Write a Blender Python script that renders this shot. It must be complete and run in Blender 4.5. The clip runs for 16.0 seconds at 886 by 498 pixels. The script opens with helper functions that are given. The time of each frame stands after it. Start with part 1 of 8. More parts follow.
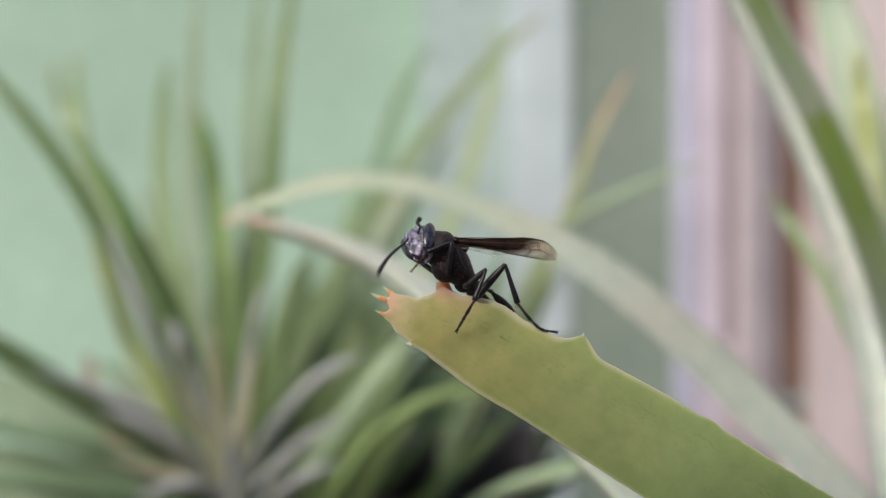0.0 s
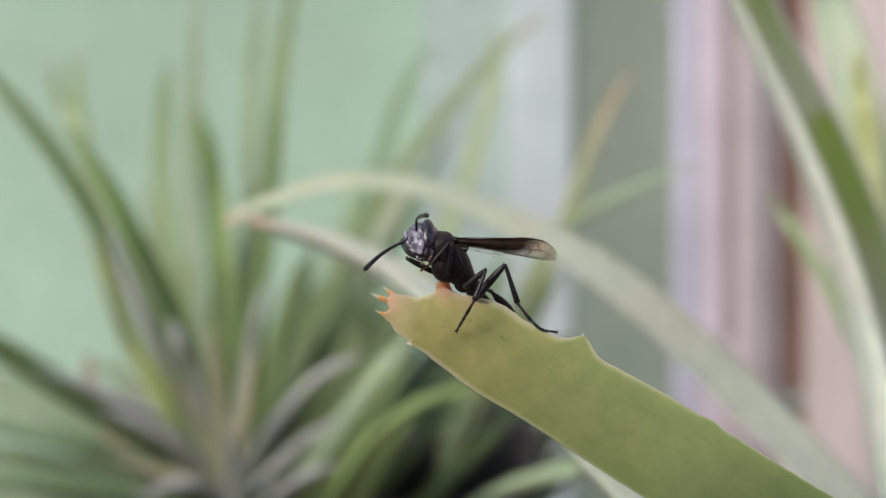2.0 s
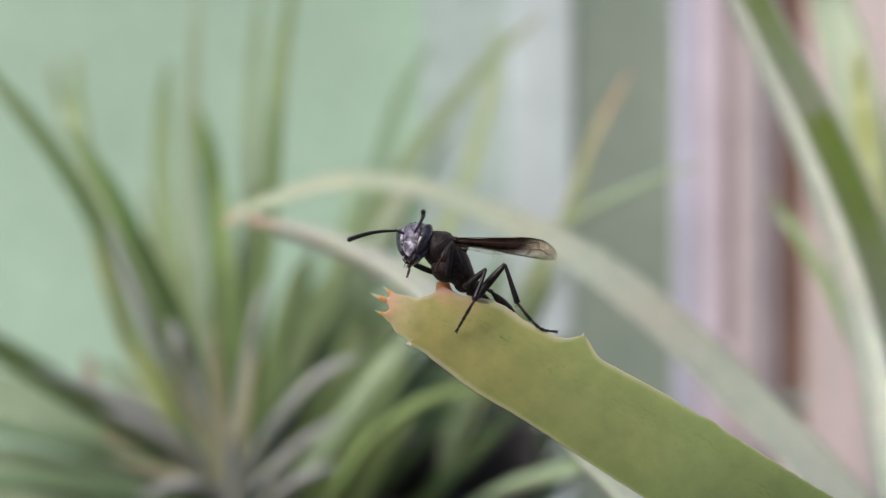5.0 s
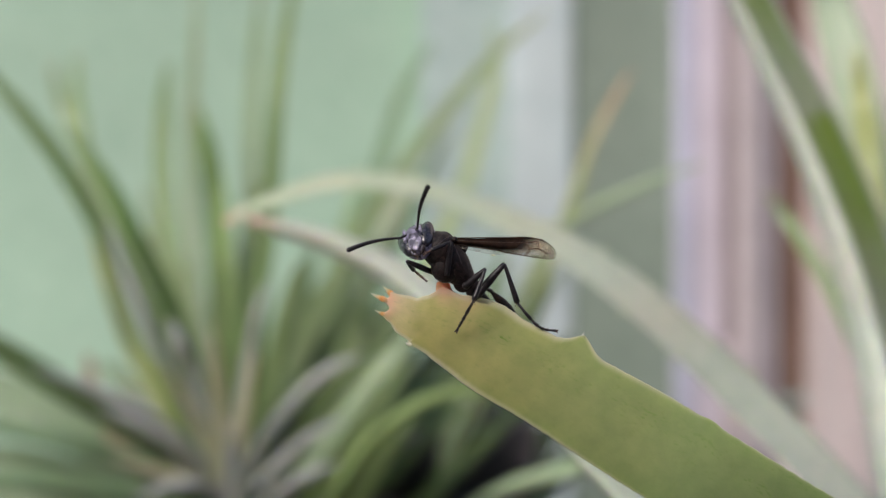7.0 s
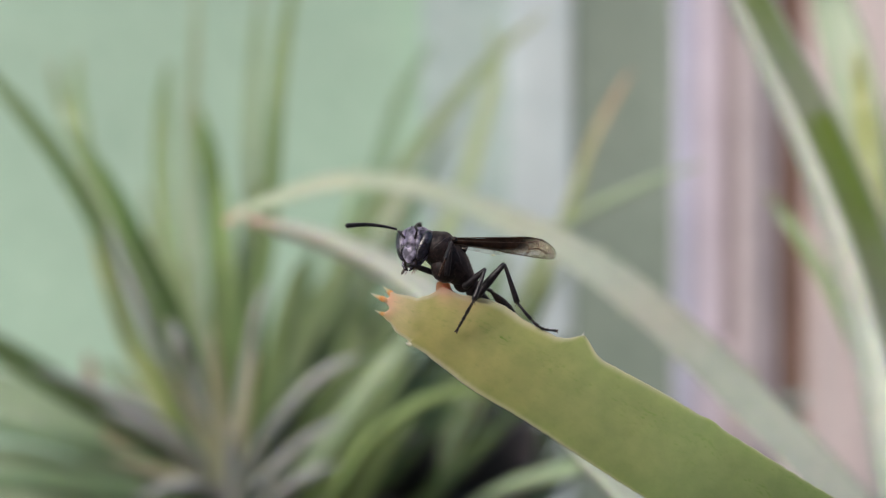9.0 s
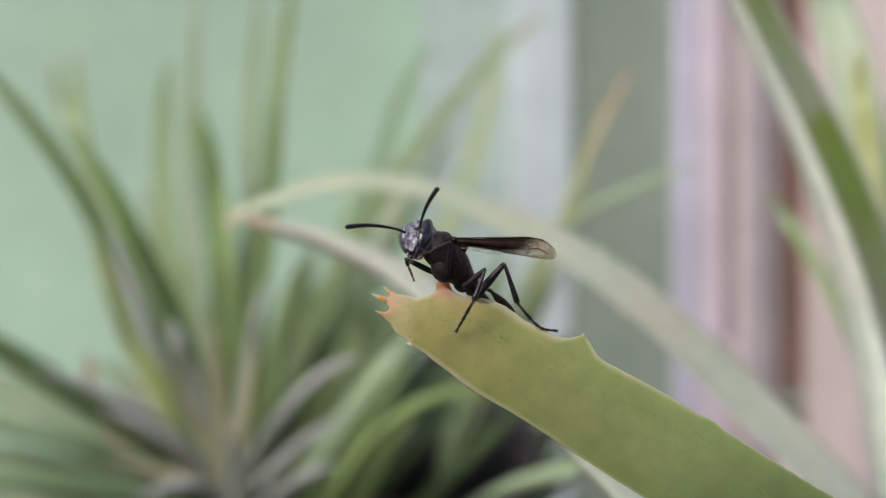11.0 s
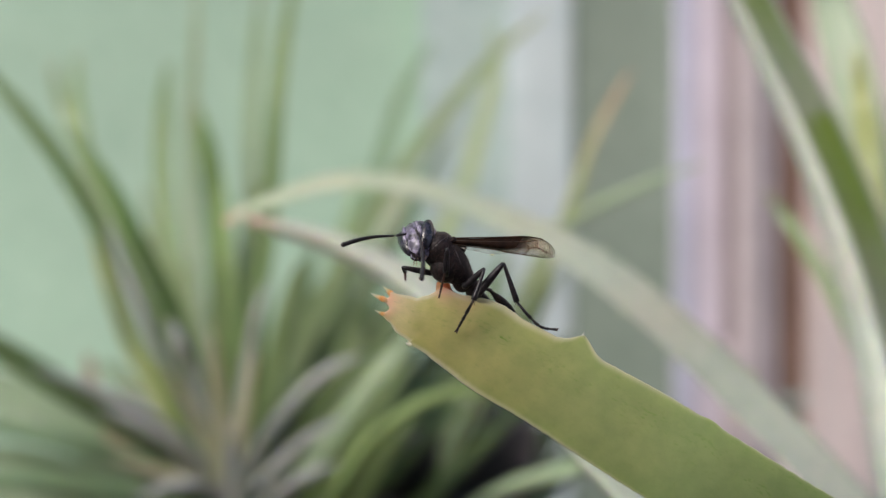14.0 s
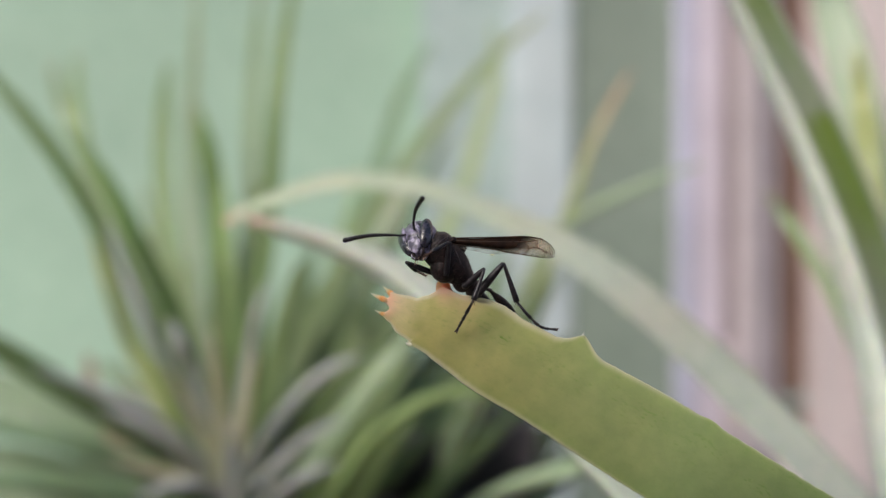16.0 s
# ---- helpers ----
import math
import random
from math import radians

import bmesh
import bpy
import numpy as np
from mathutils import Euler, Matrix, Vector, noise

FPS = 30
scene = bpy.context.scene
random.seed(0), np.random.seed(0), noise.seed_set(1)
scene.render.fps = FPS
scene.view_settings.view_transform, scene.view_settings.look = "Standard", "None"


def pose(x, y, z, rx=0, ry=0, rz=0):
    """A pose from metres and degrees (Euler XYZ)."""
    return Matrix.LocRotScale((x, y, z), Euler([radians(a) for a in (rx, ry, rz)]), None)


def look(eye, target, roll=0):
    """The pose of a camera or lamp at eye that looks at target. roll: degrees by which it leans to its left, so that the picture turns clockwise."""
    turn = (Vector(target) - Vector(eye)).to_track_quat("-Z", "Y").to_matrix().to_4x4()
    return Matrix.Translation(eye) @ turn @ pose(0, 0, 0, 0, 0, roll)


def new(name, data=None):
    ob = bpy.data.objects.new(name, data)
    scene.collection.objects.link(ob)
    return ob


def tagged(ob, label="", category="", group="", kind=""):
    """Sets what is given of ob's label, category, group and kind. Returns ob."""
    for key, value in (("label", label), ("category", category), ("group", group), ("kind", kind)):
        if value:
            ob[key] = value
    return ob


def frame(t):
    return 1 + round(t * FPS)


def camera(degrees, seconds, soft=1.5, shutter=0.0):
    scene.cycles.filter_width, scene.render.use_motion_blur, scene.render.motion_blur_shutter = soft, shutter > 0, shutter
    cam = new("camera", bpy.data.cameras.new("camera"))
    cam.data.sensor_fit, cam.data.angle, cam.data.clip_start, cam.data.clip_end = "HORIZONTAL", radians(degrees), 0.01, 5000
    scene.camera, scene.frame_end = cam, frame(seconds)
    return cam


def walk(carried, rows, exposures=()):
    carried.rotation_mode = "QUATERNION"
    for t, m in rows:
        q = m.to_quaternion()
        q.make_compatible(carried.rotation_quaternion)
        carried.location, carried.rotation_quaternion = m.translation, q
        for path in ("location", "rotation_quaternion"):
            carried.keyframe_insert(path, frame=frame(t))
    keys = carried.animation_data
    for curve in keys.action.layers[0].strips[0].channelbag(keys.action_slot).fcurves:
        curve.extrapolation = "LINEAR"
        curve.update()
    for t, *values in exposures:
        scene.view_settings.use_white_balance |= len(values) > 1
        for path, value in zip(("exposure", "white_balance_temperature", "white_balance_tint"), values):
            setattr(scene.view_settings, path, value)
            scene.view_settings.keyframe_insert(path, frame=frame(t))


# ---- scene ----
cam = camera(40, 16.0, soft=1.3, shutter=0.8)
cam.data.dof.use_dof = True
cam.data.dof.focus_distance = 0.1292
cam.data.dof.aperture_fstop = 13.6
cam.data.dof.aperture_blades = 0
EYE = pose(0, 0, 0.30, 90, 0, 0)
walk(cam, [(0, EYE), (16, EYE)], [(0, 0.16, 6260, 11), (4.2, 0.16, 6260, 11), (6.3, 0.09, 6260, 11), (16, 0.11, 6260, 11)])

# ---- light: bright overcast day, softly from above and in front of the wall ----
world = bpy.data.worlds.new("sky")
scene.world = world
world.use_nodes = True
wn = world.node_tree.nodes
sky = wn.new("ShaderNodeTexSky")
sky.sky_type = "NISHITA"
sky.sun_disc = False
sky.sun_elevation = radians(39)
sky.sun_rotation = radians(219)
sky.dust_density = 4.0
wn["Background"].inputs[1].default_value = 0.13
world.node_tree.links.new(sky.outputs[0], wn["Background"].inputs[0])
sun = new("sun", bpy.data.lights.new("sun", "SUN"))
sun.data.energy = 1.2
sun.data.angle = radians(26)
sun.data.color = (1.0, 0.96, 0.9)
sun.matrix_world = look((-1.6, -2.0, 2.1), (0, 0, 0))


# ---- materials ----
def nodes_of(name):
    m = bpy.data.materials.new(name)
    m.use_nodes = True
    return m, m.node_tree.nodes, m.node_tree.links, m.node_tree.nodes["Principled BSDF"]


def noise_ramp(n, l, scale, a, b, coords, lo=0.35, hi=0.65, detail=5.0, stretch=None):
    tex = n.new("ShaderNodeTexNoise")
    tex.inputs["Scale"].default_value = scale
    tex.inputs["Detail"].default_value = detail
    if stretch:
        mp = n.new("ShaderNodeMapping")
        mp.inputs["Scale"].default_value = stretch
        l.new(coords, mp.inputs[0])
        coords = mp.outputs[0]
    l.new(coords, tex.inputs["Vector"])
    ramp = n.new("ShaderNodeValToRGB")
    ramp.color_ramp.elements[0].position, ramp.color_ramp.elements[1].position = lo, hi
    ramp.color_ramp.elements[0].color, ramp.color_ramp.elements[1].color = (*a, 1), (*b, 1)
    l.new(tex.outputs["Fac"], ramp.inputs[0])
    return tex, ramp


def mix(n, l, kind, fac, a, b):
    m = n.new("ShaderNodeMix")
    m.data_type, m.blend_type = "RGBA", kind
    if isinstance(fac, float):
        m.inputs[0].default_value = fac
    else:
        l.new(fac, m.inputs[0])
    for k, v in ((6, a), (7, b)):
        if isinstance(v, tuple):
            m.inputs[k].default_value = (*v, 1)
        else:
            l.new(v, m.inputs[k])
    return m.outputs[2]


def bump(n, l, height, p, strength, distance):
    b = n.new("ShaderNodeBump")
    b.inputs["Strength"].default_value, b.inputs["Distance"].default_value = strength, distance
    l.new(height, b.inputs["Height"])
    l.new(b.outputs[0], p.inputs["Normal"])


def plain(name, a, b, rough, fine, coarse, metal=0.0, bump_depth=0.0, spec=0.5, coat=0.0, sheen=0.0, span=(0.35, 0.65)):
    """A surface with grain at a fine scale and stains at a coarse one."""
    m, n, l, p = nodes_of(name)
    co = n.new("ShaderNodeTexCoord").outputs["Object"]
    t1, r1 = noise_ramp(n, l, fine, a, b, co, *span)
    t2, r2 = noise_ramp(n, l, coarse, (0.82, 0.82, 0.82), (1.0, 1.0, 1.0), co)
    l.new(mix(n, l, "MULTIPLY", 1.0, r1.outputs[0], r2.outputs[0]), p.inputs["Base Color"])
    p.inputs["Roughness"].default_value, p.inputs["Metallic"].default_value = rough, metal
    p.inputs["Specular IOR Level"].default_value = spec
    p.inputs["Coat Weight"].default_value = coat
    p.inputs["Sheen Weight"].default_value = sheen
    if bump_depth:
        bump(n, l, t1.outputs["Fac"], p, 0.6, bump_depth)
    return m


def leaf_material(name, tip, mid, base, rough=0.42, speck=0.5, tip_reach=0.06, extra=None, margin=None, blush=None, pale_edge=None):
    """Succulent skin: colour runs along the blade (the mesh's 'along'), with a bloom of wax, mottling and small dashes.
    """
    m, n, l, p = nodes_of(name)
    co = n.new("ShaderNodeTexCoord").outputs["Object"]
    at = n.new("ShaderNodeAttribute")
    at.attribute_name = "along"
    ramp = n.new("ShaderNodeValToRGB")
    e = ramp.color_ramp.elements
    e[0].position, e[0].color = 0.0, (*tip, 1)
    e[1].position, e[1].color = 1.0, (*base, 1)
    k = e.new(tip_reach)
    k.color = (*mid, 1)
    for at_share, shade in (extra if extra and isinstance(extra[0], tuple) else [extra] if extra else []):
        e.new(at_share).color = (*shade, 1)
    wob = n.new("ShaderNodeTexNoise")
    wob.inputs["Scale"].default_value = 260.0
    l.new(co, wob.inputs["Vector"])
    ad = n.new("ShaderNodeMath")
    ad.operation = "MULTIPLY_ADD"
    ad.inputs[1].default_value, ad.inputs[2].default_value = 0.05, -0.025
    l.new(wob.outputs["Fac"], ad.inputs[0])
    su = n.new("ShaderNodeMath")
    su.operation = "ADD"
    l.new(at.outputs["Fac"], su.inputs[0])
    l.new(ad.outputs[0], su.inputs[1])
    l.new(su.outputs[0], ramp.inputs[0])
    t1, r1 = noise_ramp(n, l, 380.0, (0.86, 0.88, 0.84), (1.06, 1.04, 1.0), co, detail=8.0)
    t2, r2 = noise_ramp(n, l, 45.0, (1.02, 0.98, 0.95), (0.95, 1.0, 0.97), co)
    col = mix(n, l, "MULTIPLY", 1.0, ramp.outputs[0], r1.outputs[0])
    col = mix(n, l, "MULTIPLY", 1.0, col, r2.outputs[0])
    t3, r3 = noise_ramp(n, l, 1100.0, (0, 0, 0), (1, 1, 1), co, lo=0.62, hi=0.72, detail=6.0)
    sc = n.new("ShaderNodeMath")
    sc.operation = "MULTIPLY"
    sc.inputs[1].default_value = speck
    l.new(r3.outputs[0], sc.inputs[0])
    col = mix(n, l, "MIX", sc.outputs[0], col, (mid[0] * 0.45, mid[1] * 0.6, mid[2] * 0.4))
    if margin:
        cx = n.new("ShaderNodeCombineXYZ")
        acs = n.new("ShaderNodeAttribute")
        acs.attribute_name = "across"
        l.new(at.outputs["Fac"], cx.inputs[0])
        l.new(acs.outputs["Fac"], cx.inputs[1])
        for size, lo, hi, much in (((22.0, 3.2, 1.0), 0.45, 0.78, 0.10), ((230.0, 18.0, 1.0), 0.56, 0.74, 0.16)):
            t4, r4 = noise_ramp(n, l, 1.0, (0, 0, 0), (much, much, much), cx.outputs[0], lo=lo, hi=hi, detail=7.0, stretch=size)
            col = mix(n, l, "MIX", r4.outputs[0], col, (base[0] * 0.95, base[1] * 0.98, base[2] * 0.9))
        # granular green streaks below the upper margin
        t5, r5 = noise_ramp(n, l, 1.0, (0, 0, 0), (1, 1, 1), cx.outputs[0], lo=0.53, hi=0.70, detail=4.0, stretch=(190.0, 15.0, 1.0))
        lane = n.new("ShaderNodeValToRGB")
        for place, much in ((0.0, 0.22), (0.20, 0.22), (0.45, 1.0), (0.60, 0.45), (0.78, 0.06), (1.0, 0.0)):
            k = lane.color_ramp.elements.new(place)
            k.color = (much, much, much, 1)
        l.new(acs.outputs["Fac"], lane.inputs[0])
        t6, r6 = noise_ramp(n, l, 1.0, (0, 0, 0), (1, 1, 1), cx.outputs[0], lo=0.42, hi=0.60, detail=3.0, stretch=(26.0, 4.0, 1.0))
        both = mix(n, l, "MULTIPLY", 1.0, mix(n, l, "MULTIPLY", 1.0, r5.outputs[0], r6.outputs[0]), lane.outputs[0])
        col = mix(n, l, "MIX", both, col, (0.20, 0.335, 0.06))
        ac = n.new("ShaderNodeAttribute")
        ac.attribute_name = "across"
        ab = n.new("ShaderNodeMath")
        ab.operation = "ABSOLUTE"
        l.new(ac.outputs["Fac"], ab.inputs[0])
        wide = n.new("ShaderNodeMapRange")
        wide.inputs["From Max"].default_value, wide.inputs["To Min"].default_value, wide.inputs["To Max"].default_value = 0.26, 0.16, 0.0
        l.new(at.outputs["Fac"], wide.inputs["Value"])
        reach = n.new("ShaderNodeMath")
        reach.operation = "ADD"
        l.new(ab.outputs[0], reach.inputs[0])
        l.new(wide.outputs[0], reach.inputs[1])
        mr = n.new("ShaderNodeMapRange")
        mr.interpolation_type = "SMOOTHSTEP"
        mr.inputs["From Min"].default_value, mr.inputs["From Max"].default_value = 0.92, 1.10
        mr.inputs["To Max"].default_value = 0.75
        l.new(reach.outputs[0], mr.inputs["Value"])
        col = mix(n, l, "MIX", mr.outputs[0], col, margin)
    if pale_edge:
        # pale lit tone put in toward both margins for a soft fade
        aw = n.new("ShaderNodeAttribute")
        aw.attribute_name = "across"
        ab = n.new("ShaderNodeMath")
        ab.operation = "ABSOLUTE"
        l.new(aw.outputs["Fac"], ab.inputs[0])
        mr = n.new("ShaderNodeMapRange")
        mr.interpolation_type = "SMOOTHSTEP"
        mr.inputs["From Min"].default_value, mr.inputs["From Max"].default_value = 0.62, 1.04
        mr.inputs["To Max"].default_value = 0.9
        l.new(ab.outputs[0], mr.inputs["Value"])
        col = mix(n, l, "MIX", mr.outputs[0], col, pale_edge)
    if blush:
        bl = n.new("ShaderNodeAttribute")
        bl.attribute_name = "blush"
        col = mix(n, l, "MIX", bl.outputs["Fac"], col, blush)
    l.new(col, p.inputs["Base Color"])
    p.inputs["Roughness"].default_value = rough
    p.inputs["Subsurface Weight"].default_value = 0.25
    p.inputs["Subsurface Radius"].default_value = (0.7, 1.0, 0.35)
    p.inputs["Subsurface Scale"].default_value = 0.0012
    bump(n, l, t1.outputs["Fac"], p, 0.25, 0.00015)
    return m


def tooth_material(name, skin, foot, tip):
    m, n, l, p = nodes_of(name)
    at = n.new("ShaderNodeAttribute")
    at.attribute_name = "along"
    ramp = n.new("ShaderNodeValToRGB")
    e = ramp.color_ramp.elements
    e[0].position, e[0].color = 0.08, (*skin, 1)
    e[1].position, e[1].color = 0.72, (*tip, 1)
    k = e.new(0.40)
    k.color = (*foot, 1)
    l.new(at.outputs["Fac"], ramp.inputs[0])
    co = n.new("ShaderNodeTexCoord").outputs["Object"]
    t1, r1 = noise_ramp(n, l, 3000.0, (0.85, 0.85, 0.85), (1, 1, 1), co)
    l.new(mix(n, l, "MULTIPLY", 1.0, ramp.outputs[0], r1.outputs[0]), p.inputs["Base Color"])
    p.inputs["Roughness"].default_value = 0.4
    p.inputs["Subsurface Weight"].default_value = 0.8
    p.inputs["Subsurface Radius"].default_value = (1.0, 0.6, 0.3)
    p.inputs["Subsurface Scale"].default_value = 0.0008
    return m


def wing_material():
    """Smoky membrane: brown at the root and the front edge, clear toward the tip."""
    m, n, l, p = nodes_of("wing_membrane")
    at = n.new("ShaderNodeAttribute")
    at.attribute_name = "along"
    ramp = n.new("ShaderNodeValToRGB")
    e = ramp.color_ramp.elements
    e[0].position, e[0].color = 0.40, (0.95, 0.95, 0.95, 1)
    e[1].position, e[1].color = 0.70, (0.30, 0.30, 0.30, 1)
    k = e.new(0.56)
    k.color = (0.56, 0.56, 0.56, 1)
    l.new(at.outputs["Fac"], ramp.inputs[0])
    l.new(ramp.outputs[0], p.inputs["Alpha"])
    co = n.new("ShaderNodeTexCoord").outputs["Object"]
    t1, r1 = noise_ramp(n, l, 900.0, (0.016, 0.008, 0.006), (0.052, 0.026, 0.015), co)
    col = n.new("ShaderNodeValToRGB")
    col.color_ramp.elements[0].position, col.color_ramp.elements[0].color = 0.45, (0, 0, 0, 1)
    col.color_ramp.elements[1].position, col.color_ramp.elements[1].color = 0.64, (1, 1, 1, 1)
    l.new(at.outputs["Fac"], col.inputs[0])
    l.new(mix(n, l, "MIX", col.outputs[0], r1.outputs[0], (0.50, 0.34, 0.20)), p.inputs["Base Color"])
    p.inputs["Roughness"].default_value = 0.45
    p.inputs["Specular IOR Level"].default_value = 0.15
    bump(n, l, t1.outputs["Fac"], p, 0.3, 0.00004)
    return m


GREEN_WALL = plain("green_wall_paint", (0.49, 0.715, 0.545), (0.56, 0.775, 0.605), 0.7, 90.0, 4.0, bump_depth=0.0008)
PALE_WALL = plain("pale_wall_paint", (0.70, 0.81, 0.825), (0.775, 0.87, 0.885), 0.6, 70.0, 9.0, bump_depth=0.0005)
# greyer and darker than the pale pier
MUTED_WALL = plain("muted_wall_tone", (0.50, 0.63, 0.60), (0.60, 0.73, 0.69), 0.65, 70.0, 9.0, bump_depth=0.0005)
# wall strip beside the pier, with its shade put into a darker tone
GREY_WALL = plain("grey_green_shaded_wall", (0.295, 0.365, 0.295), (0.34, 0.41, 0.335), 0.7, 70.0, 6.0, bump_depth=0.0006)
PINK_WALL = plain("pink_wall_paint", (0.84, 0.73, 0.71), (0.90, 0.79, 0.77), 0.7, 60.0, 6.0, bump_depth=0.0006)
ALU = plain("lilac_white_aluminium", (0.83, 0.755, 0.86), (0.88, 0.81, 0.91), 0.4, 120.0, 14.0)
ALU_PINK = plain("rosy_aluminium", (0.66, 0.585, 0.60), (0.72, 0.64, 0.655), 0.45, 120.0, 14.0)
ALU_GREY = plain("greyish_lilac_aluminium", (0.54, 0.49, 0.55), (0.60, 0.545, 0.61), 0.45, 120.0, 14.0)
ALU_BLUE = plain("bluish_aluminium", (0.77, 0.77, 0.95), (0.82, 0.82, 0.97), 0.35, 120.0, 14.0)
# tone of the frame's groove, its shade put into the colour
GROOVE = plain("frame_groove_shade", (0.38, 0.32, 0.33), (0.44, 0.375, 0.385), 0.7, 300.0, 20.0)
BROWN = plain("brown_wood", (0.33, 0.215, 0.165), (0.40, 0.27, 0.21), 0.6, 60.0, 9.0, bump_depth=0.0005)
FLOOR = plain("concrete_floor", (0.07, 0.068, 0.064), (0.12, 0.115, 0.105), 0.8, 60.0, 1.7, bump_depth=0.001)
SOIL = plain("dark_potting_soil", (0.012, 0.009, 0.007), (0.04, 0.03, 0.022), 0.95, 240.0, 30.0, bump_depth=0.004)
POT = plain("dark_plastic_pot", (0.02, 0.021, 0.022), (0.032, 0.033, 0.034), 0.5, 200.0, 25.0)

LEAF_FRONT = leaf_material("aloe_skin_front", (0.92, 0.73, 0.47), (0.565, 0.525, 0.215), (0.20, 0.295, 0.10), rough=0.42, speck=0.2, tip_reach=0.035, extra=((0.09, (0.465, 0.48, 0.20)), (0.16, (0.375, 0.435, 0.185)), (0.27, (0.34, 0.43, 0.19))), margin=(0.82, 0.77, 0.55), blush=(1.0, 0.60, 0.42))
LEAF_ARCH = leaf_material("aloe_skin_arching", (0.86, 0.52, 0.45), (0.51, 0.59, 0.43), (0.35, 0.36, 0.345), rough=0.5, speck=0.1, tip_reach=0.03, extra=(0.42, (0.465, 0.50, 0.435)))
LEAF_BLUISH = leaf_material("aloe_skin_bluish", (0.88, 0.48, 0.45), (0.62, 0.65, 0.59), (0.40, 0.45, 0.34), rough=0.45, speck=0.1, tip_reach=0.05, extra=(0.45, (0.53, 0.56, 0.51)))
LEAF_PALE = leaf_material("aloe_skin_pale", (0.42, 0.42, 0.27), (0.31, 0.42, 0.22), (0.30, 0.38, 0.22), rough=0.4, speck=0.1)
# lavender gloss on the leaves, put into the skin colour
LEAF_LAV = leaf_material("aloe_skin_lavender_gloss", (0.52, 0.54, 0.51), (0.56, 0.57, 0.605), (0.46, 0.48, 0.46), rough=0.4, speck=0.05)
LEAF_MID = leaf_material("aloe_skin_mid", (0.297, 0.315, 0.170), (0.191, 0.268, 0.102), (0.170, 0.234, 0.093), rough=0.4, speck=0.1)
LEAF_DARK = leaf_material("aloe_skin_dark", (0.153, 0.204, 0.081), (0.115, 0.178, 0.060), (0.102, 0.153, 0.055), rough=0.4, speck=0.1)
# darker skin for low leaves, part of their shade put into the colour
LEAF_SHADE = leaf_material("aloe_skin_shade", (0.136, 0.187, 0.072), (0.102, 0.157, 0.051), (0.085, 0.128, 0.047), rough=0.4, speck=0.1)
LEAF_YELLOW = leaf_material("aloe_skin_yellow", (0.44, 0.46, 0.20), (0.40, 0.44, 0.17), (0.30, 0.36, 0.15), rough=0.4, speck=0.1)
# lit side of the tall leaf, its light put in as pale skin
LEAF_LIT_SIDE = leaf_material("aloe_skin_lit_underside", (0.74, 0.77, 0.74), (0.76, 0.79, 0.76), (0.80, 0.84, 0.80), rough=0.45, speck=0.05)
LEAF_SOFT = leaf_material("aloe_skin_soft_green", (0.64, 0.68, 0.58), (0.58, 0.64, 0.48), (0.52, 0.58, 0.44), rough=0.45, speck=0.05)
LEAF_WASH = leaf_material("aloe_skin_washed_green", (0.26, 0.36, 0.24), (0.21, 0.31, 0.18), (0.20, 0.28, 0.16), rough=0.45, speck=0.05)
LEAF_STRAW = leaf_material("aloe_skin_straw", (0.66, 0.64, 0.48), (0.66, 0.63, 0.44), (0.60, 0.58, 0.40), rough=0.45, speck=0.05)
LEAF_FRESH = leaf_material("aloe_skin_fresh_green", (0.26, 0.38, 0.12), (0.25, 0.40, 0.10), (0.18, 0.28, 0.09), rough=0.45, speck=0.1)
LEAF_MINT = leaf_material("aloe_skin_minty", (0.56, 0.62, 0.56), (0.45, 0.54, 0.40), (0.40, 0.48, 0.32), rough=0.45, speck=0.05)
LEAF_UPPER = leaf_material("aloe_skin_upper_green", (0.34, 0.40, 0.22), (0.25, 0.36, 0.14), (0.18, 0.27, 0.10), rough=0.45, speck=0.1)
LEAF_FAINT = leaf_material("aloe_skin_faint_green", (0.46, 0.55, 0.38), (0.42, 0.52, 0.35), (0.34, 0.42, 0.26), rough=0.45, speck=0.05)
LEAF_SPRING = leaf_material("aloe_skin_spring_green", (0.44, 0.52, 0.32), (0.48, 0.58, 0.35), (0.34, 0.42, 0.20), rough=0.45, speck=0.05)
LEAF_SAGE = leaf_material("aloe_skin_sage", (0.42, 0.48, 0.32), (0.36, 0.43, 0.23), (0.19, 0.28, 0.11), rough=0.45, speck=0.1)
LEAF_COOL = leaf_material("aloe_skin_cool_green", (0.36, 0.48, 0.36), (0.27, 0.40, 0.25), (0.18, 0.27, 0.12), rough=0.45, speck=0.05)
LEAF_LIME = leaf_material("aloe_skin_lime_green", (0.36, 0.43, 0.20), (0.29, 0.375, 0.145), (0.20, 0.28, 0.10), rough=0.45, speck=0.1)
# near-black skin: the shade between leaves put into the colour
LEAF_GAP_SHADE = leaf_material("aloe_skin_gap_shade", (0.060, 0.089, 0.034), (0.047, 0.076, 0.025), (0.043, 0.064, 0.025), rough=0.45, speck=0.05)
LEAF_TALL = leaf_material("aloe_skin_tall", (0.30, 0.38, 0.13), (0.26, 0.35, 0.10), (0.52, 0.60, 0.47), rough=0.4, speck=0.1, tip_reach=0.1, extra=((0.22, (0.26, 0.35, 0.10)), (0.34, (0.37, 0.44, 0.26)), (0.375, (0.40, 0.47, 0.30)), (0.395, (0.23, 0.34, 0.03)), (0.50, (0.23, 0.34, 0.035)), (0.57, (0.34, 0.44, 0.19)), (0.70, (0.46, 0.55, 0.38))), pale_edge=(0.74, 0.78, 0.72))
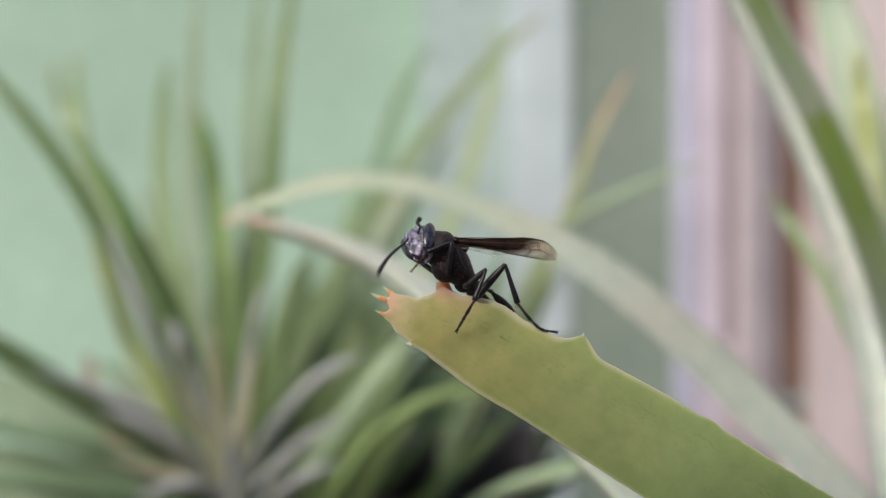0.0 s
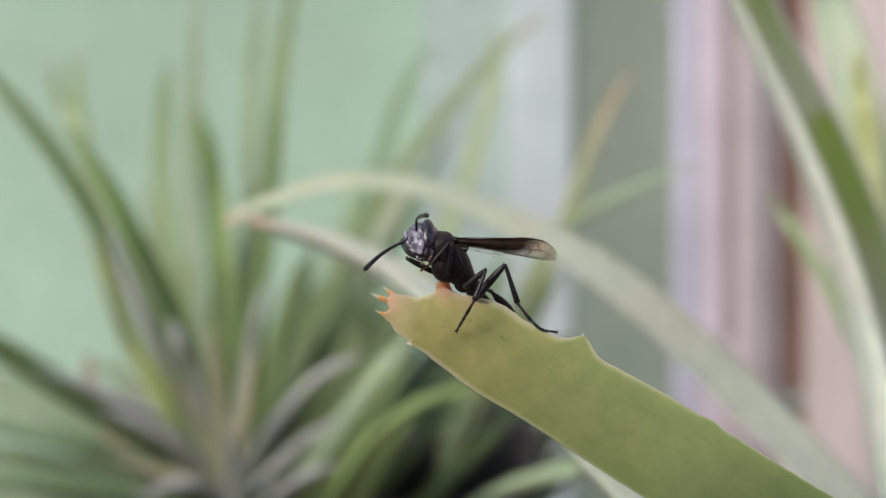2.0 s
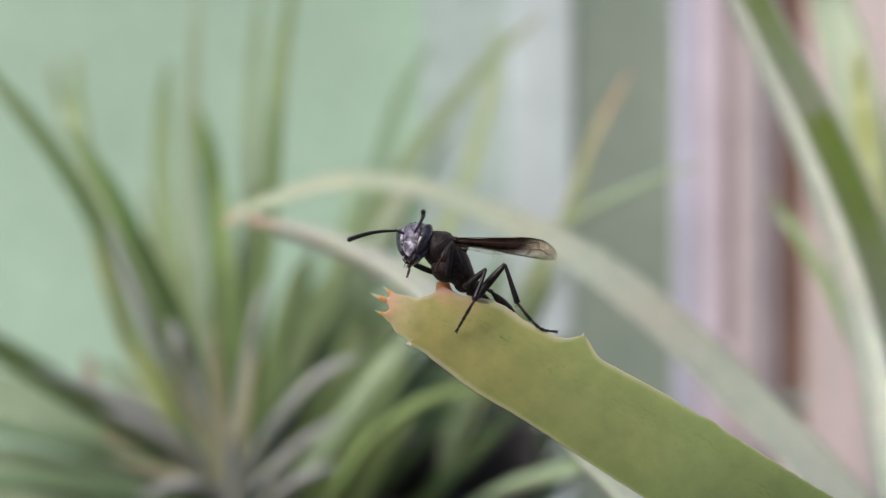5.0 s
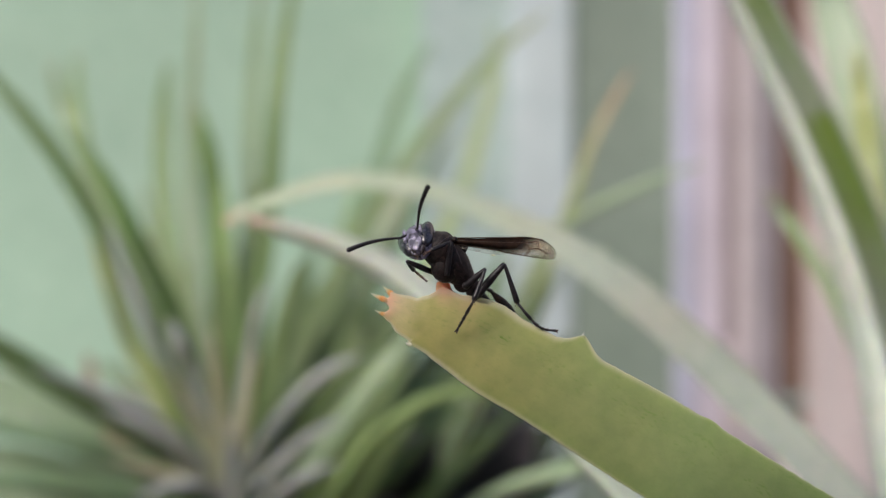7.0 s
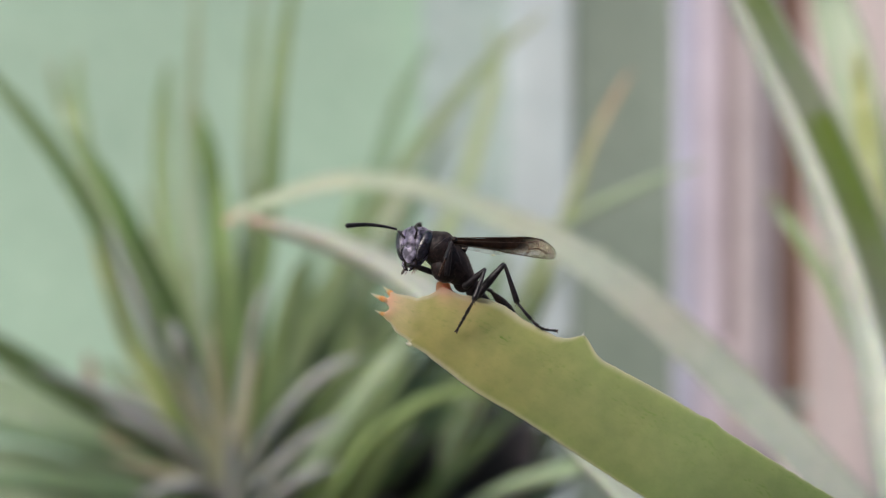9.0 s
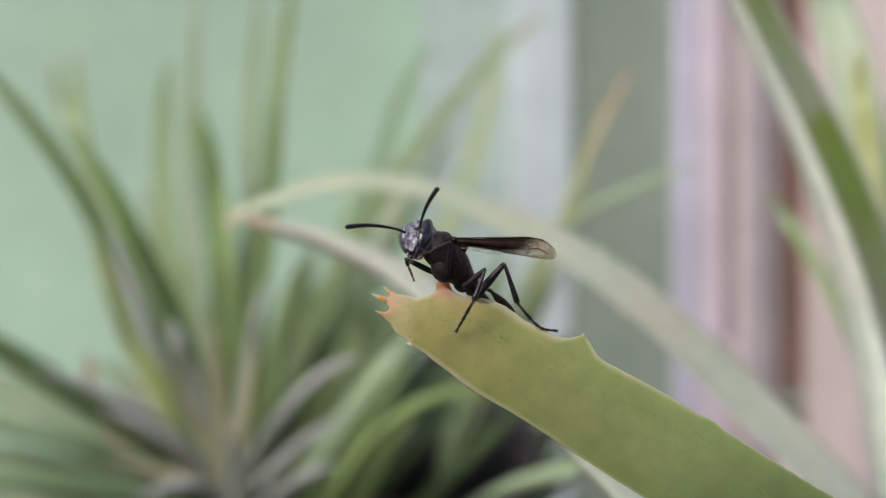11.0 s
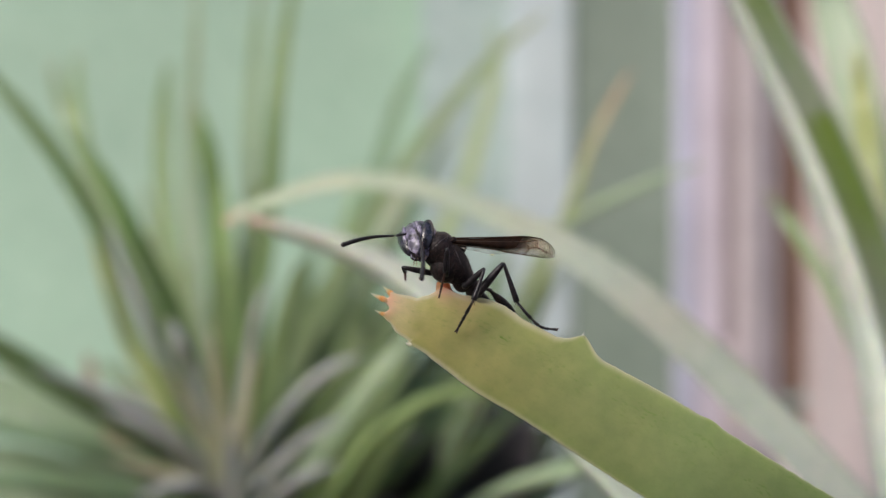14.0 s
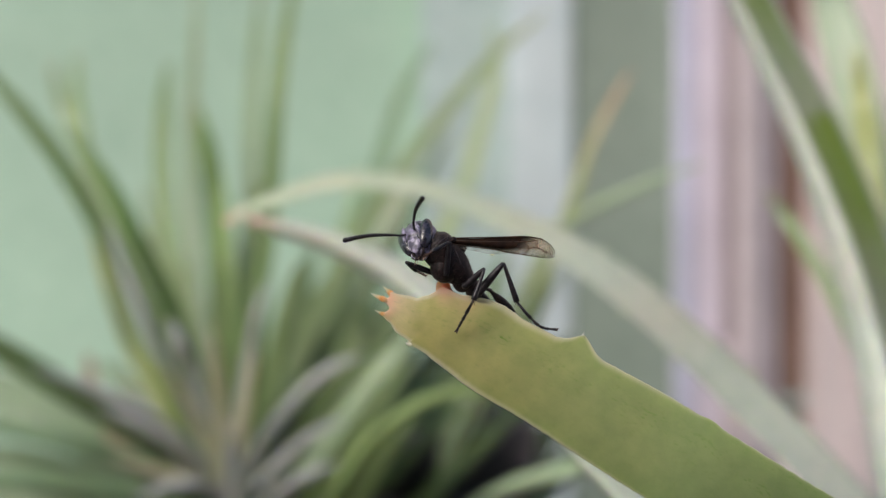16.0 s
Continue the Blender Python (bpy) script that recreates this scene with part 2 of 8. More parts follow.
LEAF_RUST = leaf_material("aloe_skin_rust_tip", (0.52, 0.26, 0.16), (0.40, 0.36, 0.18), (0.36, 0.45, 0.30), rough=0.4, speck=0.1, tip_reach=0.14, extra=((0.24, (0.35, 0.40, 0.17)), (0.5, (0.36, 0.43, 0.23))))
LEAF_DRY = leaf_material("aloe_skin_withered", (0.36, 0.25, 0.19), (0.34, 0.27, 0.19), (0.20, 0.25, 0.12), rough=0.6, speck=0.2, tip_reach=0.2)
TOOTH_ORANGE = tooth_material("tooth_orange", (0.98, 0.62, 0.42), (1.0, 0.44, 0.15), (0.84, 0.80, 0.55))
TOOTH_STUMP = tooth_material("tooth_stump", (1.0, 0.66, 0.48), (1.0, 0.55, 0.27), (0.86, 0.83, 0.66))
TOOTH_CREAM = tooth_material("tooth_cream", (0.64, 0.63, 0.40), (0.78, 0.76, 0.56), (0.86, 0.84, 0.70))
CHITIN = plain("black_chitin", (0.0065, 0.0036, 0.0036), (0.040, 0.021, 0.020), 0.5, 3600.0, 900.0, bump_depth=0.00014, spec=0.35, sheen=0.04, span=(0.38, 0.66))
# head tones: pale bloom plus lavender sky highlights put into the colour
HEAD_CHITIN = plain("bloom_sheen_head_chitin", (0.010, 0.009, 0.014), (0.29, 0.255, 0.375), 0.36, 1500.0, 500.0, bump_depth=0.00006, spec=0.55, sheen=0.1, span=(0.38, 0.60))
BLOOM_SHEEN = plain("pale_bloom_sheen_chitin", (0.085, 0.074, 0.115), (0.70, 0.63, 0.82), 0.32, 1300.0, 700.0, bump_depth=0.00005, spec=0.65, sheen=0.1, span=(0.40, 0.62))
EYE_LENS = plain("compound_eye", (0.010, 0.009, 0.016), (0.042, 0.036, 0.060), 0.25, 1500.0, 700.0, bump_depth=0.000008, spec=0.9, sheen=0.1, span=(0.42, 0.66))
LEG_CHITIN = plain("dark_leg_chitin", (0.007, 0.005, 0.007), (0.032, 0.024, 0.029), 0.38, 2200.0, 500.0, bump_depth=0.00006, spec=0.5)
RUST_CHITIN = plain("rusty_foot_chitin", (0.07, 0.032, 0.024), (0.16, 0.085, 0.062), 0.45, 3000.0, 500.0)
PALE_HAIR = plain("pale_hairs", (0.10, 0.07, 0.055), (0.24, 0.175, 0.14), 0.5, 3000.0, 500.0)
VEIN = plain("wing_vein", (0.05, 0.026, 0.014), (0.11, 0.06, 0.033), 0.4, 3000.0, 500.0)
TAN_HAIR = plain("tan_mouth_hairs", (0.25, 0.17, 0.13), (0.42, 0.31, 0.25), 0.5, 3000.0, 500.0)
# light caught by the thorax ridges, given as a paler chitin colour
RIDGE = plain("lit_chitin_ridge", (0.035, 0.026, 0.028), (0.12, 0.095, 0.10), 0.4, 1500.0, 500.0, spec=0.5)
WING = wing_material()


def clear_wing():
    m, n, l, p = nodes_of("clear_wing_membrane")
    co = n.new("ShaderNodeTexCoord").outputs["Object"]
    t1, r1 = noise_ramp(n, l, 1500.0, (0.45, 0.42, 0.38), (0.72, 0.68, 0.62), co)
    l.new(r1.outputs[0], p.inputs["Base Color"])
    t2, r2 = noise_ramp(n, l, 700.0, (0.18, 0.18, 0.18), (0.42, 0.42, 0.42), co)
    l.new(r2.outputs[0], p.inputs["Alpha"])
    p.inputs["Roughness"].default_value = 0.3
    return m


CLEAR_WING = clear_wing()


# ---- helpers of form ----
def part(name, bm, material, parent=None, label=""):
    """Links a bmesh as one mesh object under a thing or a part."""
    me = bpy.data.meshes.new(name)
    bm.to_mesh(me)
    bm.free()
    me.polygons.foreach_set("use_smooth", [True] * len(me.polygons))
    me.materials.append(material)
    ob = new(name, me)
    if parent:
        ob.parent = parent
    return tagged(ob, label)


def thing(name, at, label, category, group="", kind=""):
    ob = new(name)
    ob.location = at
    ob.empty_display_size = 0.01
    return tagged(ob, label, category, group, kind)


def box(name, lo, hi, material, parent=None, label="", edge=0.0015):
    """A block between two corners with worn edges. Corners are in the parent's space."""
    bm = bmesh.new()
    lo, hi = Vector(lo), Vector(hi)
    bmesh.ops.create_cube(bm, size=1.0, matrix=Matrix.Translation((lo + hi) / 2) @ Matrix.Diagonal((*(hi - lo), 1)))
    if edge:
        bmesh.ops.bevel(bm, geom=bm.edges[:], offset=edge, segments=2, affect="EDGES")
    ob = part(name, bm, material, parent, label)
    ob.data.polygons.foreach_set("use_smooth", [False] * len(ob.data.polygons))
    return ob


def glide(pts, n):
    """Points along a smooth curve through pts (numbers of any dimension)."""
    pts = np.array(pts, float)
    p = np.vstack([2 * pts[0] - pts[1], pts, 2 * pts[-1] - pts[-2]])
    out = []
    for u in np.linspace(0, len(pts) - 1, n):
        i = min(int(u), len(pts) - 2)
        s = u - i
        a, b, c, d = p[i:i + 4]
        out.append(0.5 * (2 * b + (c - a) * s + (2 * a - 5 * b + 4 * c - d) * s * s + (3 * b - a - 3 * c + d) * s ** 3))
    return np.array(out)


def put_along(bm, values, name="along"):
    lay = bm.verts.layers.float.new(name)
    for v, s in zip(bm.verts, values):
        v[lay] = s


def tube(rows, sides=8, bm=None):
    """A tapered round limb through rows of (x, y, z, radius)."""
    bm = bm or bmesh.new()
    rows = np.array(rows, float)
    rings = []
    ref = Vector((0.13, 0.9, 0.4))
    for i, r in enumerate(rows):
        a, b = rows[max(i - 1, 0)][:3], rows[min(i + 1, len(rows) - 1)][:3]
        t = Vector(b - a).normalized()
        s = t.cross(ref).normalized()
        u = s.cross(t)
        rings.append([bm.verts.new(Vector(r[:3]) + (s * math.cos(q) + u * math.sin(q)) * r[3]) for q in np.linspace(0, 2 * math.pi, sides, endpoint=False)])
    for a, b in zip(rings, rings[1:]):
        for k in range(sides):
            bm.faces.new((a[k], a[(k + 1) % sides], b[(k + 1) % sides], b[k]))
    bm.faces.new(rings[0][::-1])
    bm.faces.new(rings[-1])
    return bm


def blob(bm, at, radii, turn=None, detail=3):
    """An egg-shaped lump at a place."""
    m = Matrix.Translation(at) @ (turn or Matrix()) @ Matrix.Diagonal((*radii, 1))
    return bmesh.ops.create_icosphere(bm, subdivisions=detail, radius=1.0, matrix=m)["verts"]


def blade(rows, thick, face, channel=0.25, n=34, origin=(0, 0, 0), twist=0.0, wave=0.03, seed=0, fine=False):
    """A fleshy leaf through rows of (x, y, z, half width), tip first; face: the way its hollow upper side looks.
    Returns the bmesh and the curve with its side directions."""
    g = glide(rows, n)
    bm = bmesh.new()
    face = Vector(face)
    prof = [(-1, 0), (-0.8, 0.2), (-0.45, 0.3), (0, 0.33), (0.45, 0.3), (0.8, 0.2), (1, 0), (0.85, -0.32), (0.5, -0.75), (0, -1.0), (-0.5, -0.75), (-0.85, -0.32)]
    if fine:
        prof = [(-1, 0), (-0.97, 0.04), (-0.92, 0.1), (-0.8, 0.2), (-0.45, 0.3), (0, 0.33), (0.45, 0.3), (0.8, 0.2), (0.92, 0.1), (0.97, 0.04), (1, 0),
                (0.975, -0.06), (0.93, -0.16), (0.86, -0.3), (0.75, -0.48), (0.5, -0.75), (0, -1.0), (-0.5, -0.75), (-0.75, -0.48), (-0.86, -0.3), (-0.93, -0.16), (-0.975, -0.06)]
    rings, spine, along, across = [], [], [], []
    step = np.r_[0, np.cumsum(np.linalg.norm(np.diff(g[:, :3], axis=0), axis=1))]
    for i in range(n):
        a, b = g[max(i - 1, 0)][:3], g[min(i + 1, n - 1)][:3]
        t = Vector(b - a).normalized()
        f = Matrix.Rotation(twist * i / n, 3, t) @ face
        s = t.cross(f).normalized()
        u = s.cross(t)
        w = max(g[i][3], 1e-5) * (1 + wave * (noise.noise((i * 0.4, seed * 3.1, 0))))
        th = thick * min(1.0, w / max(r[3] for r in rows) * 1.25)
        c = Vector(g[i][:3]) - Vector(origin)
        across += [x for x, y in prof]
        rings.append([bm.verts.new(c + s * (x * w) + u * (y * th * 0.5 + channel * w * x * x)) for x, y in prof])
        along += [step[i] / step[-1]] * len(prof)
        spine.append((c, t, s, u, w))
    k = len(prof)
    for a, b in zip(rings, rings[1:]):
        for j in range(k):
            bm.faces.new((a[j], b[j], b[(j + 1) % k], a[(j + 1) % k]))
    bm.faces.new(rings[0])
    bm.faces.new(rings[-1][::-1])
    put_along(bm, along)
    put_along(bm, across, "across")
    return bm, spine


def thorn(foot, tip, radius, bend=(0, 0, 0), flat=0.5, n=8):
    """The hard point of a marginal tooth, from foot to tip."""
    foot, tip, bend = Vector(foot), Vector(tip), Vector(bend)
    rows, along = [], []
    for s in [i / (n - 1) for i in range(n)]:
        rows.append((*(foot.lerp(tip, s) + bend * (s * (1 - s) * 2)), radius * (0.25 * (1 - s) ** 2 + 0.75 * (1 - s)) * min(1.0, 0.15 + 3 * s) + 0.000012))
        along += [s] * 10
    bm = tube(rows, 10)
    for v in bm.verts:
        q = (v.co - foot).dot(tip - foot) / (tip - foot).length_squared
        mid = foot.y + (tip.y - foot.y) * q
        v.co.y = mid + (v.co.y - mid) * flat
    put_along(bm, along)
    return bm


def pull(bm, foot, tip, reach, share, sharp=1.9):
    """Draws the flesh of a leaf out toward a tooth's tip."""
    d = (tip - foot) * share
    for v in bm.verts:
        q = 1 - math.hypot(v.co.x - foot.x, v.co.z - foot.z) / reach
        if q > 0:
            q = q ** sharp
            v.co.x += d.x * q
            v.co.z += d.z * q


# ---- the place: a patio wall, a door frame, the floor ----
def structure(name, lo, hi, material, label, category, edge=0.002):
    mid = [(a + b) / 2 for a, b in zip(lo, hi)]
    ob = box(name, [a - m for a, m in zip(lo, mid)], [b - m for b, m in zip(hi, mid)], material, None, label, edge)
    ob.location = mid
    return tagged(ob, category=category, kind="structure")


def build_place():
    # unseen wall, added to darken reflections and light from behind the camera
    structure("unseen_wall_south", (-3.0, -2.9, 0.0), (3.4, -2.7, 2.2), BROWN, "brown wall added out of view to hold back frontal sky light", "wall")
    bm = bmesh.new()
    bmesh.ops.create_grid(bm, x_segments=2, y_segments=2, size=60)
    tagged(part("ground", bm, FLOOR, None, "plain grey concrete patio floor, weathered"), category="floor", kind="structure")
    structure("wall_north", (-2.6, 0.75, 0.0), (-0.0136, 0.93, 2.7), GREEN_WALL, "mint green painted plaster wall behind the plants", "wall")
    structure("wall_pier", (0.0392, 0.72, 0.0), (0.0770, 0.93, 2.7), PALE_WALL, "pale bluish white painted wall pier", "wall")
    structure("wall_pier_side", (-0.0136, 0.735, 0.0), (0.0392, 0.93, 2.7), MUTED_WALL, "grey green wall strip, darker than the pier", "wall")
    structure("wall_recess", (0.0770, 0.7225, 0.0), (0.1382, 0.93, 2.7), GREY_WALL, "grey green strip of wall, its shade put into the colour", "wall")
    structure("wall_east", (0.233, 0.70, 0.0), (2.4, 0.93, 2.7), PINK_WALL, "pale pink painted plaster wall", "wall")
    d = thing("door_frame", (0.1800, 0.70, 0.0), "lilac white aluminium sliding door frame beside the wall", "door frame", kind="structure")
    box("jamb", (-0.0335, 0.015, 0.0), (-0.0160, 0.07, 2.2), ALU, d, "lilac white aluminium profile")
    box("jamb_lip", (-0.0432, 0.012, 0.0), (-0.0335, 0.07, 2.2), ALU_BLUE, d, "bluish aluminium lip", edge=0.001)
    # strip that fills the groove; its dark colour stands for the shade inside
    box("groove_strip", (-0.0160, 0.016, 0.246), (-0.0090, 0.07, 2.2), GROOVE, d, "dark groove strip, the groove's shade put into its colour")
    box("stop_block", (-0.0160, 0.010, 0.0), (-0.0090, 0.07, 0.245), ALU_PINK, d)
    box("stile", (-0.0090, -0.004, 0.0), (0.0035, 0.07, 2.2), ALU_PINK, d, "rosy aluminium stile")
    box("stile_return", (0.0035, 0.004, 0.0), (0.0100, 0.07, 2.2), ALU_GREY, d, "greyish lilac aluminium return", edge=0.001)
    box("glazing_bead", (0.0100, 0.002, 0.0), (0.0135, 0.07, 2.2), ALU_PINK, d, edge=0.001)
    box("door_panel", (0.0135, 0.02, 0.190), (0.0335, 0.07, 2.2), BROWN, d, "brown wooden panel")
    box("panel_rail", (0.0137, 0.012, 0.2085), (0.0333, 0.020, 0.2140), MUTED_WALL, d, "pale greenish rail across the panel", edge=0.001)
    box("sill", (0.0135, -0.002, 0.0), (0.0335, 0.07, 0.189), PINK_WALL, d, "pink painted sill block")
    box("outer_trim", (0.0335, 0.0, 0.0), (0.0530, 0.07, 2.2), PINK_WALL, d)


# ---- pots with soil ----
def lathe(bm, radius, prof):
    """A turned form from (radius share, height) steps."""
    rings = []
    for r, z in prof:
        rings.append([bm.verts.new((math.cos(a) * r * radius, math.sin(a) * r * radius, z)) for a in np.linspace(0, 2 * math.pi, 48, endpoint=False)] if r else [bm.verts.new((0, 0, z))])
    for a, b in zip(rings, rings[1:]):
        for k in range(48):
            q = [a[k % len(a)], a[(k + 1) % len(a)], b[(k + 1) % len(b)], b[k % len(b)]]
            bm.faces.new(list(dict.fromkeys(q)))


def build_pot(x, y, radius, height, label):
    pot = thing("plant_pot", (x, y, 0.0), label, "plant pot", group="pots on the patio")
    bm = bmesh.new()
    lathe(bm, radius, [(0.0, 0.0), (0.72, 0.0), (0.74, 0.004), (0.95, height - 0.024), (0.93, height - 0.022), (0.72, 0.03), (0.0, 0.03)])
    part("body", bm, POT, pot)
    bm = bmesh.new()
    lathe(bm, radius, [(0.93, height - 0.023), (1.04, height - 0.022), (1.06, height - 0.004), (1.04, height), (0.98, height), (0.93, height - 0.006), (0.93, height - 0.023)])
    part("rim", bm, POT, pot)
    bm = bmesh.new()
    bmesh.ops.create_circle(bm, cap_ends=True, segments=40, radius=radius * 0.93)
    bmesh.ops.subdivide_edges(bm, edges=bm.edges[:], cuts=1)
    bmesh.ops.triangulate(bm, faces=bm.faces[:])
    bmesh.ops.subdivide_edges(bm, edges=bm.edges[:], cuts=3, use_grid_fill=True)
    for v in bm.verts:
        v.co.z += 0.004 * noise.noise(v.co * 40)
    rng = random.Random(7)
    for _ in range(160):
        a, r = rng.uniform(0, 6.28), radius * 0.88 * math.sqrt(rng.random())
        s = rng.uniform(0.0015, 0.0045)
        blob(bm, (r * math.cos(a), r * math.sin(a), 0.001), (s, s * rng.uniform(0.6, 1.2), s * 0.7), detail=1)
    soil = part("potting_soil", bm, SOIL)
    soil.location = (x, y, height - 0.014)
    tagged(soil, "dark crumbly potting soil in a pot", "soil", kind="stuff")


# ---- aloe plants ----
def build_leaf(plant, rows, thick, face, material, channel=0.3, teeth=0, seed=0, twist=0.0, label="", under=None):
    """One leaf of a plant, its rows in world places; teeth: how many pairs of marginal teeth."""
    origin = plant.location
    bm, spine = blade(rows, thick, face, channel, origin=origin, seed=seed, twist=twist)
    ob = part("leaf", bm, material, plant, label)
    if under:
        ob.data.materials.append(under)
        for k, p in enumerate(ob.data.polygons):
            p.material_index = 1 if k % 12 >= 6 else 0
    if teeth:
        rng = random.Random(seed)
        for k in range(teeth):
            i = 3 + int((len(spine) - 6) * (k + rng.uniform(0.2, 0.8)) / teeth)
            c, t, s, u, w = spine[i]
            side = 1 if k % 2 else -1
            f = c + s * (side * w * 0.96) + u * (channel * w)
            part("tooth", thorn(f, f + s * (side * w * 0.3) - t * (w * 0.14), w * 0.11), TOOTH_CREAM, ob)
    return ob


def build_plants():
    UP, BACK = (0, -0.5, 1), (0, -1, 0.35)
    # the rosette in the back pot
    r = thing("aloe_plant", (-0.0900, 0.41, 0.180), "many-leaved green aloe rosette growing in a dark pot", "aloe plant", group="aloe plants")
    M, DK, PL, YL, LV, SH = LEAF_MID, LEAF_DARK, LEAF_PALE, LEAF_YELLOW, LEAF_LAV, LEAF_SHADE
    build_leaf(r, [(-0.0519, 0.4400, 0.4023, 0.00064), (-0.0570, 0.4400, 0.3778, 0.00255), (-0.0591, 0.4300, 0.3481, 0.00296), (-0.0619, 0.4300, 0.3082, 0.00327), (-0.0687, 0.4300, 0.2603, 0.00374), (-0.0717, 0.4300, 0.2184, 0.00436)], 0.006, BACK, LEAF_UPPER, seed=1, teeth=6)
    build_leaf(r, [(-0.0747, 0.5000, 0.4093, 0.00072), (-0.0771, 0.5000, 0.3792, 0.00235), (-0.0771, 0.4900, 0.3457, 0.00302), (-0.0751, 0.4700, 0.2980, 0.00340), (-0.0754, 0.4400, 0.2165, 0.00446)], 0.006, BACK, PL, seed=2)
    build_leaf(r, [(-0.0923, 0.4600, 0.4027, 0.00067), (-0.0938, 0.4600, 0.3728, 0.00200), (-0.0959, 0.4600, 0.3301, 0.00250), (-0.0907, 0.4500, 0.2835, 0.00293), (-0.0767, 0.4300, 0.2184, 0.00405)], 0.006, BACK, LEAF_FAINT, seed=3)
    build_leaf(r, [(-0.1128, 0.5000, 0.3764, 0.00091), (-0.1147, 0.5000, 0.3559, 0.00308), (-0.1124, 0.4900, 0.3253, 0.00355), (-0.1012, 0.4700, 0.2828, 0.00374), (-0.0823, 0.4500, 0.2146, 0.00456)], 0.006, BACK, LEAF_UPPER, seed=4)
    build_leaf(r, [(-0.0943, 0.4700, 0.3548, 0.00068), (-0.0899, 0.4700, 0.3329, 0.00408), (-0.0837, 0.4600, 0.3002, 0.00533), (-0.0798, 0.4500, 0.2626, 0.00521), (-0.0764, 0.4400, 0.2165, 0.00478)], 0.007, BACK, LEAF_FRESH, seed=5)
    build_leaf(r, [(-0.1646, 0.4200, 0.3684, 0.00091), (-0.1470, 0.4200, 0.3489, 0.00304), (-0.1295, 0.4200, 0.3255, 0.00380), (-0.1119, 0.4200, 0.2943, 0.00426), (-0.0944, 0.4200, 0.2573, 0.00456), (-0.0788, 0.4200, 0.2183, 0.00517)], 0.007, (0.4, -0.7, 0.6), LEAF_UPPER, seed=6, teeth=6)
    build_leaf(r, [(-0.1248, 0.4000, 0.3410, 0.00058), (-0.1140, 0.4000, 0.3262, 0.00290), (-0.1019, 0.4000, 0.3039, 0.00406), (-0.0902, 0.4100, 0.2735, 0.00475), (-0.0778, 0.4200, 0.2203, 0.00517)], 0.008, (0.4, -0.6, 0.7), LEAF_FRESH, seed=7, teeth=5)
    build_leaf(r, [(-0.1708, 0.5300, 0.3814, 0.00096), (-0.1658, 0.5300, 0.3642, 0.00269), (-0.1531, 0.5200, 0.3389, 0.00339), (-0.1263, 0.5000, 0.2909, 0.00362), (-0.0841, 0.4600, 0.2127, 0.00433)], 0.006, BACK, PL, seed=8)
    build_leaf(r, [(-0.1808, 0.6000, 0.3950, 0.00130), (-0.1734, 0.5800, 0.3649, 0.00294), (-0.1489, 0.5400, 0.3053, 0.00352), (-0.0860, 0.4700, 0.2108, 0.00443)], 0.006, BACK, LEAF_UPPER, seed=9)
    build_leaf(r, [(-0.1595, 0.3800, 0.2817, 0.00138), (-0.1383, 0.3800, 0.2681, 0.00468), (-0.1171, 0.3800, 0.2547, 0.00523), (-0.0967, 0.3900, 0.2395, 0.00537), (-0.0750, 0.4100, 0.2183, 0.00564)], 0.008, (0.3, -0.6, 0.8), SH, seed=10, teeth=5)
    build_leaf(r, [(-0.1210, 0.3600, 0.2651, 0.00039), (-0.1055, 0.3700, 0.2572, 0.00174), (-0.0889, 0.3800, 0.2464, 0.00234), (-0.0713, 0.4000, 0.2203, 0.00319)], 0.008, (0.2, -0.5, 0.9), LV, seed=11)
    build_leaf(r, [(-0.1679, 0.4000, 0.2463, 0.00072), (-0.1456, 0.4000, 0.2417, 0.00319), (-0.1196, 0.4000, 0.2352, 0.00406), (-0.0959, 0.4100, 0.2241, 0.00475), (-0.0749, 0.4200, 0.2125, 0.00548)], 0.008, UP, LEAF_WASH, seed=12)
    build_leaf(r, [(-0.1595, 0.3800, 0.2278, 0.00069), (-0.1313, 0.3800, 0.2278, 0.00330), (-0.1057, 0.3900, 0.2223, 0.00424), (-0.0769, 0.4100, 0.2107, 0.00534)], 0.008, UP, LEAF_WASH, seed=13)
    build_leaf(r, [(0.0420, 0.5000, 0.3966, 0.00072), (0.0218, 0.4900, 0.3787, 0.00230), (0.0013, 0.4800, 0.3537, 0.00295), (-0.0183, 0.4700, 0.3264, 0.00330), (-0.0393, 0.4600, 0.2895, 0.00380), (-0.0572, 0.4500, 0.2501, 0.00440), (-0.0707, 0.4300, 0.2164, 0.00498)], 0.007, BACK, LEAF_SAGE, seed=14)
    build_leaf(r, [(-0.0036, 0.5600, 0.3965, 0.00081), (-0.0176, 0.5500, 0.3717, 0.00299), (-0.0261, 0.5400, 0.3429, 0.00372), (-0.0348, 0.5200, 0.3099, 0.00395), (-0.0510, 0.4900, 0.2638, 0.00444), (-0.0719, 0.4500, 0.2125, 0.00489)], 0.006, BACK, LEAF_COOL, seed=15)
    build_leaf(r, [(0.0224, 0.5600, 0.4030, 0.00081), (0.0239, 0.5600, 0.3809, 0.00284), (0.0163, 0.5500, 0.3513, 0.00358), (0.0078, 0.5400, 0.3228, 0.00391), (-0.0106, 0.5200, 0.2858, 0.00414), (-0.0410, 0.4800, 0.2423, 0.00452), (-0.0698, 0.4500, 0.2083, 0.00489)], 0.006, BACK, LEAF_SPRING, seed=16)
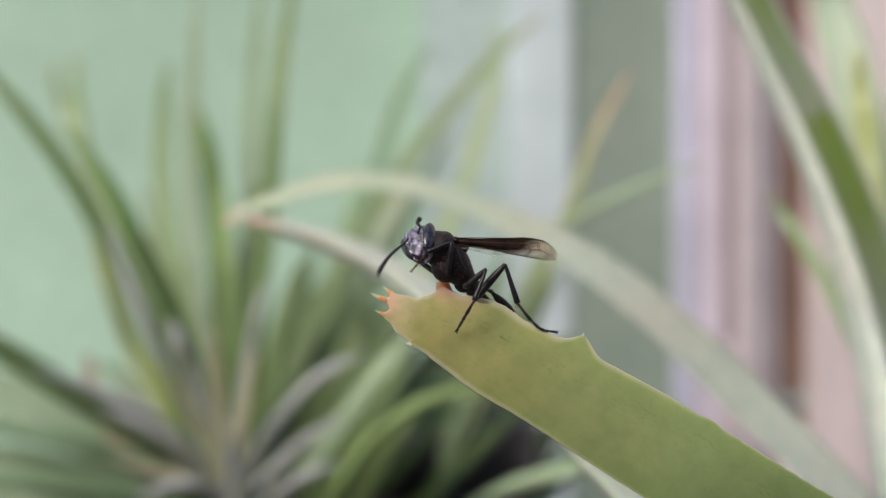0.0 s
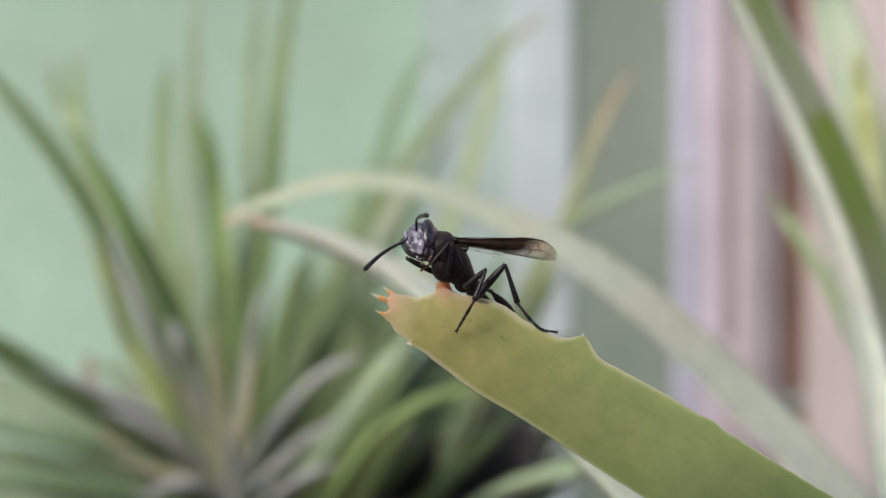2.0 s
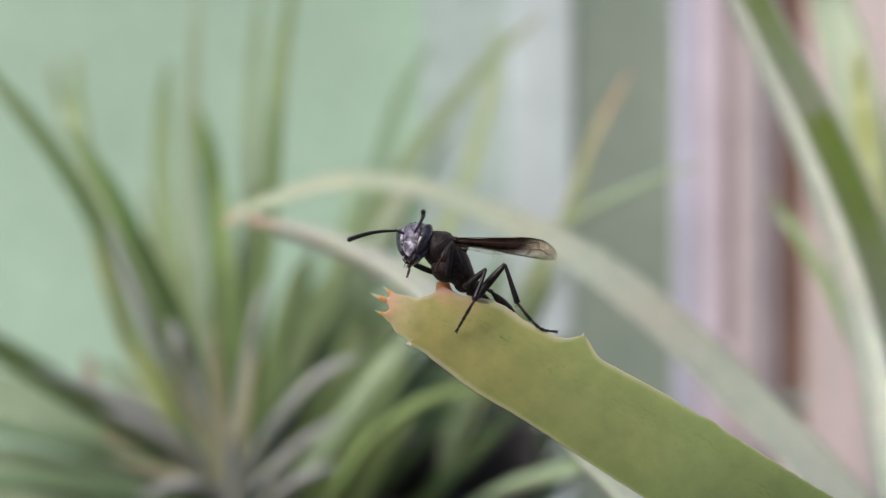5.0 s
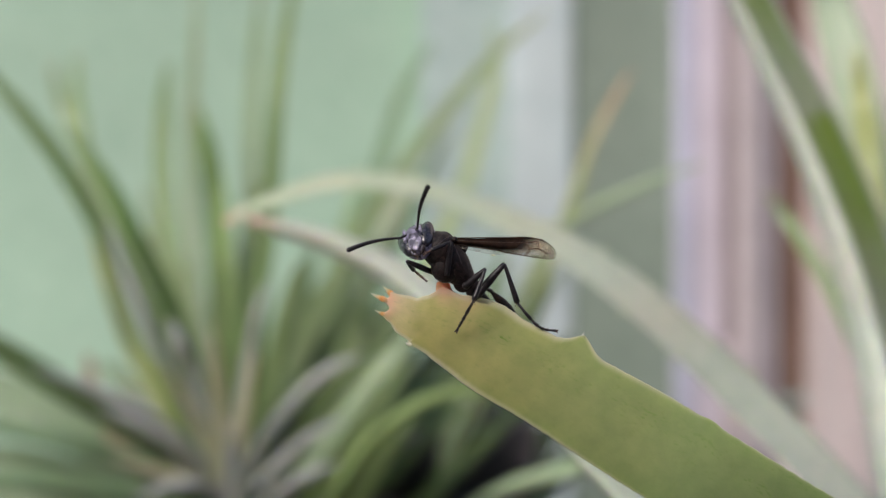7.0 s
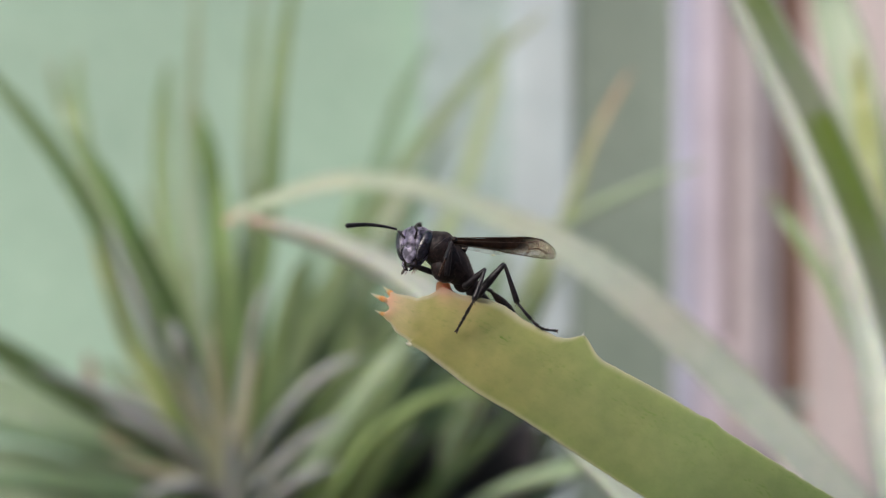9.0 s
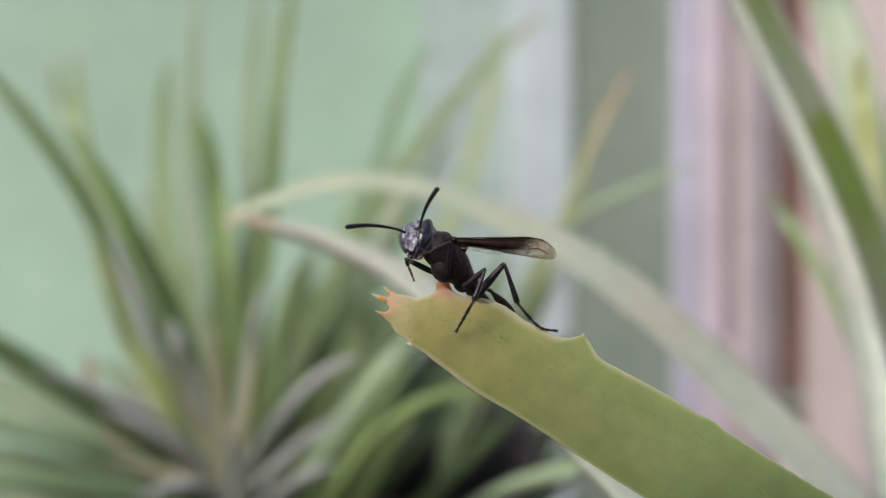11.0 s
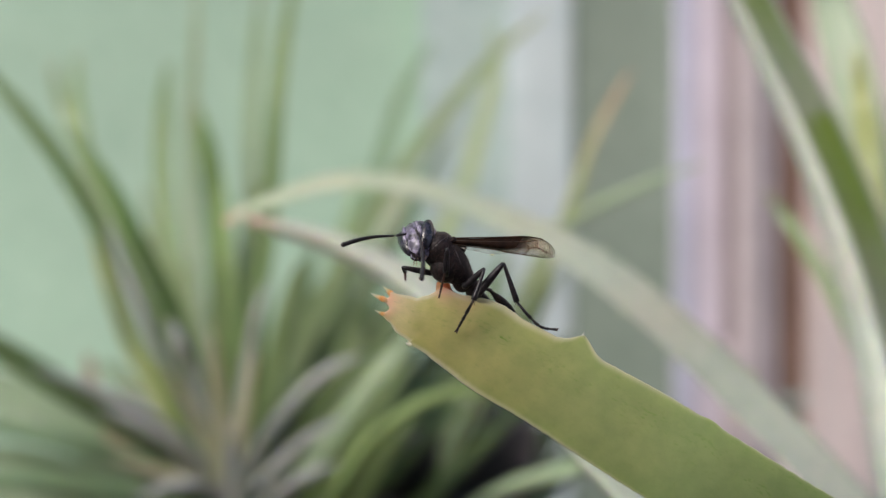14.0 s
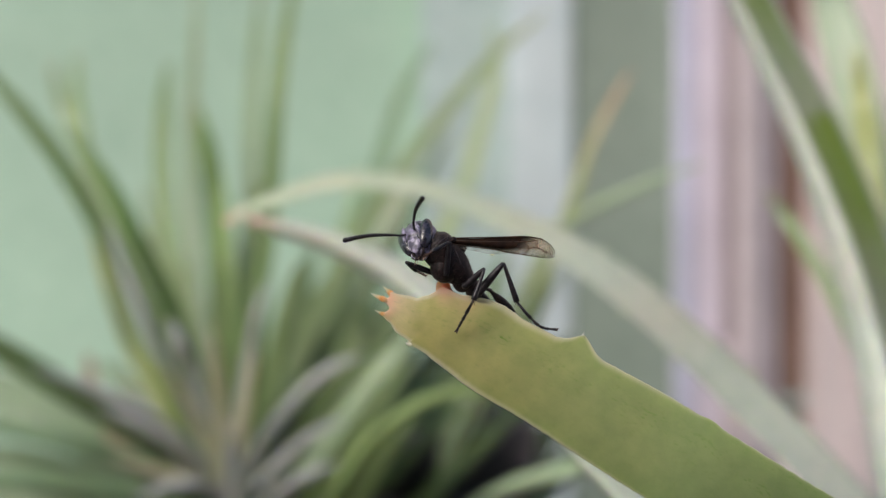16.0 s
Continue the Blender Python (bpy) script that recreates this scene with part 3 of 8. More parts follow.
    build_leaf(r, [(-0.0247, 0.3700, 0.2679, 0.00040), (-0.0350, 0.3700, 0.2632, 0.00161), (-0.0466, 0.3800, 0.2525, 0.00220), (-0.0587, 0.3900, 0.2368, 0.00254), (-0.0693, 0.4100, 0.2164, 0.00312)], 0.008, (-0.6, -0.6, 0.5), LV, seed=17)
    build_leaf(r, [(-0.0047, 0.4200, 0.2768, 0.00076), (-0.0179, 0.4100, 0.2621, 0.00340), (-0.0312, 0.4100, 0.2450, 0.00430), (-0.0464, 0.4100, 0.2241, 0.00450), (-0.0612, 0.4200, 0.2066, 0.00487)], 0.008, (-0.3, -0.6, 0.7), LEAF_FAINT, seed=18)
    build_leaf(r, [(0.0183, 0.3400, 0.2607, 0.00049), (0.0025, 0.3400, 0.2599, 0.00200), (-0.0101, 0.3400, 0.2547, 0.00265), (-0.0218, 0.3500, 0.2433, 0.00320), (-0.0324, 0.3600, 0.2266, 0.00360), (-0.0466, 0.3800, 0.2084, 0.00410)], 0.006, (-0.4, -0.5, 0.8), LEAF_LIME, seed=19, teeth=5)
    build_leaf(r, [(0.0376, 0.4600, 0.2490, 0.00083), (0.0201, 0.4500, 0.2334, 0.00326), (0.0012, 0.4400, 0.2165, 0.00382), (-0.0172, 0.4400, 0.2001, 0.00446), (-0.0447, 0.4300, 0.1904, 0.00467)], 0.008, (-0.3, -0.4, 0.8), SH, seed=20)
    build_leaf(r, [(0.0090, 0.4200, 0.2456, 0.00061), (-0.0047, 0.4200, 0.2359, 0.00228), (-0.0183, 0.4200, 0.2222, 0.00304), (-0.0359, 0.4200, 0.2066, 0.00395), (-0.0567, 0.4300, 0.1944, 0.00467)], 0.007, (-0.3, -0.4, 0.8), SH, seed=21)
    build_leaf(r, [(-0.1275, 0.4400, 0.3084, 0.00064), (-0.1186, 0.4300, 0.2882, 0.00218), (-0.1096, 0.4300, 0.2643, 0.00311), (-0.0924, 0.4200, 0.2417, 0.00365), (-0.0749, 0.4200, 0.2144, 0.00456)], 0.006, (0.3, -0.7, 0.6), YL, seed=22)
    build_leaf(r, [(-0.1075, 0.3900, 0.3092, 0.00042), (-0.1028, 0.3900, 0.2947, 0.00127), (-0.0952, 0.3900, 0.2766, 0.00169), (-0.0865, 0.4000, 0.2538, 0.00145), (-0.0731, 0.4100, 0.2202, 0.00178)], 0.007, (0.5, -0.7, 0.5), LV, seed=23)
    build_leaf(r, [(-0.0835, 0.3700, 0.2787, 0.00054), (-0.0797, 0.3700, 0.2718, 0.00161), (-0.0776, 0.3800, 0.2614, 0.00151), (-0.0741, 0.3900, 0.2422, 0.00127), (-0.0712, 0.4100, 0.2145, 0.00178)], 0.007, (0.3, -0.6, 0.7), LV, seed=24)
    build_leaf(r, [(-0.0554, 0.3800, 0.2896, 0.00041), (-0.0586, 0.3800, 0.2790, 0.00124), (-0.0632, 0.3900, 0.2622, 0.00155), (-0.0676, 0.4000, 0.2408, 0.00217), (-0.0702, 0.4100, 0.2145, 0.00267)], 0.006, (-0.3, -0.8, 0.5), LV, seed=25)
    build_leaf(r, [(-0.0515, 0.4200, 0.2924, 0.00061), (-0.0554, 0.4200, 0.2768, 0.00228), (-0.0603, 0.4200, 0.2534, 0.00304), (-0.0661, 0.4200, 0.2320, 0.00380), (-0.0700, 0.4200, 0.2125, 0.00456)], 0.006, (-0.3, -0.8, 0.5), M, seed=26)
    build_leaf(r, [(-0.0740, 0.4100, 0.2983, 0.00059), (-0.0746, 0.4100, 0.2773, 0.00238), (-0.0750, 0.4100, 0.2545, 0.00327), (-0.0740, 0.4100, 0.2317, 0.00386), (-0.0739, 0.4200, 0.2125, 0.00456)], 0.007, BACK, M, seed=27)
    build_leaf(r, [(-0.0291, 0.3600, 0.2500, 0.00039), (-0.0374, 0.3600, 0.2459, 0.00143), (-0.0488, 0.3700, 0.2366, 0.00201), (-0.0605, 0.3900, 0.2223, 0.00240), (-0.0676, 0.4000, 0.2092, 0.00290)], 0.008, (-0.4, -0.4, 0.8), LV, seed=28)
    build_leaf(r, [(-0.0299, 0.3500, 0.2384, 0.00038), (-0.0380, 0.3500, 0.2355, 0.00127), (-0.0475, 0.3600, 0.2291, 0.00169), (-0.0607, 0.3800, 0.2155, 0.00234)], 0.008, (-0.3, -0.4, 0.8), LV, seed=29)
    build_leaf(r, [(-0.1038, 0.3700, 0.2521, 0.00040), (-0.0917, 0.3700, 0.2469, 0.00147), (-0.0801, 0.3800, 0.2367, 0.00206), (-0.0695, 0.4000, 0.2166, 0.00261)], 0.008, (0.3, -0.4, 0.9), LV, seed=30)
    build_leaf(r, [(-0.0909, 0.3600, 0.2266, 0.00039), (-0.0809, 0.3600, 0.2300, 0.00143), (-0.0711, 0.3700, 0.2280, 0.00201), (-0.0659, 0.3900, 0.2169, 0.00254)], 0.008, UP, LV, seed=31)
    build_leaf(r, [(-0.0282, 0.4900, 0.3025, 0.00071), (-0.0388, 0.4800, 0.2779, 0.00278), (-0.0489, 0.4700, 0.2544, 0.00374), (-0.0635, 0.4500, 0.2271, 0.00456), (-0.0723, 0.4400, 0.2103, 0.00510)], 0.007, BACK, DK, seed=32)
    build_leaf(r, [(-0.1203, 0.4900, 0.3253, 0.00071), (-0.1123, 0.4800, 0.3002, 0.00278), (-0.1012, 0.4700, 0.2740, 0.00408), (-0.0865, 0.4500, 0.2417, 0.00456), (-0.0764, 0.4400, 0.2103, 0.00510)], 0.007, BACK, M, seed=33)
    build_leaf(r, [(-0.0718, 0.4700, 0.3264, 0.00068), (-0.0688, 0.4600, 0.3045, 0.00300), (-0.0703, 0.4600, 0.2746, 0.00400), (-0.0729, 0.4500, 0.2417, 0.00456), (-0.0744, 0.4400, 0.2103, 0.00510)], 0.007, BACK, DK, seed=34)
    build_leaf(r, [(0.0042, 0.5600, 0.3549, 0.00081), (-0.0125, 0.5500, 0.3232, 0.00259), (-0.0293, 0.5300, 0.2855, 0.00326), (-0.0459, 0.5100, 0.2481, 0.00369), (-0.0713, 0.4600, 0.2062, 0.00500)], 0.006, BACK, DK, seed=35)
    build_leaf(r, [(-0.0141, 0.6200, 0.3492, 0.00090), (-0.0266, 0.6100, 0.3116, 0.00442), (-0.0394, 0.5900, 0.2784, 0.00555), (-0.0546, 0.5500, 0.2390, 0.00558), (-0.0729, 0.4700, 0.2042, 0.00511)], 0.006, BACK, LEAF_SOFT, seed=36)
    build_leaf(r, [(-0.0401, 0.6000, 0.3393, 0.00087), (-0.0469, 0.5800, 0.3057, 0.00336), (-0.0556, 0.5600, 0.2691, 0.00406), (-0.0637, 0.5200, 0.2375, 0.00452), (-0.0751, 0.4700, 0.2042, 0.00511)], 0.006, BACK, PL, seed=37)
    build_leaf(r, [(-0.1315, 0.4500, 0.2610, 0.00090), (-0.1300, 0.4500, 0.2540, 0.00230), (-0.1262, 0.4450, 0.2420, 0.00250), (-0.1130, 0.4400, 0.2250, 0.00300), (-0.0850, 0.4300, 0.2090, 0.00400)], 0.006, BACK, LEAF_DRY, seed=38, label="short withered brownish leaf")
    # pale young leaves in the crown
    build_leaf(r, [(-0.0697, 0.3660, 0.2755, 0.00055), (-0.0695, 0.3708, 0.2640, 0.00179), (-0.0690, 0.3755, 0.2496, 0.00227), (-0.0681, 0.3802, 0.2313, 0.00252), (-0.0679, 0.3850, 0.2180, 0.00267)], 0.005, (0.2, -0.9, 0.4), LEAF_STRAW, seed=121)
    build_leaf(r, [(-0.0844, 0.3620, 0.2666, 0.00063), (-0.0796, 0.3678, 0.2575, 0.00205), (-0.0749, 0.3735, 0.2464, 0.00260), (-0.0703, 0.3792, 0.2333, 0.00291), (-0.0683, 0.3850, 0.2197, 0.00308)], 0.005, (0.5, -0.8, 0.5), LEAF_STRAW, seed=122)
    build_leaf(r, [(-0.0614, 0.3520, 0.2503, 0.00069), (-0.0620, 0.3580, 0.2420, 0.00226), (-0.0627, 0.3640, 0.2326, 0.00287), (-0.0639, 0.3700, 0.2212, 0.00321)], 0.005, BACK, LEAF_LAV, seed=123)
    build_leaf(r, [(-0.0968, 0.3600, 0.2375, 0.00058), (-0.0879, 0.3683, 0.2331, 0.00192), (-0.0794, 0.3767, 0.2285, 0.00245), (-0.0704, 0.3850, 0.2206, 0.00275)], 0.005, (0.3, -0.6, 0.8), LEAF_STRAW, seed=124)
    build_leaf(r, [(-0.0564, 0.3660, 0.2696, 0.00042), (-0.0595, 0.3723, 0.2570, 0.00138), (-0.0626, 0.3787, 0.2439, 0.00176), (-0.0658, 0.3850, 0.2269, 0.00197)], 0.005, (-0.2, -0.9, 0.4), LEAF_STRAW, seed=125)
    build_leaf(r, [(-0.0431, 0.3520, 0.2413, 0.00053), (-0.0499, 0.3597, 0.2350, 0.00174), (-0.0570, 0.3673, 0.2285, 0.00222), (-0.0634, 0.3750, 0.2201, 0.00249)], 0.005, (-0.3, -0.6, 0.8), LEAF_LAV, seed=126)
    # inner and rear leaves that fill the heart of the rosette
    # the darkest ones carry the shade of the gaps in their colour
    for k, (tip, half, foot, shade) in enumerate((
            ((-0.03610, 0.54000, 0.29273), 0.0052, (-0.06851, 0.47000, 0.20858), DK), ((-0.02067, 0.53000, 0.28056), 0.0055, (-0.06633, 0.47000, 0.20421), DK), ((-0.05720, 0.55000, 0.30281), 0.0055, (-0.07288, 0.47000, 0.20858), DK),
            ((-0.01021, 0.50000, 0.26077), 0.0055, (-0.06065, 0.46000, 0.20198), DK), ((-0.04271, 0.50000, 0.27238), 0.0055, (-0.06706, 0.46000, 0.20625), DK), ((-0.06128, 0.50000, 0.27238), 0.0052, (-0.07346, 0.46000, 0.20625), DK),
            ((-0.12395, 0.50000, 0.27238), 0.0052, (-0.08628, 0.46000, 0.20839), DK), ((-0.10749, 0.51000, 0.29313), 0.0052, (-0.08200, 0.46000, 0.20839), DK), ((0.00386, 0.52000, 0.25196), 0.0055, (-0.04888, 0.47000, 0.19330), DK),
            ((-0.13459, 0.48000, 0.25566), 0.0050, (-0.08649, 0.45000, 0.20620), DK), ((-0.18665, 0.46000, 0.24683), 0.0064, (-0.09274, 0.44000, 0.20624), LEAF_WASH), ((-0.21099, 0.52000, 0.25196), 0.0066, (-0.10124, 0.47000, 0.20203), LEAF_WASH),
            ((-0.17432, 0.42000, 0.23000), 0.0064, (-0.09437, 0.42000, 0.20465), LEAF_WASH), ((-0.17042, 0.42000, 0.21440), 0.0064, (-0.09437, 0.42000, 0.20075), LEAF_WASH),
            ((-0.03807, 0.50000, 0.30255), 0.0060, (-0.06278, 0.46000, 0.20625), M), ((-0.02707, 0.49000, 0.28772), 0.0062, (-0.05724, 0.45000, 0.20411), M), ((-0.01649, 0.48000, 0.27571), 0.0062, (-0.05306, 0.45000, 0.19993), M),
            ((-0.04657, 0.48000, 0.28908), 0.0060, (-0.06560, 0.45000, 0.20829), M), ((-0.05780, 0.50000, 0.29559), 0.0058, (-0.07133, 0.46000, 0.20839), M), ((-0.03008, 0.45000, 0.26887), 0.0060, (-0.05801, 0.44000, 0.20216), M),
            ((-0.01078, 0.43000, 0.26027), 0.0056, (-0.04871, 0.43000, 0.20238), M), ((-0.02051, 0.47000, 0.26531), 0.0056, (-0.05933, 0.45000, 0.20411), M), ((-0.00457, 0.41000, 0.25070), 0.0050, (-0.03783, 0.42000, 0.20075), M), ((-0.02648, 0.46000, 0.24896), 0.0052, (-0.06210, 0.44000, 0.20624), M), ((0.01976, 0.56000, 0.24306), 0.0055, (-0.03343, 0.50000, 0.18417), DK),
            ((-0.01164, 0.57000, 0.26983), 0.0085, (-0.03807, 0.50000, 0.18649), LEAF_GAP_SHADE), ((0.00431, 0.58000, 0.26526), 0.0088, (-0.02994, 0.50000, 0.18185), LEAF_GAP_SHADE), ((0.01912, 0.58000, 0.25719), 0.0088, (-0.01950, 0.50000, 0.17953), LEAF_GAP_SHADE),
            ((-0.02184, 0.56000, 0.26516), 0.0078, (-0.04413, 0.49000, 0.18876), LEAF_GAP_SHADE), ((0.03202, 0.57000, 0.24469), 0.0080, (-0.01021, 0.50000, 0.17721), LEAF_GAP_SHADE), ((-0.03354, 0.56000, 0.27296), 0.0076, (-0.05096, 0.49000, 0.18876), LEAF_GAP_SHADE), ((0.04393, 0.57000, 0.23411), 0.0075, (-0.00093, 0.50000, 0.17489), LEAF_GAP_SHADE), ((0.05980, 0.57000, 0.22220), 0.0072, (0.01089, 0.51000, 0.17002), LEAF_GAP_SHADE), ((0.07039, 0.57000, 0.21029), 0.0072, (0.02036, 0.51000, 0.16765), LEAF_SHADE))):
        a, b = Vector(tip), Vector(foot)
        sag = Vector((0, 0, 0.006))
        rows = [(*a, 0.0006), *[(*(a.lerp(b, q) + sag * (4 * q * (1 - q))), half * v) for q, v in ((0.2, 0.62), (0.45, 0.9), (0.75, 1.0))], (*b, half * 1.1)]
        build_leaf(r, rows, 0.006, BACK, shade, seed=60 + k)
    # a thinner plant beside it
    s = thing("aloe_plant", (-0.010, 0.50, 0.216), "thin-leaved aloe offshoot with rusty leaf tips in a pot", "aloe plant", group="aloe plants")
    build_leaf(s, [(0.0651, 0.4200, 0.3616, 0.00030), (0.0587, 0.4200, 0.3509, 0.00137), (0.0509, 0.4200, 0.3353, 0.00167), (0.0445, 0.4200, 0.3158, 0.00198), (0.0361, 0.4300, 0.2922, 0.00234), (0.0217, 0.4400, 0.2614, 0.00287), (0.0033, 0.4500, 0.2271, 0.00391), (-0.0094, 0.4600, 0.2020, 0.00433)], 0.005, (-0.4, -0.8, 0.4), LEAF_RUST, seed=41)
    build_leaf(s, [(0.0856, 0.4000, 0.3280, 0.00043), (0.0717, 0.4000, 0.3234, 0.00145), (0.0568, 0.4000, 0.3169, 0.00217), (0.0430, 0.4100, 0.3088, 0.00252), (0.0304, 0.4200, 0.2924, 0.00274), (0.0155, 0.4400, 0.2594, 0.00335), (-0.0094, 0.4600, 0.2020, 0.00433)], 0.005, (-0.3, -0.5, 0.8), LEAF_FAINT, seed=42)
    build_leaf(s, [(0.0400, 0.2900, 0.2500, 0.00060), (0.0320, 0.2950, 0.2465, 0.00260), (0.0224, 0.3100, 0.2410, 0.00370), (0.0100, 0.3500, 0.2270, 0.00430), (-0.0050, 0.4500, 0.1916, 0.00420)], 0.006, (-0.2, -0.6, 0.8), LEAF_FAINT, seed=43)
    # rear leaves, added also to darken the pier where plant shade falls
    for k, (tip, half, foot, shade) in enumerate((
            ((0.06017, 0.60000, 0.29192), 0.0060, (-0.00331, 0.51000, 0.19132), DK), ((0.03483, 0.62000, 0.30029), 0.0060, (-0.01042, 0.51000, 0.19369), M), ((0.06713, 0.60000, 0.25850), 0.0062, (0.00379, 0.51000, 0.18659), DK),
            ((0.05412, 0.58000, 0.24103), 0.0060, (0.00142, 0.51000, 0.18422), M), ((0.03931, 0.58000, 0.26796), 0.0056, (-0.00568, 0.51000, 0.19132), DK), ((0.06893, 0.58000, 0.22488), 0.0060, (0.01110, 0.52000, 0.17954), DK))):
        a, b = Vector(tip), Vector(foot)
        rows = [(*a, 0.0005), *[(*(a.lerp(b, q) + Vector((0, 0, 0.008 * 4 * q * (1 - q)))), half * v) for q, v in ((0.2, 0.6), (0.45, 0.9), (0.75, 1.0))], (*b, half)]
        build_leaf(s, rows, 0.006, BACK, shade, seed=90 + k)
    # the front plant: the perch leaf, the long arching leaf, the tall leaf
    f = thing("aloe_plant", (0.1350, 0.185, 0.205), "large aloe with toothed pale green leaves in a pot", "aloe plant", group="aloe plants")
    build_perch(f)
    build_leaf(f, [(-0.0540, 0.3000, 0.3064, 0.00095), (-0.0444, 0.3000, 0.3110, 0.00175), (-0.0311, 0.2990, 0.3155, 0.00225), (-0.0185, 0.2970, 0.3165, 0.00265), (-0.0046, 0.2940, 0.3142, 0.00305), (0.0102, 0.2900, 0.3085, 0.00365), (0.0258, 0.2840, 0.3012, 0.00450), (0.0400, 0.2760, 0.2915, 0.00520), (0.0542, 0.2680, 0.2787, 0.00535), (0.0659, 0.2600, 0.2664, 0.00565), (0.0758, 0.2450, 0.2545, 0.00555), (0.0915, 0.2200, 0.2307, 0.00600), (0.0980, 0.2000, 0.2017, 0.00836)], 0.005, (0.25, -1, 0.55), LEAF_ARCH, channel=0.2, teeth=22, seed=51)
    build_leaf(f, [(-0.0439, 0.2800, 0.3068, 0.00156), (-0.0337, 0.2750, 0.3046, 0.00340), (-0.0231, 0.2700, 0.3014, 0.00420), (-0.0113, 0.2600, 0.2960, 0.00470), (0.0007, 0.2400, 0.2880, 0.00430), (0.0118, 0.2200, 0.2785, 0.00420), (0.0201, 0.2000, 0.2708, 0.00353), (0.0264, 0.1800, 0.2648, 0.00368), (0.0395, 0.1650, 0.2526, 0.00460), (0.0702, 0.1650, 0.2189, 0.00689)], 0.009, (0.2, -0.2, 1), LEAF_BLUISH, channel=0.2, teeth=8, seed=52)
    build_leaf(f, [(0.0496, 0.2700, 0.3966, 0.00125), (0.0603, 0.2700, 0.3703, 0.00501), (0.0707, 0.2680, 0.3474, 0.00647), (0.0807, 0.2650, 0.3247, 0.00787), (0.0893, 0.2620, 0.3001, 0.00973), (0.0951, 0.2600, 0.2760, 0.01147), (0.0970, 0.2500, 0.2467, 0.01219), (0.0967, 0.2300, 0.2190, 0.01281)], 0.015, (0.48, -0.87, 0.1), LEAF_TALL, channel=0.34, seed=53, twist=-0.50, under=LEAF_LIT_SIDE)
    build_leaf(f, [(0.0949, 0.3600, 0.3169, 0.00039), (0.1004, 0.3600, 0.3102, 0.00156), (0.1050, 0.3500, 0.2994, 0.00203), (0.1097, 0.3300, 0.2802, 0.00239), (0.1099, 0.2900, 0.2517, 0.00377), (0.0895, 0.2200, 0.2174, 0.00409)], 0.006, (-0.3, -0.6, 0.6), LEAF_PALE, seed=54)
    build_leaf(f, [(0.1080, 0.3600, 0.4004, 0.00104), (0.1147, 0.3600, 0.3737, 0.00520), (0.1180, 0.3500, 0.3489, 0.00640), (0.1174, 0.3300, 0.3155, 0.00600), (0.1085, 0.2900, 0.2786, 0.00565), (0.0874, 0.2100, 0.2211, 0.00585)], 0.006, (-0.4, -0.8, 0.3), LEAF_MINT, seed=55)
    build_leaf(f, [(0.1125, 0.3300, 0.3538, 0.00072), (0.1137, 0.3300, 0.3400, 0.00270), (0.1123, 0.3200, 0.3239, 0.00330), (0.1111, 0.3100, 0.3030, 0.00269), (0.1023, 0.2700, 0.2675, 0.00376), (0.0883, 0.2100, 0.2211, 0.00390)], 0.006, (-0.4, -0.8, 0.3), LEAF_YELLOW, seed=56)


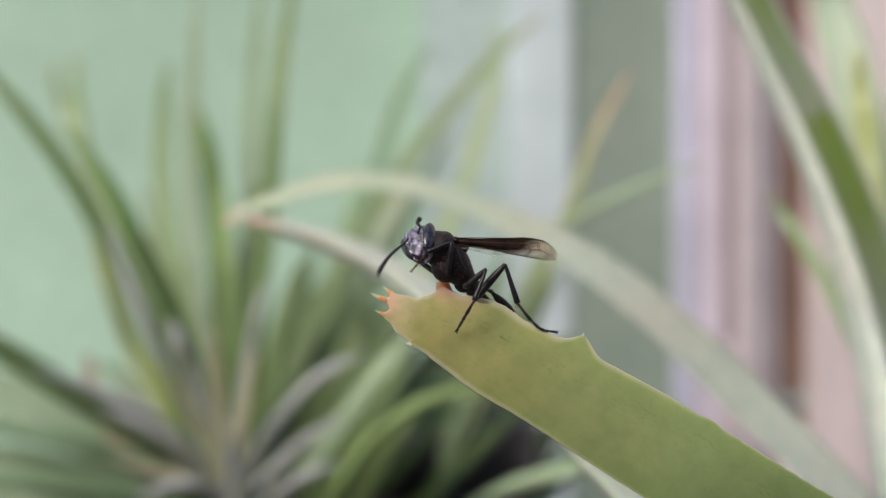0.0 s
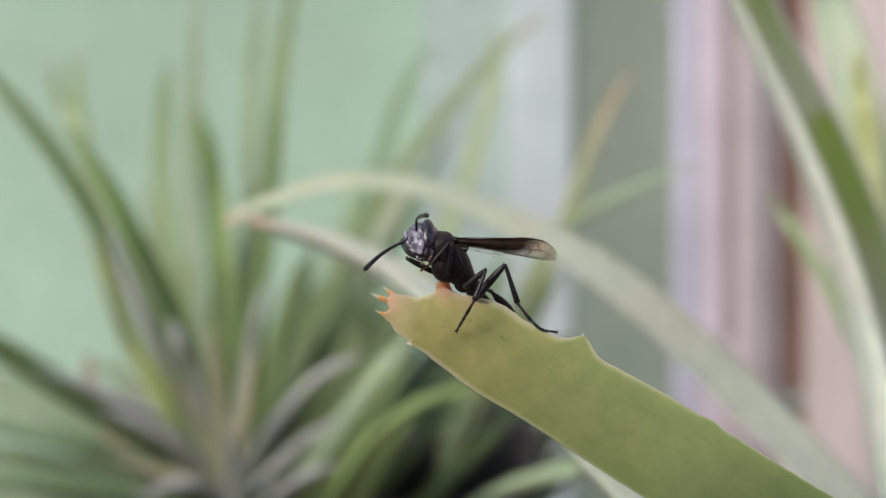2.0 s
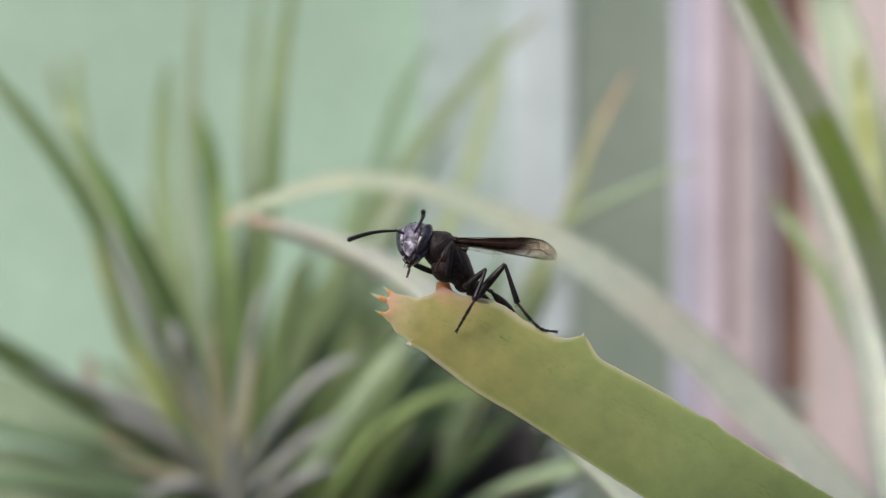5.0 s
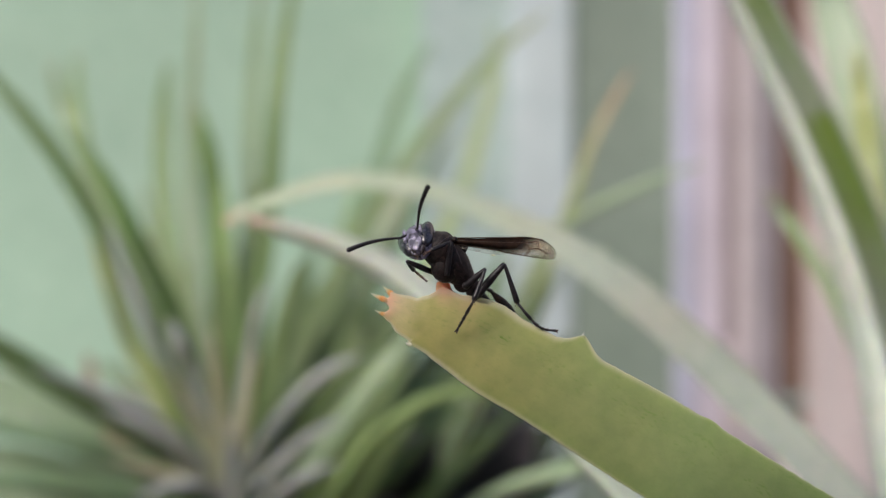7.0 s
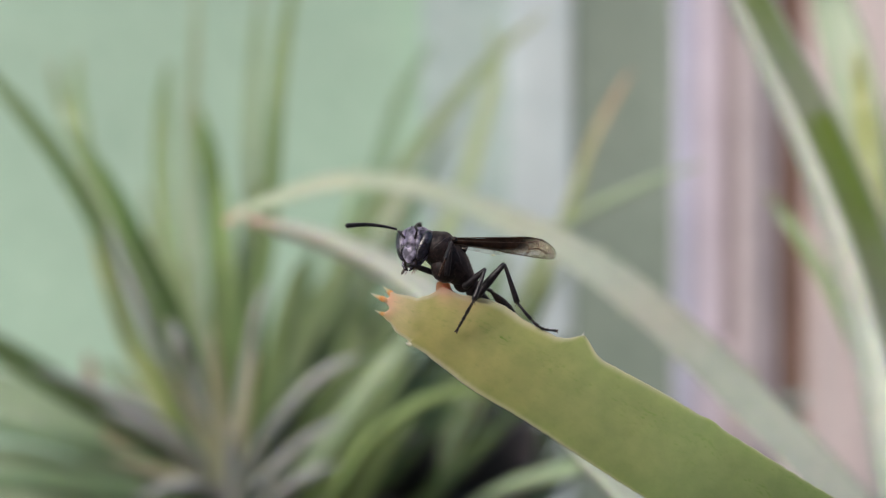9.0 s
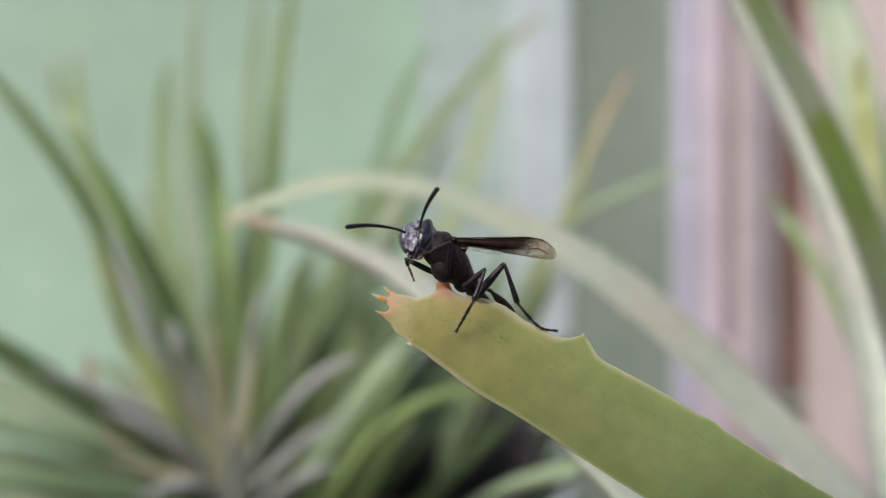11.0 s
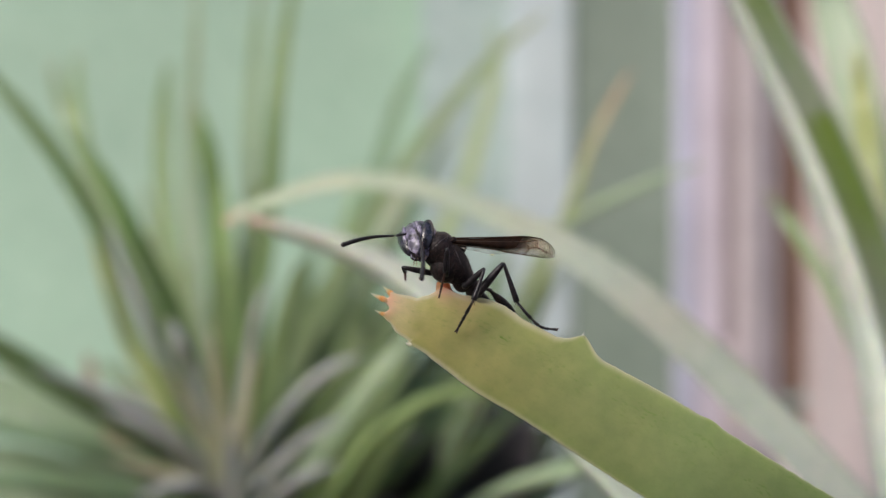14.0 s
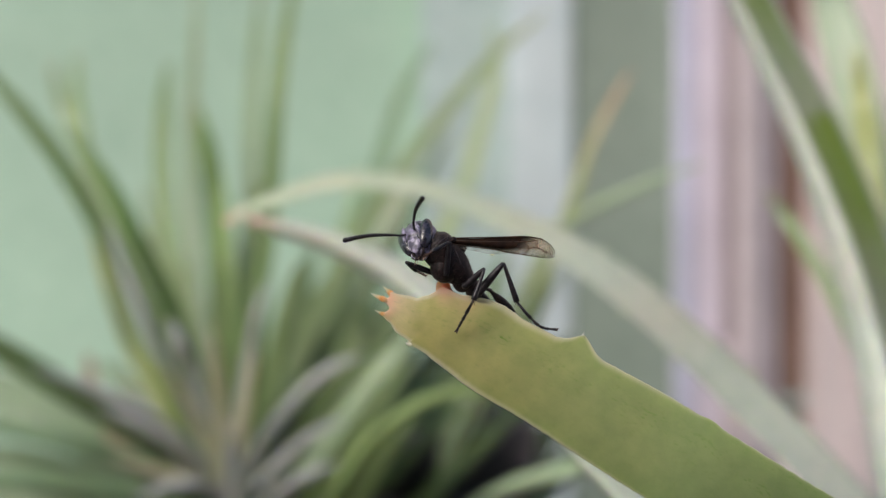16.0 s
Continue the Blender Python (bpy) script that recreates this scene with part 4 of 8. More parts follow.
def build_perch(plant):
    """The blunt-tipped leaf on which the wasp sits, with its marginal teeth."""
    rows = [(-0.0057, 0.1307, 0.2939, 0.00012), (-0.0056, 0.1307, 0.2939, 0.00075), (-0.0052, 0.1307, 0.2938, 0.00140), (-0.0044, 0.1307, 0.2934, 0.00188), (-0.0031, 0.1307, 0.2926, 0.00261), (0.0001, 0.1307, 0.29155, 0.00396), (0.0036, 0.1307, 0.29005, 0.00492), (0.0062, 0.1307, 0.28830, 0.00496), (0.0104, 0.1307, 0.2860, 0.00510), (0.0149, 0.1305, 0.2834, 0.00533), (0.0209, 0.1303, 0.27985, 0.00562), (0.0282, 0.1300, 0.27535, 0.00563), (0.0378, 0.1320, 0.26925, 0.00584), (0.0524, 0.1380, 0.25985, 0.00660), (0.0742, 0.1500, 0.2451, 0.00836), (0.1046, 0.1650, 0.2242, 0.01149)]
    o = plant.location
    bm, spine = blade(rows, 0.0019, (0.15, 1, 0.25), 0.05, n=520, origin=o, wave=0.012, seed=3, fine=True)
    V = lambda p: Vector(p) - o
    teeth = [(V(a), V(b), g * 0.00006, m, k, e, q) for a, b, g, m, k, e, q in (
        ((-0.00570, 0.13060, 0.29436), (-0.00775, 0.13040, 0.29528), 15, TOOTH_ORANGE, 0.45, 0.10, 0.00050), ((-0.00510, 0.13080, 0.29484), (-0.00650, 0.13080, 0.29605), 15, TOOTH_ORANGE, 0.45, 0.10, 0.00050),
        ((-0.00546, 0.13060, 0.29266), (-0.00733, 0.13040, 0.29346), 20, TOOTH_ORANGE, 0.62, 0.34, 0.00036), ((-0.00280, 0.13070, 0.28950), (-0.00406, 0.13070, 0.28994), 22, TOOTH_CREAM, 0.9, 0.4, 0.00036),
        ((0.01438, 0.13070, 0.28890), (0.01510, 0.13060, 0.29109), 50, TOOTH_CREAM, 0.90, 0.30, 0.00058), ((0.02787, 0.13050, 0.28079), (0.02869, 0.13040, 0.28160), 34, TOOTH_CREAM, 0.7, 0.3, 0.0002))]
    stump = V((0.00018, 0.13060, 0.29497)), V((-0.00012, 0.13040, 0.29661))
    for a, b, g, m, k, e, q in teeth:
        pull(bm, a, b, g, k)
    pull(bm, *stump, 0.0019, 0.55, 1.5)
    # the fleshy lower corner of the blunt tip
    for x, z, dx, dz in ((-0.00590, 0.29240, -0.00018, -0.00008), (-0.00480, 0.29140, -0.00024, -0.00014)):
        pull(bm, V((x, 0.1307, z)), V((x + dx, 0.1307, z + dz)), 0.0013, 1.0, 1.2)
    spots = ((V((-0.00604, 0.13000, 0.29463)), 0.0013, 0.8), (V((0.00012, 0.13000, 0.29596)), 0.0013, 0.95), (V((-0.00628, 0.13000, 0.29306)), 0.0008, 0.75), (V((-0.00640, 0.13000, 0.29470)), 0.0009, 0.7), (V((0.00253, 0.13000, 0.29427)), 0.0014, 0.3))
    put_along(bm, [min(1.0, sum(a * math.exp(-((v.co.x - c.x) ** 2 + (v.co.z - c.z) ** 2) / g ** 2) for c, g, a in spots)) for v in bm.verts], "blush")
    leaf = part("leaf", bm, LEAF_FRONT, plant, "blunt pale green leaf with orange-footed teeth, the perch")
    for a, b, g, m, k, e, q in teeth:
        part("tooth", thorn(a.lerp(b, e), b, q, bend=(0, 0, -0.0001)), m, leaf)
    foot, tip = stump
    bm = tube([(*foot.lerp(tip, q), g) for q, g in ((0.0, 0.00092), (0.3, 0.00090), (0.6, 0.00080), (0.8, 0.00072), (0.94, 0.00058), (1, 0.00020))], 14)
    for v in bm.verts:
        v.co.y = foot.y + (v.co.y - foot.y) * 0.4
    put_along(bm, [q for q in (0.1, 0.18, 0.3, 0.36, 0.37, 0.38) for _ in range(14)])
    part("tooth", bm, TOOTH_STUMP, leaf, "broken blunt orange tooth")


# ---- the wasp ----
def limb(length, r0, r1, r2, n=9):
    """A straight limb along +z: thickness at root, middle and end."""
    rows = []
    for i in range(n):
        s = i / (n - 1)
        r = r0 * (1 - s) * (1 - 2 * s) + 4 * r1 * s * (1 - s) + r2 * s * (2 * s - 1)
        rows.append((0, 0, length * s, max(r, 1.5e-5)))
    return tube(rows, 8)


def tarsus(length, r):
    """Five foot joints and two claws along +z."""
    return foot_joints([(0, 0, 0), (0, 0, length / 2), (0, 0, length)], r)


def foot_joints(path, r):
    """Five foot joints and two claws along a path."""
    bm = bmesh.new()
    g = [Vector(v) for v in glide(path, 101)]
    z = 0
    for k, share in enumerate((42, 18, 13, 10, 17)):
        e = z + share
        q = r * (1 - 0.06 * k)
        tube([(*g[i], q * f) for i, f in ((z, 0.6), (z + int(share * 0.6), 0.85), (e - 1, 1.1), (e, 0.7))], 7, bm)
        z = e
    t = (g[100] - g[90]).normalized()
    side = t.cross(Vector((0.3, 1, 0.2))).normalized()
    for sx in (1, -1):
        tube([(*g[100], r * 0.5), (*(g[100] + side * (sx * r * 0.6) + t * (r * 1.0)), r * 0.35), (*(g[100] + side * (sx * r * 0.8) + t * (r * 1.5)), r * 0.08)], 5, bm)
    return bm


def flagellum(length):
    """Ringed antenna whip along +z, thicker toward its end, slightly bowed."""
    bm = bmesh.new()
    rows = []
    for i in range(31):
        s = i / 30
        joint = 0.9 if i % 3 == 0 else 1.0
        rows.append((-0.05 * length * math.sin(math.pi * s), 0, length * s, (0.000115 + 0.00016 * s ** 0.9) * joint * (0.45 if i == 30 else 1)))
    return tube(rows, 8, bm)


def along_to(a, b):
    """Pose of a limb that starts at a and points to b; and its length."""
    d = Vector(b) - Vector(a)
    return Matrix.Translation(a) @ d.to_track_quat("Z", "Y").to_matrix().to_4x4(), d.length


def build_wasp():
    w = thing("wasp", (0.00143, 0.12864, 0.29134), "black wasp with smoky brown wings, grooming on a leaf tip", "wasp")
    # thorax
    bm = bmesh.new()
    axis = (Vector((0.00207, 0.00160, 0.00425)) - Vector((-0.00215, 0.00040, 0.00920))).to_track_quat("Z", "Y").to_matrix().to_4x4()
    p0, p1 = Vector((-0.00239, 0.00070, 0.00956)), Vector((0.00208, 0.00170, 0.00406))
    girth = [(0.0, 0.00130), (0.07, 0.00172), (0.2, 0.00188), (0.35, 0.00192), (0.52, 0.00178), (0.68, 0.00138), (0.82, 0.00100), (0.93, 0.00074), (1.0, 0.00040)]
    tube(glide([(*p0.lerp(p1, q), g) for q, g in girth], 30), 28, bm)
    for v in bm.verts:
        v.co += v.normal * (0.00007 * noise.noise(v.co * 1500) + 0.00004 * noise.noise(v.co * 4500))
    thorax = part("thorax", bm, CHITIN, w, "matt black thorax")
    bm = bmesh.new()
    tube(glide([(*p0.lerp(p1, q), g) for q, g in ((-0.04, 0.00120), (0.02, 0.00170), (0.10, 0.00190), (0.19, 0.00194), (0.225, 0.00193), (0.235, 0.00178))], 16), 28, bm)
    part("pronotum", bm, CHITIN, thorax)
    ax = (p1 - p0).normalized()
    e1 = ax.cross(Vector((0, 1, 0))).normalized()
    e2 = ax.cross(e1)
    c = p0.lerp(p1, 0.10)
    bm = tube([(*(c + (e1 * math.cos(q) + e2 * math.sin(q)) * 0.00188 - ax * 0.00018 * math.cos(2 * q)), 0.000045) for q in np.linspace(0, 2 * math.pi, 30)], 6)
    part("collar_ridge", bm, LEG_CHITIN, thorax)
    c = p0.lerp(p1, 0.44)
    bm = tube([(*(c + (e1 * math.cos(q) + e2 * math.sin(q)) * 0.00187 - ax * 0.0003 * math.sin(2 * q)), 0.00003) for q in np.linspace(0.3, 3.4, 24)], 6)
    part("side_suture", bm, LEG_CHITIN, thorax)
    def on_side(x, z):
        """The place on the near flank of the thorax at (x, z)."""
        a = Vector((p0.x, 0, p0.z))
        d = Vector((p1.x - p0.x, 0, p1.z - p0.z))
        q = (Vector((x, 0, z)) - a).dot(d) / d.length_squared
        off = (Vector((x, 0, z)) - a - d * q).length
        g = np.interp(q, [k[0] for k in girth], [k[1] for k in girth])
        return (x, p0.y + (p1.y - p0.y) * q - math.sqrt(max(0.0, (g * 1.03) ** 2 - off * off)), z)
    for name, line, thick in (("pronotum_ridge", ((-0.00040, 0.01004), (-0.00095, 0.00985), (-0.00160, 0.00938), (-0.00225, 0.00880), (-0.00268, 0.00840)), 0.000050),
                              ("flank_ridge", ((-0.00015, 0.00905), (0.00022, 0.00820), (0.00050, 0.00740), (0.00070, 0.00665)), 0.000055),
                              ("flank_groove", ((-0.00175, 0.00745), (-0.00105, 0.00690), (-0.00040, 0.00600), (0.00035, 0.00540)), 0.000040)):
        bm = tube(glide([(*on_side(*v), thick * (0.5 if i in (0, len(line) - 1) else 1.0)) for i, v in enumerate(line)], 18), 6)
        part(name, bm, LEG_CHITIN if name == "flank_groove" else RIDGE, thorax)
    bm = bmesh.new()
    blob(bm, (0.00037, 0.00090, 0.00872), (0.00062, 0.00110, 0.00085), axis, 3)
    part("scutellum", bm, CHITIN, thorax)
    bm = bmesh.new()
    blob(bm, (0.00092, 0.00150, 0.00520), (0.00096, 0.00130, 0.00116), axis, 3)
    blob(bm, (0.00201, 0.00160, 0.00437), (0.00080, 0.00100, 0.00100), axis, 3)
    part("propodeum", bm, CHITIN, thorax)
    bm = bmesh.new()
    for v in blob(bm, (-0.00113, 0.00050, 0.00662), (0.00138, 0.00150, 0.00160), axis, 4):
        v.co += v.normal * (0.00006 * noise.noise(v.co * 1800))
    part("side_plate", bm, CHITIN, thorax)
    bm = bmesh.new()
    blob(bm, (-0.00012, -0.00030, 0.00967), (0.00040, 0.00035, 0.00030), axis, 3)
    part("tegula", bm, CHITIN, thorax)
    bm = tube(glide([(-0.00179, 0.00080, 0.00884, 0.00175), (-0.00240, 0.00075, 0.00898, 0.00168), (-0.00290, 0.00070, 0.00902, 0.00150), (-0.00345, 0.00065, 0.00905, 0.00110)], 10), 18)
    part("neck", bm, CHITIN, w)
    # short fuzz rooted on the thorax
    bm = bmesh.new()
    rng = random.Random(5)
    for _ in range(1500):
        q, a = rng.uniform(0.02, 0.9), rng.uniform(0, 2 * math.pi)
        o = e1 * math.cos(a) + e2 * math.sin(a)
        g = np.interp(q, [k[0] for k in girth], [k[1] for k in girth])
        p = p0.lerp(p1, q) + o * g
        tip = p + (o + ax * rng.uniform(-0.2, 0.7)) * rng.uniform(0.00006, 0.00017) + Vector((rng.uniform(-1, 1), rng.uniform(-1, 1), rng.uniform(-1, 1))) * 0.00006
        tube([(*p, 0.000011), (*tip, 0.000004)], 3, bm)
    tagged(part("fuzz", bm, PALE_HAIR, thorax), kind="stuff")
    # waist and abdomen, lowered behind the leaf edge
    bm = tube([(*(0.00245, 0.00200, 0.00435), 0.00030), (*(0.00334, 0.00320, 0.00425), 0.00016), (*(0.00385, 0.00380, 0.00405), 0.00025)], 10)
    part("petiole", bm, CHITIN, w)
    bm = bmesh.new()
    # small tan lump behind the thorax
    blob(bm, (0.00172, 0.00250, 0.00606), (0.00026, 0.00024, 0.00062), pose(0, 0, 0, 0, -28, 0), 3)
    part("tan_lump", bm, TAN_HAIR, w, "pale tan lump behind the thorax")
    g0, g1 = Vector((0.00372, 0.00360, 0.00412)), Vector((0.00663, 0.00500, 0.00115))
    rows = [(*(g0.lerp(g1, s)), r) for s, r in ((0, 0.00012), (0.12, 0.00022), (0.3, 0.00042), (0.5, 0.00054), (0.52, 0.00051), (0.7, 0.00050), (0.72, 0.00047), (0.88, 0.00032), (1, 0.00008))]
    part("gaster", tube(rows, 18), CHITIN, w, "tapered black abdomen")
    # wings
    for k, (dy, name) in enumerate(((-0.9, "near_wing"), (1.5, "far_wing"))):
        build_wing(w, dy * 0.001, name, k)
    # standing legs
    for name, bow, jts, radii in (
            ("middle_leg", 0.0, ((0.00107, -0.00010, 0.00478), (0.00308, -0.00110, 0.00653), (0.00184, -0.00190, 0.00331), (0.00001, 0.00090, -0.00006)), (0.00035, 0.00026, 0.00020)),
            ("hind_leg", 0.13, ((0.00228, 0.00040, 0.00381), (0.00514, 0.00000, 0.00705), (0.00648, 0.00050, 0.00292), (0.01065, 0.00150, -0.00022)), (0.00041, 0.00029, 0.00020)),
            ("far_hind_leg", 0.0, ((0.00258, 0.00250, 0.00385), (0.00403, 0.00520, 0.00238), (0.00480, 0.00560, 0.00031), (0.00510, 0.00420, -0.00189)), (0.00034, 0.00024, 0.00015)),
            ("far_middle_leg", 0.0, ((0.00125, 0.00280, 0.00445), (0.00192, 0.00520, 0.00238), (0.00131, 0.00560, 0.00031), (0.00079, 0.00420, -0.00189)), (0.00030, 0.00022, 0.00015))):
        leg = new(name)
        leg.parent = w
        leg.empty_display_size = 0.001
        m, n = along_to(jts[0], jts[1])
        part("femur", limb(n, radii[0] * 1.15, radii[0] * 1.05, radii[0] * 0.6), LEG_CHITIN, leg).matrix_basis = m
        m, n = along_to(jts[1], jts[2])
        part("tibia", limb(n, radii[1] * 0.62, radii[1] * 0.92, radii[1] * 1.22), LEG_CHITIN, leg).matrix_basis = m
        a, b = Vector(jts[2]), Vector(jts[3])
        part("foot", foot_joints([a, a.lerp(b, 0.34) + Vector((-0.6, -0.8, -0.8)) * (0.7 * bow * (b - a).length), a.lerp(b, 0.7) + Vector((-0.6, -0.8, -0.8)) * (bow * (b - a).length), b], radii[2]), LEG_CHITIN, leg)
        bm = bmesh.new()
        blob(bm, jts[3], (0.00018, 0.00016, 0.00014), None, 2)
        part("claw_pad", bm, RUST_CHITIN, leg)
        bm = bmesh.new()
        blob(bm, Vector(jts[0]), (radii[0] * 1.25, radii[0] * 1.2, radii[0] * 1.2), None, 2)
        part("coxa", bm, LEG_CHITIN, leg)
        a, b = Vector(jts[2]), Vector(jts[3])
        bm = tube([(*a, 0.00007), (*(a + Vector((-0.00035, 0, -0.0007))), 0.00001)], 5)
        tube([(*a, 0.00006), (*(a + Vector((0.0001, -0.0001, -0.0006))), 0.00001)], 5, bm)
        part("spur", bm, RUST_CHITIN, leg)
    # head
    h = part("head", head_shape(), HEAD_CHITIN, w, "black head with a greyish bloom and highlights put into its colour")
    for sx in (1, -1):
        bm = bmesh.new()
        blob(bm, (sx * 0.00129, 0.00024, 0.00016), (0.00070, 0.00082, 0.00180), pose(0, 0, 0, 16, sx * 12, sx * 24), 4)
        part("compound_eye", bm, EYE_LENS, h, "dark glossy compound eye")
        bm = tube([(sx * 0.00060, 0.00070, -0.00164, 0.00028), (sx * 0.00060, 0.00084, -0.00202, 0.00025), (sx * 0.00036, 0.00088, -0.00238, 0.00018), (sx * 0.00006, 0.00084, -0.00262, 0.00005)], 10)
        part("mandible", bm, CHITIN, h)
        bm = tube([(sx * 0.00064, 0.00094, -0.00172, 0.00008), (sx * 0.00062, 0.00108, -0.00204, 0.00007), (sx * 0.00034, 0.00108, -0.00240, 0.00005)], 6)
        part("mandible_edge", bm, BLOOM_SHEEN, h)
        for k, (a1, b1) in enumerate(((0.00036, -0.00284), (0.00062, -0.00268))):
            bm = tube([(sx * a1 * 0.8, 0.00030, -0.00200, 0.00008), (sx * a1 * 1.3, 0.00046, -0.00240, 0.00006), (sx * a1, 0.00070, b1, 0.00005), (sx * a1 * 1.2, 0.00086, b1 - 0.00022, 0.00003)], 6)
            part("palp", bm, TAN_HAIR, h)
        bm = bmesh.new()
        blob(bm, (sx * 0.00056, 0.00098, 0.00078), (0.00024, 0.00012, 0.00024), None, 2)
        part("antenna_socket", bm, CHITIN, h)
        # dark hollow beside the face shield
        bm = bmesh.new()
        blob(bm, (sx * 0.00078, 0.00090, -0.00014), (0.00022, 0.00022, 0.00052), pose(0, 0, 0, 8, sx * -16, 0), 3)
        part("face_hollow", bm, EYE_LENS, h)
        bm = bmesh.new()
        blob(bm, (sx * 0.00026, 0.00036, 0.00216), (0.00010, 0.00010, 0.00010), None, 2)
        part("ocellus", bm, EYE_LENS, h)
        # pale rim along the inner and the outer margin of the eye
        for dx, dy in ((-0.00046, 0.00062), (0.00020, -0.00046)):
            bm = tube(glide([(sx * (0.00112 + dx + 0.00030 * math.sin(q)), 0.00024 + dy + 0.00012 * math.sin(q), 0.00060 - 0.00124 * math.cos(q), 0.00006 + 0.00017 * math.sin(q)) for q in np.linspace(0.25, 2.9, 8)], 16), 7)
            part("eye_rim", bm, BLOOM_SHEEN, h)
    bm = bmesh.new()
    vs = blob(bm, (0, 0.00096, -0.00066), (0.00080, 0.00034, 0.00116), None, 4)
    for v in vs:
        q = (v.co.z + 0.00066) / 0.00116
        v.co.x *= 1 - 0.35 * max(0.0, -q) ** 1.5
    part("clypeus", bm, BLOOM_SHEEN, h, "pale lavender grey face shield")
    # jointed antennae and front legs, moved below
    moved = {"head": h}
    for key in ("f", "n"):
        moved["scape_" + key] = part("antenna_scape", limb(0.00118 if key == "f" else 0.00150, 0.00011, 0.00014, 0.00013), LEG_CHITIN, w)
        moved["flag_" + key] = part("antenna", flagellum(0.00588), LEG_CHITIN, w, "ringed black antenna")
        moved["fem_" + key] = part("front_femur", limb(0.0036, 0.00026, 0.00032, 0.00018), LEG_CHITIN, w)
        moved["tib_" + key] = part("front_tibia", limb(0.00276, 0.00013, 0.00022, 0.00024), LEG_CHITIN, w)
        moved["tar_" + key] = part("front_foot", tarsus(0.0030, 0.00015), RUST_CHITIN, w, "rust brown front foot")
    return w, moved


def head_shape():
    bm = bmesh.new()
    for v in blob(bm, (0, -0.00050, 0.00034), (0.00210, 0.00172, 0.00214), None, 5):
        z = (v.co.z - 0.00034) / 0.00214
        v.co.x *= 1.0 - 0.46 * max(0.0, -z) ** 1.3
        if z < 0:
            v.co.z = 0.00034 + (v.co.z - 0.00034) * 1.26
        if v.co.y < 0:
            v.co.y *= 1.0 - 0.62 * min(1.0, max(0.0, 0.15 - z)) ** 0.9
        if v.co.y > 0:
            v.co.y += 0.00012 * max(0.0, 1 - (v.co.x / 0.0005) ** 2) * max(0.0, 1 - abs(z))
        if z > 0.6:
            v.co.z -= 0.0001 * max(0.0, 1 - abs(v.co.x) / 0.0009) * (z - 0.6)
        v.co += v.normal * (0.00003 * noise.noise(v.co * 3000) + 0.00002 * noise.noise(v.co * 7000))
    return bm


def build_wing(w, dy, name, k):
    """A folded forewing: a thin membrane between a front and a rear edge, with its veins."""
    top = glide([(-0.00029, 0.00060, 0.00986), (0.00253, 0.00060, 0.00974), (0.00553, 0.00060, 0.00986), (0.00781, 0.00060, 0.00986), (0.00925, 0.00060, 0.00950), (0.01033, 0.00060, 0.00878), (0.01075, 0.00060, 0.00800)], 40)
    low = glide([(-0.00017, 0.00060, 0.00914), (0.00253, 0.00060, 0.00884), (0.00553, 0.00060, 0.00812), (0.00733, 0.00060, 0.00782), (0.00883, 0.00060, 0.00758), (0.01003, 0.00060, 0.00740), (0.01063, 0.00060, 0.00746)], 40)
    bm = bmesh.new()
    rows, along = [], []
    for i in range(40):
        a, b = Vector(top[i]), Vector(low[i])
        s = i / 39
        line = []
        for j in range(9):
            q = j / 8
            p = a.lerp(b, q)
            p.y += dy + 0.00022 * math.sin(q * 6.0 + 1) + s * 0.0014 + 0.00004 * noise.noise(p * 2500)
            line.append(bm.verts.new(p))
            along.append(min(1.0, max(0.0, s + 0.10 * q - 0.05 + 0.6 * max(0.0, q - 0.62))))
        rows.append(line)
    for a, b in zip(rows, rows[1:]):
        for j in range(8):
            bm.faces.new((a[j], a[j + 1], b[j + 1], b[j]))
    put_along(bm, along)
    bmesh.ops.solidify(bm, geom=bm.faces[:], thickness=0.000012)
    wing = part(name, bm, WING, w, "smoky brown folded wing with a clear tip")
    bm = bmesh.new()
    blob(bm, Vector((0.00400, 0.00040, 0.00795)) + Vector((0, dy, 0)), (0.00016, 0.00006, 0.00010), None, 2)
    part("pale_fleck", bm, TOOTH_CREAM, wing)
    if k == 0:
        # the pale rear wing that shows below the folded one, and glints on the clear tip
        bm = bmesh.new()
        up = glide([(0.0002, 0.0, 0.00905), (0.0022, 0.0, 0.00882), (0.0042, 0.0, 0.00838), (0.0056, 0.0, 0.00812)], 16)
        dn = glide([(0.0004, 0.0, 0.00872), (0.0022, 0.0, 0.00835), (0.0040, 0.0, 0.00800), (0.0056, 0.0, 0.00806)], 16)
        lines = [[bm.verts.new(Vector(u).lerp(Vector(v), q) + Vector((0, 0.0006 + dy + 0.0003, 0))) for q in (0, 0.5, 1)] for u, v in zip(up, dn)]
        for u, v in zip(lines, lines[1:]):
            for j in range(2):
                bm.faces.new((u[j], u[j + 1], v[j + 1], v[j]))
        bmesh.ops.solidify(bm, geom=bm.faces[:], thickness=0.00001)
        part("rear_wing", bm, CLEAR_WING, wing, "pale clear rear wing")
    P = lambda s, q: Vector(top[int(s * 39)]).lerp(Vector(low[int(s * 39)]), q) + Vector((0, dy + 0.00022 * math.sin(q * 6.0 + 1) + s * 0.0014, 0))
